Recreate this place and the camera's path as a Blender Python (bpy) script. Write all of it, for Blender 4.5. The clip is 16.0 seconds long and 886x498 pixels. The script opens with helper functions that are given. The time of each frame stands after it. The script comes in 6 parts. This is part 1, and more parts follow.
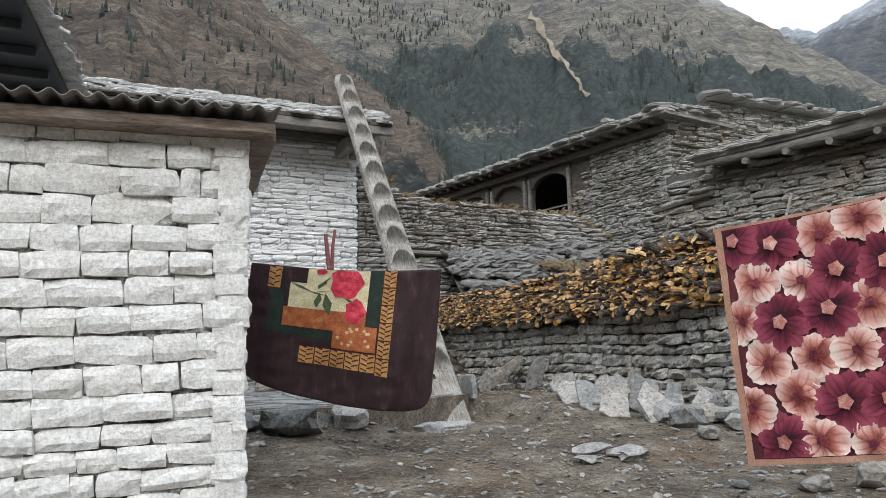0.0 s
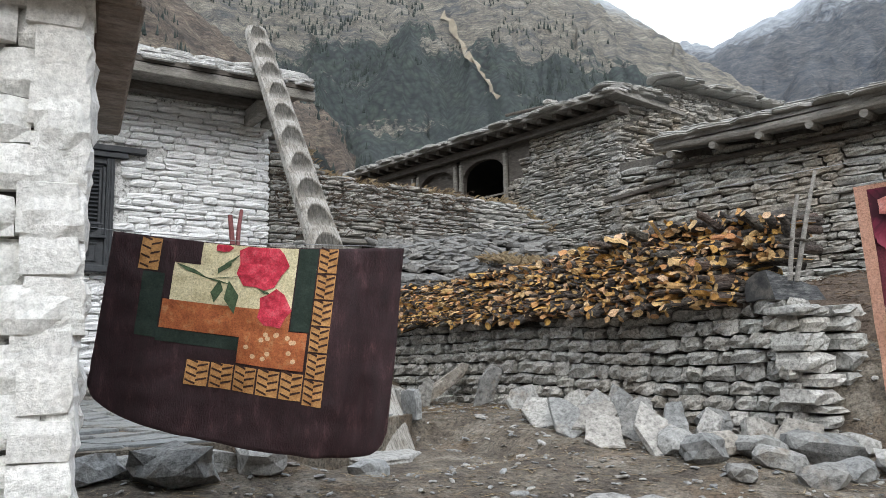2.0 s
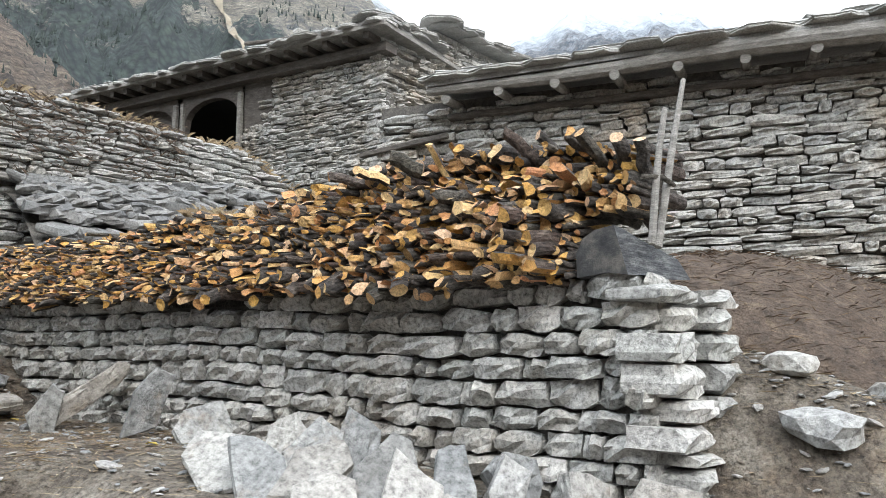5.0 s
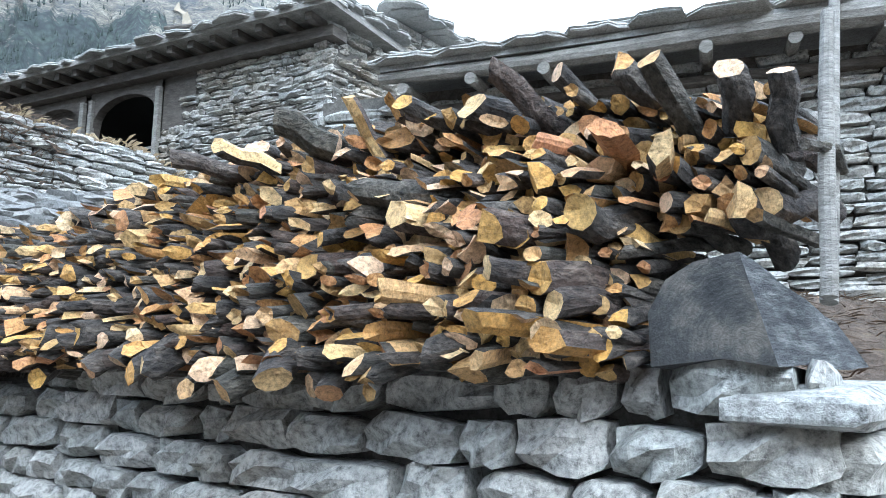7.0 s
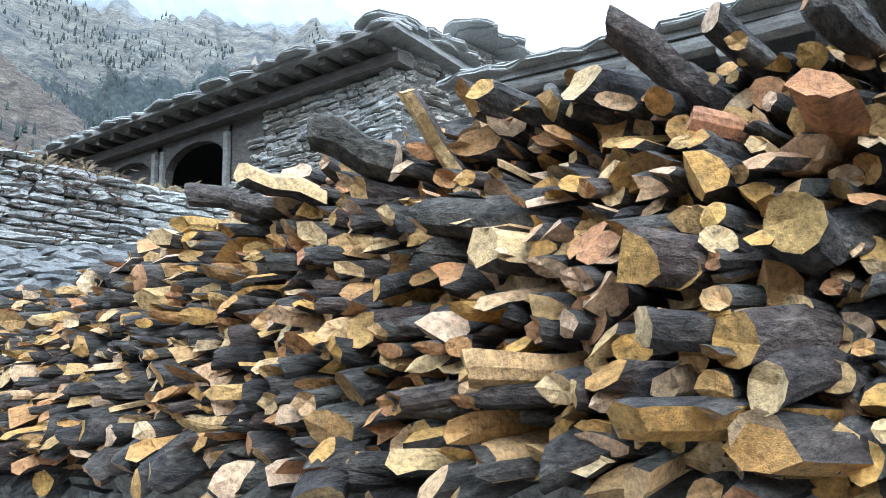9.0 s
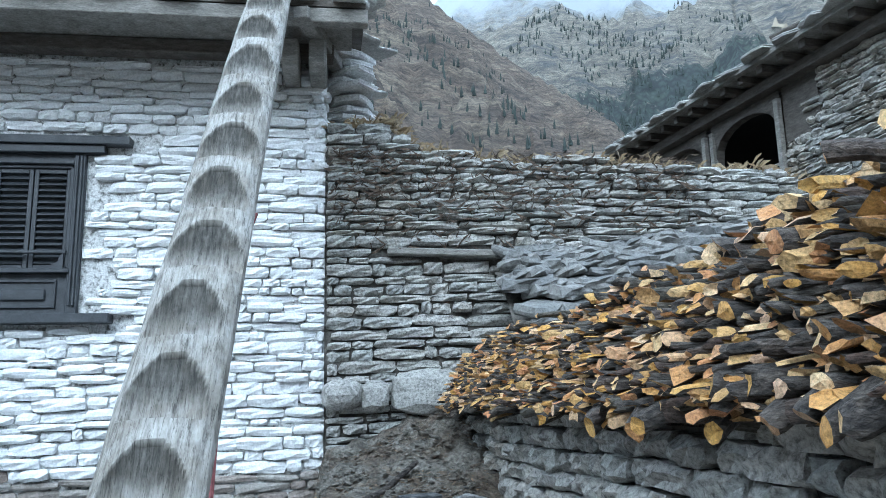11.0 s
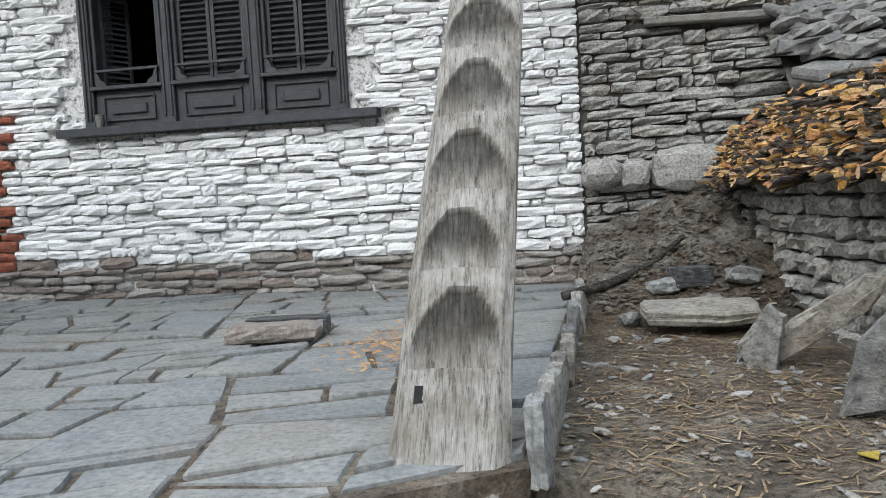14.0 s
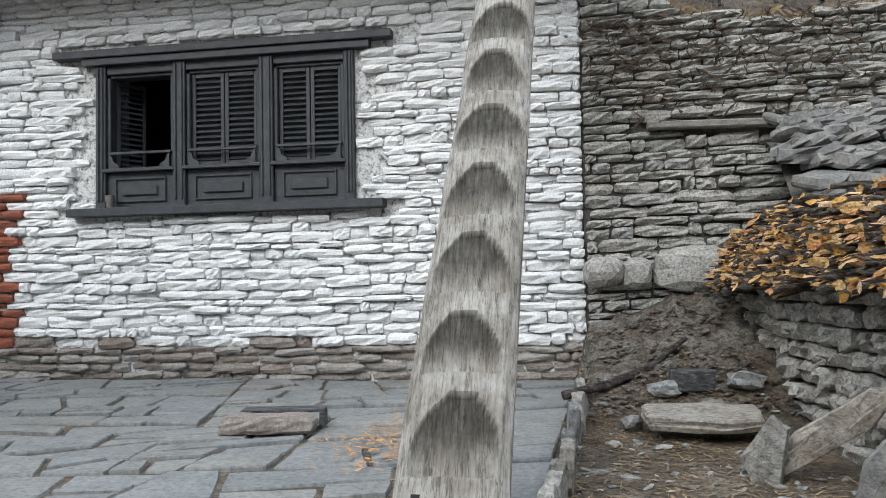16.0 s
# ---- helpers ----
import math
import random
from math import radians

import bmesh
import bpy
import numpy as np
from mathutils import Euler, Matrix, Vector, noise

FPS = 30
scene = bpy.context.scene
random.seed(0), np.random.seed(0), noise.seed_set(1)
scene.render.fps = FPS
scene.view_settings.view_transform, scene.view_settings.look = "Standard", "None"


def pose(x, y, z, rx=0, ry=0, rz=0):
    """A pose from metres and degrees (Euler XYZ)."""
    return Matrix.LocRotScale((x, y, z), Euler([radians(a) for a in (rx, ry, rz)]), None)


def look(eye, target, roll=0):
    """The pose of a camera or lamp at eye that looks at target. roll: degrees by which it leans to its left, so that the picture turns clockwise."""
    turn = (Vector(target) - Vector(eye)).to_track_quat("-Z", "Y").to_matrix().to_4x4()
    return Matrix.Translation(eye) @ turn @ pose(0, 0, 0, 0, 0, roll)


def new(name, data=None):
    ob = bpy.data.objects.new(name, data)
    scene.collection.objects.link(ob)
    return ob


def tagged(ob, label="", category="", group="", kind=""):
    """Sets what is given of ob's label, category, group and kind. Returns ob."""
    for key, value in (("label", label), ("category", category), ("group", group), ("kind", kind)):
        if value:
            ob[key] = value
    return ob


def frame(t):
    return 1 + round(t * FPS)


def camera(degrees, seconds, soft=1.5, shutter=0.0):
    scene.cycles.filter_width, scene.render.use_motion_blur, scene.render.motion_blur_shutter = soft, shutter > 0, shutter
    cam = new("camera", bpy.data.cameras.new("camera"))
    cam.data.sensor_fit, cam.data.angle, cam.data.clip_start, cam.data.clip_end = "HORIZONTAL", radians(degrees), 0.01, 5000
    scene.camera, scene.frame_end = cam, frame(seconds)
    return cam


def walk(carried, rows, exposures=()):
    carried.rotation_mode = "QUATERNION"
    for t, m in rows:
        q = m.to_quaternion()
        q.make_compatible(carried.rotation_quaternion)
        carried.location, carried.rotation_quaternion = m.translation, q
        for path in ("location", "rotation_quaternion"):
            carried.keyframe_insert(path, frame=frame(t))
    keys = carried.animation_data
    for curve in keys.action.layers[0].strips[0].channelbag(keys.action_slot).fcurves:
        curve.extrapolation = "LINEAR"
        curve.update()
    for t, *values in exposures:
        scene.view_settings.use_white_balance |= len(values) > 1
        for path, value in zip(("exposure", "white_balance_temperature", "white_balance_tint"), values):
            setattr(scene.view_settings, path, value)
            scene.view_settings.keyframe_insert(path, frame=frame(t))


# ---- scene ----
cam = camera(59.9, 16.0, soft=0.8)
PATH = [
    (0, (0.36, 0.832, 1.701), (1.224, 2.614, 1.976), -1.4),
    (0.5, (0.369, 1.256, 1.715), (1.257, 3.03, 1.97), 0.1),
    (1, (0.483, 1.63, 1.723), (1.409, 3.386, 1.972), -0.4),
    (1.5, (0.693, 2.016, 1.753), (1.668, 3.743, 2.014), -2.3),
    (2, (0.856, 2.455, 1.804), (1.929, 4.121, 2.069), -1.1),
    (2.5, (1.173, 2.863, 1.795), (2.285, 4.5, 2.087), -1.8),
    (3, (1.398, 3.255, 1.799), (2.568, 4.848, 2.102), -2.2),
    (3.5, (1.642, 3.559, 1.792), (2.907, 5.078, 2.096), -1.9),
    (4, (2.062, 3.859, 1.817), (3.383, 5.334, 2.096), -1.6),
    (4.5, (2.41, 4.153, 1.844), (3.91, 5.453, 2.091), -0.1),
    (4.7, (2.563, 4.238, 1.835), (4.097, 5.501, 2.066), 0.2),
    (6.8, (4.2, 5.333, 2.07), (5.771, 6.534, 2.373), 0.6),
    (7, (4.315, 5.451, 2.115), (5.905, 6.625, 2.423), 1.0),
    (7.5, (4.617, 5.665, 2.179), (6.224, 6.814, 2.489), 0.7),
    (8, (4.797, 5.785, 2.242), (6.397, 6.935, 2.582), 0.1),
    (8.2, (4.812, 5.824, 2.249), (6.404, 6.984, 2.596), -0.5),
    (10.3, (4.644, 5.867, 2.198), (5.422, 7.662, 2.616), -0.9),
    (10.5, (4.629, 5.881, 2.191), (5.258, 7.736, 2.595), -1.0),
    (11, (4.502, 5.849, 2.178), (4.769, 7.795, 2.558), -1.3),
    (11.5, (4.399, 5.832, 2.171), (4.452, 7.811, 2.456), -2.2),
    (12, (4.346, 5.822, 2.153), (4.288, 7.814, 2.322), -2.4),
    (12.5, (4.31, 5.821, 2.126), (4.177, 7.817, 2.17), -2.4),
    (13, (4.288, 5.824, 2.108), (4.075, 7.812, 2.055), -3.1),
    (13.5, (4.279, 5.826, 2.1), (3.99, 7.801, 1.985), -3.1),
    (14, (4.271, 5.828, 2.106), (3.94, 7.795, 1.971), -3.1),
    (14.5, (4.261, 5.833, 2.124), (3.924, 7.801, 1.998), -2.9),
    (15, (4.258, 5.834, 2.138), (3.922, 7.804, 2.05), -2.1),
    (15.5, (4.261, 5.825, 2.157), (3.93, 7.798, 2.151), -1.4),
    (16, (4.268, 5.818, 2.174), (3.941, 7.789, 2.256), -1.1),
]
walk(cam, [(t, look(eye, target, roll)) for t, eye, target, roll in PATH],
     exposures=[(0, 0.95, 6300, 8), (2, 1.15, 6300, 8), (2.9, 1.45, 6300, 8), (4.5, 1.64, 6300, 8), (7, 2.2, 5300, 3), (8.2, 2.15, 5250, 3), (10.3, 1.7, 5050, -1), (11.0, 1.55, 5080, -1), (12.2, 1.25, 6050, 5), (16, 1.15, 6250, 7)])

# ---- sky and sun: overcast daylight in a mountain valley ----
SUN_EL, SUN_AZ = 40, 205
world = bpy.data.worlds.new("world")
scene.world = world
world.use_nodes = True
wn = world.node_tree
wn.nodes.clear()
sky = wn.nodes.new("ShaderNodeTexSky")
sky.sky_type, sky.sun_disc = "NISHITA", False
sky.sun_elevation, sky.sun_rotation = radians(SUN_EL), radians(SUN_AZ)
sky.air_density, sky.dust_density = 1.0, 4.0
cloud = wn.nodes.new("ShaderNodeMixRGB")
cloud.inputs[0].default_value = 0.8
cloud.inputs[2].default_value = (9.2, 9.6, 10.2, 1)
bg = wn.nodes.new("ShaderNodeBackground")
bg.inputs[1].default_value = 0.115
wout = wn.nodes.new("ShaderNodeOutputWorld")
wn.links.new(sky.outputs[0], cloud.inputs[1])
wn.links.new(cloud.outputs[0], bg.inputs[0])
wn.links.new(bg.outputs[0], wout.inputs[0])
sun = new("sun", bpy.data.lights.new("sun", "SUN"))
sun.data.energy, sun.data.angle, sun.data.color = 0.7, radians(35), (1.0, 0.97, 0.93)
sun.matrix_world = look((0, 0, 30), (-math.sin(radians(SUN_AZ)) * 20, -math.cos(radians(SUN_AZ)) * 20, 30 - math.tan(radians(SUN_EL)) * 20))


# ---- materials ----
def nodes_of(name):
    m = bpy.data.materials.new(name)
    m.use_nodes = True
    nt = m.node_tree
    return m, nt, nt.nodes["Principled BSDF"]


def noise_node(nt, vec, scale, detail=4, rough=0.6):
    n = nt.nodes.new("ShaderNodeTexNoise")
    n.inputs["Scale"].default_value, n.inputs["Detail"].default_value, n.inputs["Roughness"].default_value = scale, detail, rough
    nt.links.new(vec, n.inputs["Vector"])
    return n.outputs["Fac"]


def ramp(nt, fac, stops):
    r = nt.nodes.new("ShaderNodeValToRGB")
    while len(r.color_ramp.elements) < len(stops):
        r.color_ramp.elements.new(0.5)
    for e, (p, c) in zip(r.color_ramp.elements, stops):
        e.position, e.color = p, (*c, 1)
    nt.links.new(fac, r.inputs[0])
    return r.outputs[0]


def math_node(nt, op, a, b):
    n = nt.nodes.new("ShaderNodeMath")
    n.operation = op
    for i, v in enumerate((a, b)):
        if isinstance(v, (int, float)):
            n.inputs[i].default_value = v
        else:
            nt.links.new(v, n.inputs[i])
    return n.outputs[0]


def mix(nt, fac, a, b, kind="MIX"):
    n = nt.nodes.new("ShaderNodeMixRGB")
    n.blend_type = kind
    for i, v in enumerate((fac, a, b)):
        if isinstance(v, (int, float)):
            n.inputs[i].default_value = v
        elif isinstance(v, tuple):
            n.inputs[i].default_value = (*v, 1)
        else:
            nt.links.new(v, n.inputs[i])
    return n.outputs[0]


def surf(name, stops, scale=6.0, rough=0.85, bump=0.4, bscale=40.0, vary=0.0, tints=None, stretch=(1, 1, 1), metal=0.0,
         stain=None, stain_scale=1.2, stain_range=(0.5, 0.7), dist=0.025, grain=0.45):
    """Procedural surface: grain (stops), piece-to-piece variety (tints), stains, bump; all at world size."""
    m, nt, bs = nodes_of(name)
    geo = nt.nodes.new("ShaderNodeNewGeometry")
    mp = nt.nodes.new("ShaderNodeMapping")
    mp.inputs["Scale"].default_value = stretch
    nt.links.new(geo.outputs["Position"], mp.inputs["Vector"])
    vec = mp.outputs["Vector"]
    col = ramp(nt, noise_node(nt, vec, scale, 8, 0.65), stops)
    if tints:
        info = nt.nodes.new("ShaderNodeObjectInfo")
        rnd = math_node(nt, "FRACT", math_node(nt, "ADD", info.outputs["Random"], geo.outputs["Random Per Island"]), 0.0)
        n = len(tints)
        tint = ramp(nt, rnd, [((i + 0.5) / n, c) for i, c in enumerate(tints)])
        col = mix(nt, vary, col, tint, "MULTIPLY" if vary < 0 else "MIX") if vary > 0 else col
    if stain:
        f = nt.nodes.new("ShaderNodeMapRange")
        f.inputs["From Min"].default_value, f.inputs["From Max"].default_value = stain_range
        nt.links.new(noise_node(nt, geo.outputs["Position"], stain_scale, 6, 0.7), f.inputs["Value"])
        col = mix(nt, f.outputs[0], col, stain)
    if grain:
        col = mix(nt, 1.0, col, ramp(nt, noise_node(nt, vec, bscale * 1.3, 8, 0.75), [(0.34, (1 - grain,) * 3), (0.5, (1, 1, 1)), (0.66, (1 + grain * 0.7,) * 3)]), "MULTIPLY")
    nt.links.new(col, bs.inputs["Base Color"])
    bs.inputs["Roughness"].default_value, bs.inputs["Metallic"].default_value = rough, metal
    if bump:
        b = nt.nodes.new("ShaderNodeBump")
        b.inputs["Strength"].default_value, b.inputs["Distance"].default_value = bump, dist
        nt.links.new(noise_node(nt, vec, bscale, 6, 0.7), b.inputs["Height"])
        nt.links.new(b.outputs[0], bs.inputs["Normal"])
    return m


GREY = [(0.200, 0.200, 0.188), (0.300, 0.294, 0.275), (0.400, 0.388, 0.356), (0.250, 0.263, 0.250), (0.350, 0.331, 0.288), (0.288, 0.275, 0.256), (0.450, 0.431, 0.400)]
DARKGREY = [(0.169, 0.176, 0.169), (0.260, 0.260, 0.240), (0.338, 0.332, 0.305), (0.208, 0.215, 0.215), (0.299, 0.273, 0.234), (0.234, 0.227, 0.215), (0.390, 0.377, 0.351)]
WHITE = [(0.78, 0.79, 0.79), (0.7, 0.71, 0.71), (0.82, 0.82, 0.81), (0.74, 0.75, 0.76), (0.8, 0.79, 0.77)]
stone_mat = surf("dry_stone", [(0.3, (0.217, 0.217, 0.210)), (0.5, (0.392, 0.384, 0.362)), (0.7, (0.580, 0.566, 0.529))], 9, 0.9, 0.7, 35, 0.55, GREY,
                 stain=(0.290, 0.239, 0.174), stain_scale=1.6, stain_range=(0.55, 0.8), grain=0.7)
pile_stone_mat = surf("wall_stone", [(0.3, (0.248, 0.240, 0.225)), (0.5, (0.388, 0.380, 0.357)), (0.7, (0.589, 0.574, 0.535))], 8, 0.9, 0.7, 30, 0.5, GREY,
                      stain=(0.295, 0.248, 0.194), stain_scale=1.3, stain_range=(0.5, 0.8), grain=0.7)
far_stone_mat = surf("house_stone", [(0.3, (0.235, 0.232, 0.22)), (0.5, (0.41, 0.4, 0.37)), (0.7, (0.6, 0.58, 0.54))], 7, 0.9, 0.6, 25, 0.55, DARKGREY,
                     stain=(0.319, 0.261, 0.189), stain_scale=0.7, stain_range=(0.5, 0.75), grain=0.7)
white_mat = surf("limewashed_stone", [(0.3, (0.6, 0.61, 0.62)), (0.4, (0.8, 0.81, 0.82)), (0.7, (0.88, 0.88, 0.88))], 14, 0.8, 0.7, 45, 0.3, WHITE,
                 stain=(0.48, 0.48, 0.46), stain_scale=2.2, stain_range=(0.6, 0.8), grain=0.22)
hut_mat = surf("limewashed_block", [(0.3, (0.42, 0.42, 0.4)), (0.42, (0.68, 0.68, 0.65)), (0.7, (0.8, 0.79, 0.76))], 16, 0.85, 0.6, 40, 0.3, WHITE,
               stain=(0.4, 0.37, 0.32), stain_scale=3.0, stain_range=(0.55, 0.8), grain=0.3)
foot_mat = surf("bare_foundation_stone", [(0.3, (0.16, 0.14, 0.125)), (0.6, (0.3, 0.275, 0.25))], 10, 0.9, 0.6, 35, 0.5,
                [(0.2, 0.16, 0.14), (0.3, 0.28, 0.25), (0.36, 0.35, 0.33), (0.24, 0.18, 0.15)])
white_gap = surf("limewashed_mortar", [(0.36, (0.1, 0.098, 0.092)), (0.52, (0.62, 0.62, 0.61))], 20, 0.95, 0.5, 60)
hut_gap = surf("hut_mortar", [(0.42, (0.06, 0.057, 0.052)), (0.58, (0.5, 0.49, 0.46))], 18, 0.95, 0.8, 50)
gap_mat = surf("dark_earth_joint", [(0.3, (0.054, 0.050, 0.045)), (0.7, (0.144, 0.133, 0.117))], 15, 1.0, 0.5, 40)
red_mat = surf("red_ochre_plaster", [(0.35, (0.2, 0.06, 0.035)), (0.6, (0.3, 0.09, 0.05))], 10, 0.9, 0.6, 40, stain=(0.16, 0.07, 0.05), stain_scale=4)
plaster_mat = surf("grey_plaster", [(0.35, (0.58, 0.6, 0.62)), (0.6, (0.72, 0.73, 0.74))], 6, 0.9, 0.4, 50)
slate_mat = surf("grey_slate", [(0.3, (0.2, 0.2, 0.195)), (0.55, (0.33, 0.325, 0.31)), (0.75, (0.48, 0.47, 0.45))], 8, 0.85, 0.5, 40, 0.45, GREY)
white_slate = surf("whitened_slate", [(0.3, (0.3, 0.3, 0.29)), (0.55, (0.58, 0.57, 0.55)), (0.75, (0.74, 0.73, 0.7))], 7, 0.85, 0.5, 40, 0.3, WHITE)
slab_mat = surf("pale_schist", [(0.32, (0.12, 0.12, 0.115)), (0.5, (0.26, 0.26, 0.25)), (0.7, (0.46, 0.45, 0.42))], 7, 0.75, 0.9, 22, 0.6,
                [(0.16, 0.165, 0.165), (0.42, 0.4, 0.36), (0.25, 0.26, 0.265), (0.12, 0.122, 0.12), (0.32, 0.28, 0.23), (0.42, 0.41, 0.39)], stain=(0.2, 0.16, 0.12), stain_scale=4, stain_range=(0.56, 0.75), grain=0.6)
flag_mat = surf("flagstone", [(0.3, (0.12, 0.13, 0.135)), (0.5, (0.2, 0.205, 0.2)), (0.72, (0.29, 0.285, 0.27))], 4.5, 0.65, 0.4, 25, 0.4,
                [(0.16, 0.175, 0.185), (0.25, 0.245, 0.23), (0.2, 0.205, 0.2), (0.19, 0.205, 0.22)], stain=(0.17, 0.14, 0.11), stain_scale=1.5, stain_range=(0.55, 0.8))
earth_mat = surf("trodden_earth", [(0.34, (0.07, 0.056, 0.044)), (0.5, (0.15, 0.125, 0.096)), (0.66, (0.28, 0.25, 0.205))], 3.2, 0.95, 1.0, 28, grain=0.75,
                 stain=(0.17, 0.115, 0.07), stain_scale=0.9, stain_range=(0.5, 0.68), dist=0.05)
bank_mat = surf("grey_earth_bank", [(0.32, (0.09, 0.08, 0.066)), (0.5, (0.19, 0.175, 0.15)), (0.7, (0.31, 0.29, 0.255))], 7, 0.95, 1.0, 22, dist=0.06, grain=0.8, stain=(0.13, 0.1, 0.075), stain_scale=3, stain_range=(0.5, 0.65))
straw_mat = surf("dry_straw", [(0.3, (0.2, 0.14, 0.075)), (0.7, (0.42, 0.32, 0.18))], 5, 0.9, 0.2, 60, 0.7,
                 [(0.2, 0.14, 0.08), (0.32, 0.25, 0.15), (0.12, 0.085, 0.055), (0.36, 0.3, 0.2)])
dung_mat = surf("brown_litter_heap", [(0.3, (0.05, 0.035, 0.025)), (0.55, (0.12, 0.085, 0.06)), (0.75, (0.2, 0.15, 0.1))], 9, 0.95, 1.0, 30, dist=0.05)
chip_mat = surf("wood_chips", [(0.3, (0.12, 0.08, 0.05)), (0.7, (0.3, 0.2, 0.12))], 5, 0.9, 0.2, 60, 0.8,
                [(0.13, 0.092, 0.065), (0.3, 0.21, 0.13), (0.1, 0.075, 0.056), (0.07, 0.054, 0.043), (0.11, 0.08, 0.06), (0.085, 0.066, 0.052)])
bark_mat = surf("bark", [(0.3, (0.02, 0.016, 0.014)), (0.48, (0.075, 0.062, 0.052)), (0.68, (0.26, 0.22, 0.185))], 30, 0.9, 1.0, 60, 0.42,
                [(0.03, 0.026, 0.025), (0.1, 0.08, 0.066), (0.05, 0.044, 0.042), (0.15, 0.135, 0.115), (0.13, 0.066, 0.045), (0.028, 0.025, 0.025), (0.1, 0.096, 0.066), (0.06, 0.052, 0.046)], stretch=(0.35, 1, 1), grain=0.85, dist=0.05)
fresh_chip = surf("fresh_orange_chips", [(0.3, (0.45, 0.2, 0.06)), (0.7, (0.62, 0.36, 0.14))], 9, 0.9, 0.2, 60)
cut_mat = surf("fresh_cut_wood", [(0.3, (0.26, 0.12, 0.03)), (0.5, (0.44, 0.25, 0.075)), (0.72, (0.62, 0.43, 0.19))], 14, 0.75, 0.7, 60, 0.68,
               [(0.55, 0.3, 0.06), (0.48, 0.22, 0.11), (0.74, 0.57, 0.36), (0.52, 0.31, 0.065), (0.45, 0.18, 0.1), (0.46, 0.25, 0.045), (0.68, 0.5, 0.27), (0.34, 0.19, 0.05), (0.6, 0.37, 0.17), (0.66, 0.46, 0.32)], grain=0.6)
def ring_wood(name, centre):
    """Sawn end grain: dark weathered growth rings round a centre, with drying cracks."""
    m, nt, bs = nodes_of(name)
    geo = nt.nodes.new("ShaderNodeNewGeometry")
    mp = nt.nodes.new("ShaderNodeMapping")
    mp.inputs["Location"].default_value = (0, -centre[0], -centre[1])
    nt.links.new(geo.outputs["Position"], mp.inputs["Vector"])
    wv = nt.nodes.new("ShaderNodeTexWave")
    wv.wave_type, wv.rings_direction = "RINGS", "X"
    wv.inputs["Scale"].default_value, wv.inputs["Distortion"].default_value = 34, 9
    wv.inputs["Detail"].default_value, wv.inputs["Detail Scale"].default_value = 5, 2
    nt.links.new(mp.outputs[0], wv.inputs["Vector"])
    blot = ramp(nt, noise_node(nt, geo.outputs["Position"], 9, 6, 0.65), [(0.36, (0.014, 0.0145, 0.016)), (0.5, (0.042, 0.041, 0.04)), (0.68, (0.13, 0.118, 0.1))])
    col = mix(nt, 0.25, blot, ramp(nt, wv.outputs["Fac"], [(0.1, (0.45, 0.45, 0.45)), (0.5, (1, 1, 1)), (0.9, (1.25, 1.25, 1.25))]), "MULTIPLY")
    nt.links.new(col, bs.inputs["Base Color"])
    bs.inputs["Roughness"].default_value = 0.8
    b = nt.nodes.new("ShaderNodeBump")
    b.inputs["Strength"].default_value, b.inputs["Distance"].default_value = 0.6, 0.006
    nt.links.new(math_node(nt, "ADD", math_node(nt, "MULTIPLY", wv.outputs["Fac"], 0.07), noise_node(nt, geo.outputs["Position"], 60, 6, 0.7)), b.inputs["Height"])
    nt.links.new(b.outputs[0], bs.inputs["Normal"])
    return m




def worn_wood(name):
    """Grey ladder wood; the worn notches grow darker towards their heads."""
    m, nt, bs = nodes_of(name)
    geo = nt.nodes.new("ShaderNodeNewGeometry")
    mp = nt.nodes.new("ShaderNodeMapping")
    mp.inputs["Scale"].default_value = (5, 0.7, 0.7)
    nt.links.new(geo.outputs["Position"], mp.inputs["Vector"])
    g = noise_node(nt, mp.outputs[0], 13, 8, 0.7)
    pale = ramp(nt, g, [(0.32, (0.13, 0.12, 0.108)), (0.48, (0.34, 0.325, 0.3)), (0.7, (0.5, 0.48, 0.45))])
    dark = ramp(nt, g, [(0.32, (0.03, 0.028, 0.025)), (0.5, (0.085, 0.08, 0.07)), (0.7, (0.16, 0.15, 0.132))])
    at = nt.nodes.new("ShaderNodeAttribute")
    at.attribute_name = "notch_tone"
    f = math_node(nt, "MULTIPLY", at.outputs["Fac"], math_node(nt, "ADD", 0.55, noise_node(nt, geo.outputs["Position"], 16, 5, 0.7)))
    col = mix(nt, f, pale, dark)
    mc = nt.nodes.new("ShaderNodeMapping")
    mc.inputs["Scale"].default_value = (16, 0.8, 0.8)
    nt.links.new(geo.outputs["Position"], mc.inputs["Vector"])
    crack = ramp(nt, noise_node(nt, mc.outputs[0], 3.2, 5, 0.55), [(0.485, (1, 1, 1)), (0.5, (0.16, 0.15, 0.14)), (0.515, (1, 1, 1))])
    col = mix(nt, 0.8, col, crack, "MULTIPLY")
    blot = ramp(nt, noise_node(nt, geo.outputs["Position"], 5, 6, 0.7), [(0.4, (0.62, 0.58, 0.52)), (0.6, (1.1, 1.1, 1.1))])
    nt.links.new(mix(nt, 0.8, col, blot, "MULTIPLY"), bs.inputs["Base Color"])
    bs.inputs["Roughness"].default_value = 0.85
    bp = nt.nodes.new("ShaderNodeBump")
    bp.inputs["Strength"].default_value, bp.inputs["Distance"].default_value = 0.8, 0.02
    nt.links.new(noise_node(nt, mp.outputs[0], 22, 8, 0.75), bp.inputs["Height"])
    nt.links.new(bp.outputs[0], bs.inputs["Normal"])
    return m


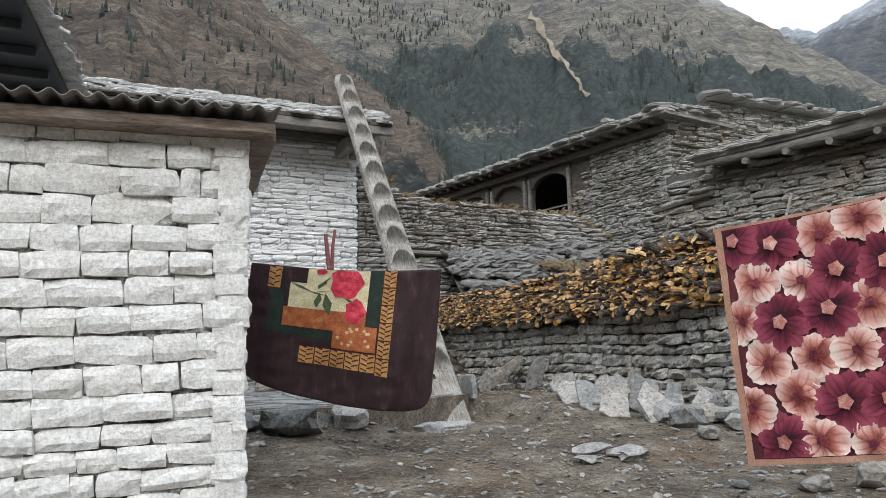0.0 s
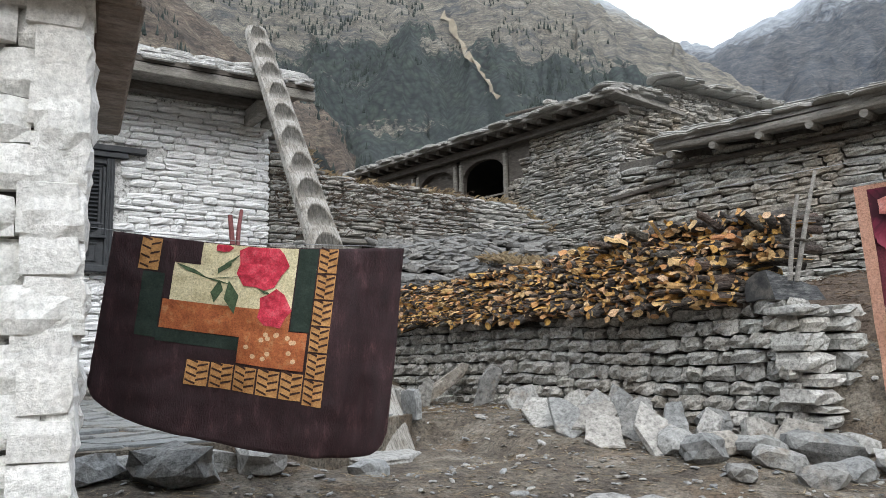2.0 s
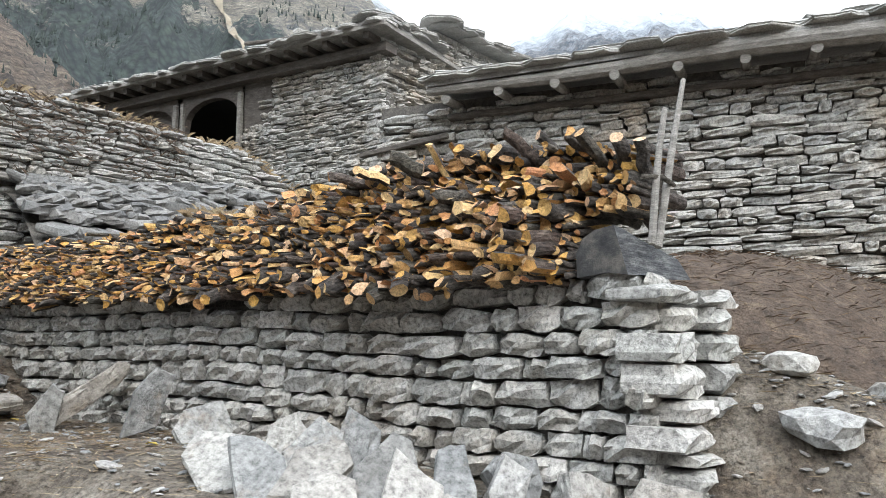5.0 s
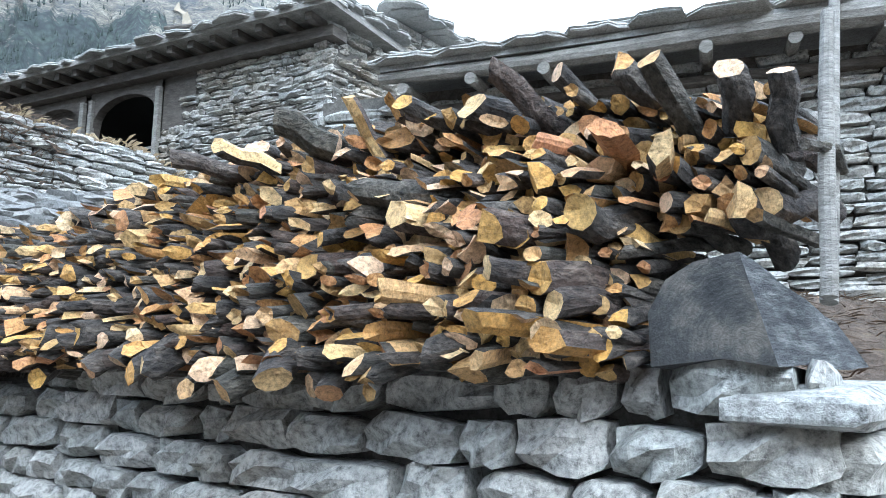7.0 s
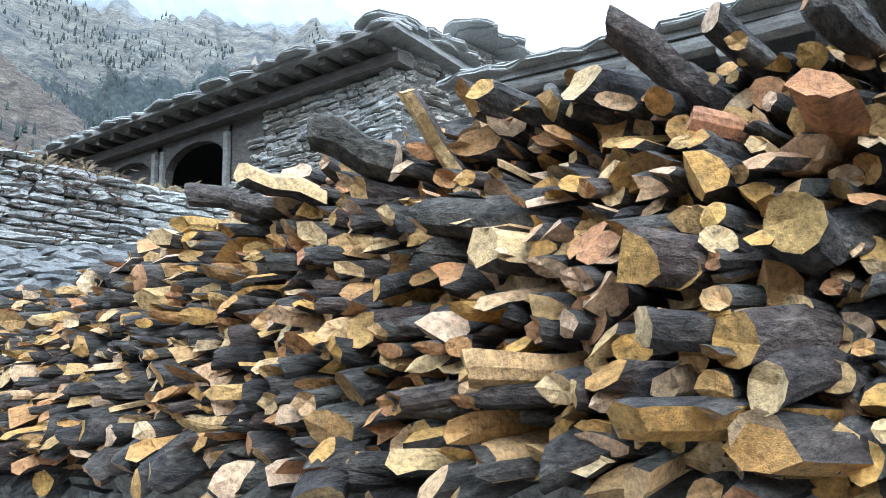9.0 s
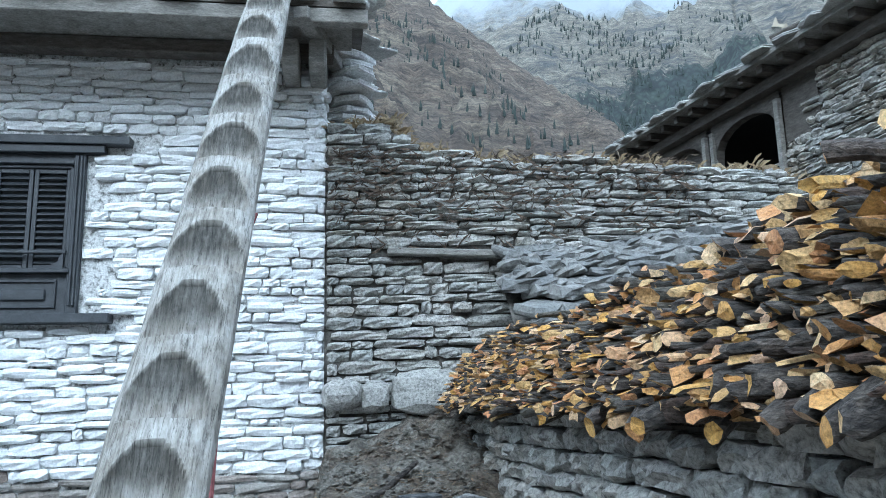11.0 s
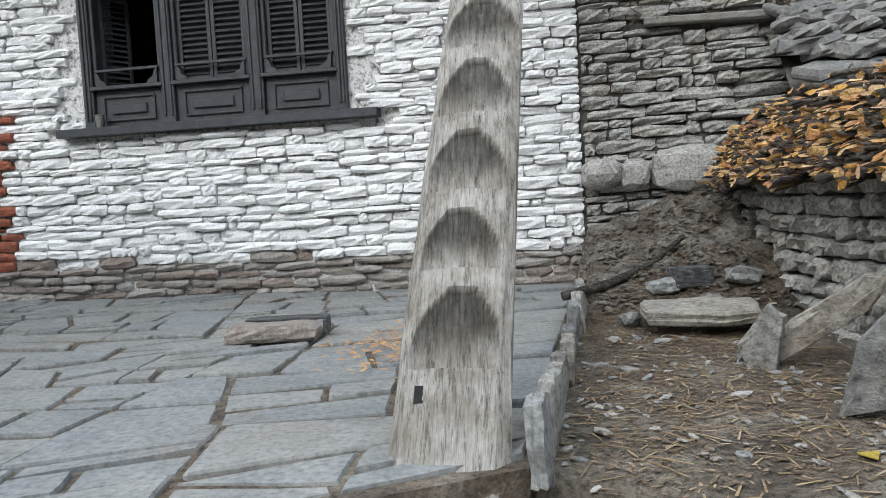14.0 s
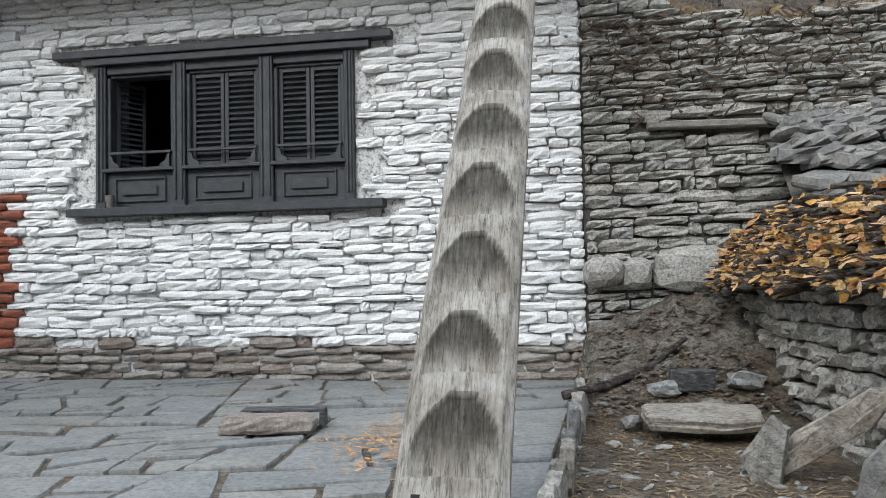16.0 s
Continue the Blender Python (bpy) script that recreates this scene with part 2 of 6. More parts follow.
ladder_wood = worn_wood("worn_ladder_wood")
dark_rubble = surf("dark_rubble", [(0.3, (0.1, 0.1, 0.098)), (0.55, (0.19, 0.188, 0.18)), (0.75, (0.3, 0.295, 0.28))], 9, 0.9, 0.7, 30, 0.5, [(0.12, 0.12, 0.12), (0.2, 0.2, 0.19), (0.26, 0.25, 0.235)])
scree_mat = surf("pale_scree", [(0.35, (0.15, 0.13, 0.1)), (0.6, (0.25, 0.215, 0.16))], 0.05, 1.0, 0, 0.3, grain=0)
beam_wood = surf("dark_old_timber", [(0.3, (0.05, 0.042, 0.036)), (0.6, (0.12, 0.105, 0.09)), (0.8, (0.2, 0.18, 0.16))], 9, 0.85, 0.6, 40, stretch=(1, 1, 4))
pale_beam = surf("grey_timber_beam", [(0.3, (0.15, 0.14, 0.125)), (0.6, (0.28, 0.265, 0.24)), (0.8, (0.4, 0.38, 0.35))], 9, 0.85, 0.6, 40, stretch=(1, 1, 4))
rust_beam = surf("rusty_painted_timber", [(0.3, (0.11, 0.07, 0.05)), (0.5, (0.2, 0.16, 0.13)), (0.75, (0.34, 0.3, 0.26))], 8, 0.8, 0.5, 30, stretch=(0.5, 1, 4))
black_paint = surf("black_painted_wood", [(0.3, (0.022, 0.025, 0.03)), (0.6, (0.042, 0.046, 0.052)), (0.8, (0.075, 0.076, 0.08))], 12, 0.5, 0.25, 60,
                   stain=(0.11, 0.11, 0.11), stain_scale=9, stain_range=(0.66, 0.85))
# near-black colour that stands for missing light indoors and in holes
unlit_mat = surf("unlit_interior_black", [(0.3, (0.012, 0.012, 0.012)), (0.7, (0.02, 0.02, 0.02))], 4, 1.0, 0)
tin_mat = surf("weathered_tin_sheet", [(0.3, (0.13, 0.12, 0.11)), (0.6, (0.3, 0.29, 0.28))], 5, 0.6, 0.2, 30, metal=0.4, stain=(0.2, 0.12, 0.07), stain_scale=5, stain_range=(0.55, 0.7))
steel_mat = surf("steel", [(0.3, (0.5, 0.5, 0.5)), (0.7, (0.6, 0.6, 0.6))], 10, 0.3, 0, metal=1.0)
block_mat = surf("charcoal_weathered_wood", [(0.34, (0.03, 0.032, 0.036)), (0.52, (0.09, 0.093, 0.097)), (0.68, (0.22, 0.22, 0.215))], 16, 0.75, 1.0, 30, stretch=(0.5, 3, 3), stain=(0.03, 0.03, 0.032), stain_scale=5)
plum_cloth = surf("dark_plum_plush", [(0.3, (0.014, 0.004, 0.006)), (0.55, (0.026, 0.008, 0.011)), (0.72, (0.07, 0.03, 0.034))], 9, 0.8, 0.5, 90, stretch=(2.2, 2.2, 0.6), dist=0.015, grain=0.6)
plush = plum_cloth.node_tree.nodes["Principled BSDF"]
plush.inputs["Sheen Weight"].default_value, plush.inputs["Sheen Roughness"].default_value = 0.28, 0.25
plush.inputs["Sheen Tint"].default_value = (0.5, 0.25, 0.25, 1)
cream_cloth = surf("cream_print", [(0.3, (0.5, 0.44, 0.26)), (0.6, (0.66, 0.6, 0.4))], 18, 0.9, 0.3, 90)
rose_cloth = surf("red_rose_print", [(0.3, (0.3, 0.012, 0.03)), (0.5, (0.5, 0.03, 0.06)), (0.7, (0.62, 0.1, 0.13))], 30, 0.9, 0.2, 90)
leaf_cloth = surf("leaf_print", [(0.3, (0.03, 0.06, 0.03)), (0.6, (0.07, 0.11, 0.055))], 25, 0.9, 0.2, 90)
green_cloth = surf("dark_green_print", [(0.3, (0.008, 0.018, 0.014)), (0.68, (0.02, 0.035, 0.025)), (0.75, (0.16, 0.16, 0.13))], 35, 0.9, 0.2, 90)
orange_cloth = surf("orange_print", [(0.3, (0.24, 0.06, 0.02)), (0.55, (0.36, 0.11, 0.035)), (0.7, (0.42, 0.2, 0.09))], 20, 0.9, 0.2, 90)
dot_cloth = surf("cream_spot_print", [(0.3, (0.5, 0.3, 0.16)), (0.6, (0.6, 0.4, 0.24))], 20, 0.9, 0.2, 90)
tiger_cloth = surf("tan_striped_print", [(0.3, (0.33, 0.15, 0.045)), (0.6, (0.5, 0.27, 0.1))], 20, 0.9, 0.2, 90)
stripe_cloth = surf("dark_stripe_print", [(0.3, (0.03, 0.012, 0.008)), (0.7, (0.05, 0.02, 0.012))], 20, 0.9, 0.2, 90)
maroon_cloth = surf("maroon_floral_ground", [(0.3, (0.07, 0.012, 0.02)), (0.6, (0.14, 0.025, 0.04))], 14, 0.9, 0.3, 120)
maroon_petal = surf("maroon_petal_print", [(0.36, (0.075, 0.008, 0.02)), (0.6, (0.24, 0.04, 0.065))], 30, 0.9, 0.3, 120)
rust_petal = surf("rust_petal_print", [(0.34, (0.33, 0.08, 0.075)), (0.5, (0.52, 0.21, 0.18)), (0.66, (0.74, 0.5, 0.44))], 16, 0.9, 0.3, 120)


def petal_cloth(name, stops, vein, freq):
    """Printed petal: colour from the heart to the rim, with fine veins."""
    m, nt, bs = nodes_of(name)
    r = nt.nodes.new("ShaderNodeAttribute")
    r.attribute_name = "reach"
    a = nt.nodes.new("ShaderNodeAttribute")
    a.attribute_name = "spread"
    geo = nt.nodes.new("ShaderNodeNewGeometry")
    blur = math_node(nt, "MULTIPLY", math_node(nt, "SUBTRACT", noise_node(nt, geo.outputs["Position"], 22, 5, 0.6), 0.5), 0.7)
    info = nt.nodes.new("ShaderNodeObjectInfo")
    tone = math_node(nt, "MULTIPLY", math_node(nt, "SUBTRACT", info.outputs["Random"], 0.6), 0.45)
    col = ramp(nt, math_node(nt, "ADD", math_node(nt, "ADD", r.outputs["Fac"], blur), tone), stops)
    wave = math_node(nt, "SINE", math_node(nt, "ADD", math_node(nt, "MULTIPLY", a.outputs["Fac"], freq), math_node(nt, "MULTIPLY", blur, 3.0)), 0.0)
    f = nt.nodes.new("ShaderNodeMapRange")
    f.inputs["From Min"].default_value, f.inputs["From Max"].default_value = 0.35, 0.95
    nt.links.new(wave, f.inputs["Value"])
    fade = math_node(nt, "MULTIPLY", f.outputs[0], math_node(nt, "SUBTRACT", 1.05, r.outputs["Fac"]))
    nt.links.new(mix(nt, math_node(nt, "MULTIPLY", fade, 0.9), col, vein), bs.inputs["Base Color"])
    bs.inputs["Roughness"].default_value = 0.9
    return m


pale_petal = petal_cloth("pale_petal_print", [(0.05, (0.2, 0.035, 0.03)), (0.3, (0.5, 0.2, 0.16)), (0.6, (0.74, 0.44, 0.38)), (0.92, (0.88, 0.72, 0.65))], (0.3, 0.07, 0.06), 11.0)
wine_petal = petal_cloth("wine_petal_print", [(0.1, (0.04, 0.004, 0.012)), (0.5, (0.16, 0.015, 0.04)), (0.95, (0.33, 0.06, 0.1))], (0.035, 0.003, 0.01), 9.0)
hem_cloth = surf("peach_hem", [(0.3, (0.42, 0.22, 0.15)), (0.7, (0.52, 0.3, 0.22))], 20, 0.9, 0.3, 120)
red_paint = surf("red_painted_stick", [(0.3, (0.12, 0.03, 0.03)), (0.7, (0.2, 0.06, 0.06))], 20, 0.7, 0.3, 60)
plastic_mat = surf("crumpled_clear_plastic", [(0.35, (0.12, 0.115, 0.105)), (0.65, (0.36, 0.35, 0.34))], 20, 0.3, 0.3, 40)
yellow_mat = surf("yellow_leaf", [(0.3, (0.3, 0.22, 0.03)), (0.7, (0.42, 0.32, 0.06))], 20, 0.8, 0)
wire_mat = surf("grey_cable", [(0.3, (0.22, 0.23, 0.24)), (0.7, (0.34, 0.35, 0.36))], 20, 0.6, 0)


# ---- mesh tools ----
def mesh_from(name, verts, faces, mats, idx=None, smooth=False):
    me = bpy.data.meshes.new(name)
    me.from_pydata([tuple(map(float, v)) for v in verts], [], [tuple(map(int, f)) for f in faces])
    for m in (mats if isinstance(mats, (list, tuple)) else [mats]):
        me.materials.append(m)
    if idx is not None:
        me.polygons.foreach_set("material_index", np.array(idx, dtype=np.int32))
    if smooth:
        me.polygons.foreach_set("use_smooth", np.ones(len(me.polygons), dtype=bool))
    me.update()
    return me


def part(name, me, parent=None, label="", m=None):
    ob = new(name, me)
    ob.parent = parent
    if m is not None:
        ob.matrix_basis = m
    if label:
        tagged(ob, label)
    return ob


def thing(name, label, category, group="", kind="", me=None):
    return tagged(new(name, me), label, category, group, kind)


def boxm(name, x0, x1, y0, y1, z0, z1, mat, bevel=0.0):
    bm = bmesh.new()
    bmesh.ops.create_cube(bm, size=1)
    for v in bm.verts:
        v.co = Vector(((x0 + x1) / 2 + v.co.x * (x1 - x0), (y0 + y1) / 2 + v.co.y * (y1 - y0), (z0 + z1) / 2 + v.co.z * (z1 - z0)))
    if bevel:
        bmesh.ops.bevel(bm, geom=bm.edges[:], offset=bevel, segments=1, affect="EDGES")
    me = bpy.data.meshes.new(name)
    bm.to_mesh(me)
    bm.free()
    me.materials.append(mat)
    return me


def beam(name, a, b, w, h, mat, bevel=0.008, rough=0.0):
    """A squared timber from a to b, slightly uneven."""
    a, b = Vector(a), Vector(b)
    d = b - a
    me = boxm(name, -d.length / 2, d.length / 2, -w / 2, w / 2, -h / 2, h / 2, mat, bevel)
    q = d.to_track_quat("X", "Z")
    me.transform(Matrix.Translation((a + b) / 2) @ q.to_matrix().to_4x4())
    return me


def pole(name, pts, radii, mat, sides=10, wob=0.0, rng=None):
    """A round, tapered stick along points."""
    pts = [Vector(p) for p in pts]
    rng = rng or random.Random(1)
    verts, faces = [], []
    for i, p in enumerate(pts):
        d = (pts[min(i + 1, len(pts) - 1)] - pts[max(i - 1, 0)]).normalized()
        q = d.to_track_quat("Z", "Y")
        for k in range(sides):
            a = 2 * math.pi * k / sides
            r = radii[i] * (1 + wob * (rng.random() - 0.5))
            verts.append(p + q @ Vector((math.cos(a) * r, math.sin(a) * r, 0)))
    n = len(pts)
    for i in range(n - 1):
        for k in range(sides):
            faces.append((i * sides + k, i * sides + (k + 1) % sides, (i + 1) * sides + (k + 1) % sides, (i + 1) * sides + k))
    faces.append(tuple(range(sides))[::-1])
    faces.append(tuple(range((n - 1) * sides, n * sides)))
    return mesh_from(name, verts, faces, mat, smooth=False)


def joined(name, items, mats, parent=None, label="", kind="stuff"):
    """Many pieces in one mesh."""
    vs, fs, ix, base = [], [], [], 0
    cache = {}
    for me, m in items:
        if me.name not in cache:
            co = np.empty(len(me.vertices) * 3)
            me.vertices.foreach_get("co", co)
            cache[me.name] = (co.reshape(-1, 3), [tuple(p.vertices) for p in me.polygons], [p.material_index for p in me.polygons])
        co, fa, mi = cache[me.name]
        a = np.array(m)
        vs.append(co @ a[:3, :3].T + a[:3, 3])
        fs += [tuple(i + base for i in f) for f in fa]
        ix += mi
        base += len(co)
    if not vs:
        return None
    ob = part(name, mesh_from(name, np.concatenate(vs), fs, mats, ix), parent)
    return tagged(ob, label, kind=kind)


def stone_mesh(name, rng, mat, rough=0.1, cols=5, rows=4, trim=1.0):
    """A dressed face stone: unit box, front towards -y with worn edges."""
    verts, faces = [], []
    lean = (rng.random() - 0.5) * 0.14
    for j in range(rows):
        for i in range(cols):
            x, z = i / (cols - 1) - 0.5, j / (rows - 1) - 0.5
            ex, ez = abs(x) * 2, abs(z) * 2
            edge = max(ex ** 6, ez ** 5)
            y = -0.5 + 0.085 * edge + rough * 1.2 * (rng.random() - 0.5) + 0.06 * (ex * ez) ** 4
            xx = x * (1 - 0.12 * trim * ez ** 4 * rng.random()) + lean * z + rough * 0.3 * (rng.random() - 0.5)
            zz = z * (1 - 0.3 * trim * ex ** 4 * rng.random()) + rough * 0.9 * (rng.random() - 0.5)
            verts.append((xx, y, zz))
    ring = [j * cols + i for j, i in [(0, i) for i in range(cols)] + [(j, cols - 1) for j in range(1, rows)] + [(rows - 1, i) for i in range(cols - 2, -1, -1)] + [(j, 0) for j in range(rows - 2, 0, -1)]]
    for j in range(rows - 1):
        for i in range(cols - 1):
            a = j * cols + i
            faces.append((a, a + 1, a + cols + 1, a + cols))
    n0 = len(verts)
    for v in ring:
        verts.append((verts[v][0], 0.5, verts[v][2]))
    k = len(ring)
    for i in range(k):
        faces.append((ring[i], n0 + i, n0 + (i + 1) % k, ring[(i + 1) % k]))
    return mesh_from(name, verts, faces, mat)


def variants(name, n, mat, seed, **kw):
    rng = random.Random(seed)
    return [stone_mesh(name, rng, mat, **kw) for _ in range(n)]


def masonry(wall, origin, udir, length, z0, top, meshes, rng, h=(0.06, 0.1), w=(0.18, 0.42), depth=0.16, gap=0.008, proud=0.02,
            skip=None, near=None, limit=300, wander=0.0, pick=None, tilt=0.6, fill=1.0):
    """Lays courses of face stones along a wall; those nearest to the point near are single parts, the rest one mesh."""
    u = Vector((*udir, 0)).normalized()
    nrm = Vector((u.y, -u.x, 0))
    rot = Matrix((( u.x, -nrm.x, 0), (u.y, -nrm.y, 0), (0, 0, 1))).to_4x4()
    o = Vector(origin)
    items, z = [], z0
    zmax = max(top(length * i / 40) for i in range(41))
    while z < zmax:
        ch = rng.uniform(*h)
        s = -rng.random() * w[0]
        while s < length:
            l = rng.uniform(*w) * (0.6 if rng.random() < 0.18 else 1)
            a, b = max(s, 0), min(s + l, length)
            s += l + gap * rng.uniform(0.6, 1.8)
            if b - a < 0.05:
                continue
            mid = (a + b) / 2
            zz = z + wander * noise.noise((mid * 0.8, z * 0.6, o.x))
            hh = ch * rng.uniform(0.92, 1.05)
            if zz + hh * 0.6 > top(mid) or (skip and skip(a, b, zz, zz + ch)):
                continue
            p = o + u * mid + nrm * (rng.uniform(-proud, proud) - depth / 2 + 0.0)
            m = Matrix.Translation((p.x, p.y, zz + hh / 2)) @ rot @ pose(0, 0, 0, rng.uniform(-tilt, tilt) * 3, rng.uniform(-tilt, tilt) * 2.2, rng.uniform(-tilt, tilt) * 3)
            m = m @ Matrix.Diagonal(((b - a - gap) * fill, depth * rng.uniform(0.9, 1.1), (hh - gap * 0.7) * fill, 1))
            me = pick(mid, zz, rng) if pick else None
            items.append((me or rng.choice(meshes), m))
        z += ch + gap * 0.5
    near = Vector(near or o)
    items.sort(key=lambda it: (it[1].translation - near).length)
    for me, m in items[:limit]:
        part("stone", me, wall, m=m)
    if len(items) > limit:
        groups = {}
        for me, m in items[limit:]:
            groups.setdefault(me.materials[0].name, []).append((me, m))
        for g in groups.values():
            joined("stonework", g, [g[0][0].materials[0]], wall)
    return items


def grid_mesh(name, nu, nv, fn, mat, smooth=True, flip=False):
    verts = [fn(i / nu, j / nv) for j in range(nv + 1) for i in range(nu + 1)]
    faces = []
    for j in range(nv):
        for i in range(nu):
            a = j * (nu + 1) + i
            f = (a, a + 1, a + nu + 2, a + nu + 1)
            faces.append(f[::-1] if flip else f)
    return mesh_from(name, verts, faces, mat, smooth=smooth)


def rock_mesh(name, rng, mat, sub=1, flat=(1, 1, 1), rough=0.35):
    """A broken stone: an angular lump."""
    bm = bmesh.new()
    bmesh.ops.create_icosphere(bm, subdivisions=sub, radius=0.5)
    off = Vector((rng.random() * 50, rng.random() * 50, rng.random() * 50))
    for v in bm.verts:
        c = v.co
        s = max(abs(c.x), abs(c.y), abs(c.z))
        c = c.lerp(c * (0.42 / s), 0.65)
        c *= 1 + rough * noise.noise(c * 2.5 + off)
        v.co = Vector((c.x * flat[0], c.y * flat[1], c.z * flat[2]))
    me = bpy.data.meshes.new(name)
    bm.to_mesh(me)
    bm.free()
    me.materials.append(mat)
    return me


def slab_mesh(name, rng, mat, n=7, thick=0.12):
    """A broken slab in the xz plane, about one unit tall: straight fractured edges, layered rim, flat split face."""
    pts = []
    for i in range(n):
        a = 2 * math.pi * (i + 0.5 + rng.uniform(-0.32, 0.32)) / n
        r = rng.uniform(0.42, 0.58)
        c, s = math.cos(a), math.sin(a)
        k = 1 / max(abs(c), abs(s)) ** 0.75
        pts.append((c * r * k, s * r * k))
    # break every edge once, a little off its middle
    rim = []
    for i in range(n):
        (x0, z0), (x1, z1) = pts[i], pts[(i + 1) % n]
        t = rng.uniform(0.35, 0.65)
        rim += [(x0, z0), (x0 + (x1 - x0) * t + rng.uniform(-0.03, 0.03), z0 + (z1 - z0) * t + rng.uniform(-0.03, 0.03))]
    n = len(rim)
    verts, faces = [], []
    for y, sc in ((-thick / 2, 0.955), (-thick / 3, 1.0), (0.0, 0.965), (thick / 6, 1.0), (thick / 2, 0.94)):
        for x, z in rim:
            verts.append((x * sc + rng.uniform(-0.012, 0.012), y + rng.uniform(-0.1, 0.1) * thick, z * sc + rng.uniform(-0.012, 0.012)))
    for l in range(4):
        for i in range(n):
            faces.append((l * n + i, l * n + (i + 1) % n, (l + 1) * n + (i + 1) % n, (l + 1) * n + i))
    c0 = len(verts)
    for x, z in rim:
        verts.append((x * 0.5 + rng.uniform(-0.06, 0.06), -thick * (0.5 + rng.uniform(-0.06, 0.16)), z * 0.5 + rng.uniform(-0.06, 0.06)))
    for i in range(n):
        faces.append((i, c0 + i, c0 + (i + 1) % n, (i + 1) % n))
    faces.append(tuple(range(c0, c0 + n)))
    faces.append(tuple(range(4 * n, 5 * n))[::-1])
    return mesh_from(name, verts, [f[::-1] for f in faces], mat)


# ---- ground ----
def smooth_step(a, b, x):
    t = min(1, max(0, (x - a) / (b - a)))
    return t * t * (3 - 2 * t)


def ground_z(x, y):
    z = 0.35 + 0.5 * smooth_step(-1, 4.2, y) + 0.4 * smooth_step(3.8, 8.2, y)
    z += 0.05 * smooth_step(4, 5.5, x) * smooth_step(9, 6, y)
    behind = smooth_step(5.9, 6.7, x)
    z += behind * 0.75 * smooth_step(12, 9, y) * (0.35 + 0.65 * smooth_step(3.5, 5.9, y))
    z += smooth_step(7, 10, x) * 0.35
    bank = min(1, max(0, (y - 10.55) / 1.65)) * (0.62 + 0.38 * smooth_step(4.4, 5.4, x)) * smooth_step(4.24, 4.42, x) * smooth_step(7.2, 6.2, x)
    z += bank * (0.86 + 0.12 * noise.noise((x * 3, y * 3, 5)) + 0.06 * noise.noise((x * 9, y * 9, 6)))
    z -= 0.2 * smooth_step(8.15, 7.95, y) * smooth_step(6.3, 7.1, y) * smooth_step(2.5, 3.2, x) * smooth_step(4.7, 4.25, x)
    r = math.hypot(x - 3, y - 6)
    z += 0.035 * noise.noise((x * 1.1, y * 1.1, 0)) + 0.015 * noise.noise((x * 4, y * 4, 3))
    if r > 25:
        z += 0.02 * (r - 25) * (1 + 0.4 * noise.noise((x * 0.02, y * 0.02, 9)))
    return z


def axis_steps(lo, hi, fine, far):
    out = [lo + i * fine for i in range(int((hi - lo) / fine) + 1)]
    step, a, b = fine, lo, hi
    left, right = [], []
    while a > -far:
        step *= 1.35
        a -= step
        left.append(a)
    step = fine
    while b < far:
        step *= 1.35
        b += step
        right.append(b)
    return left[::-1] + out + right


gx, gy = axis_steps(-2.5, 8.5, 0.09, 600), axis_steps(-1.5, 12.6, 0.09, 600)
gv = [(x, y, ground_z(x, y)) for y in gy for x in gx]
gf = [(j * len(gx) + i, j * len(gx) + i + 1, (j + 1) * len(gx) + i + 1, (j + 1) * len(gx) + i) for j in range(len(gy) - 1) for i in range(len(gx) - 1)]
ground = thing("ground", "trodden brown earth yard strewn with chips and straw", "ground", kind="structure",
               me=mesh_from("ground", gv, gf, earth_mat, smooth=True))


# ---- mountains ----
def skyline(rows):
    az, el = [r[0] for r in rows], [r[1] for r in rows]
    return lambda a: float(np.interp(a, az, el))


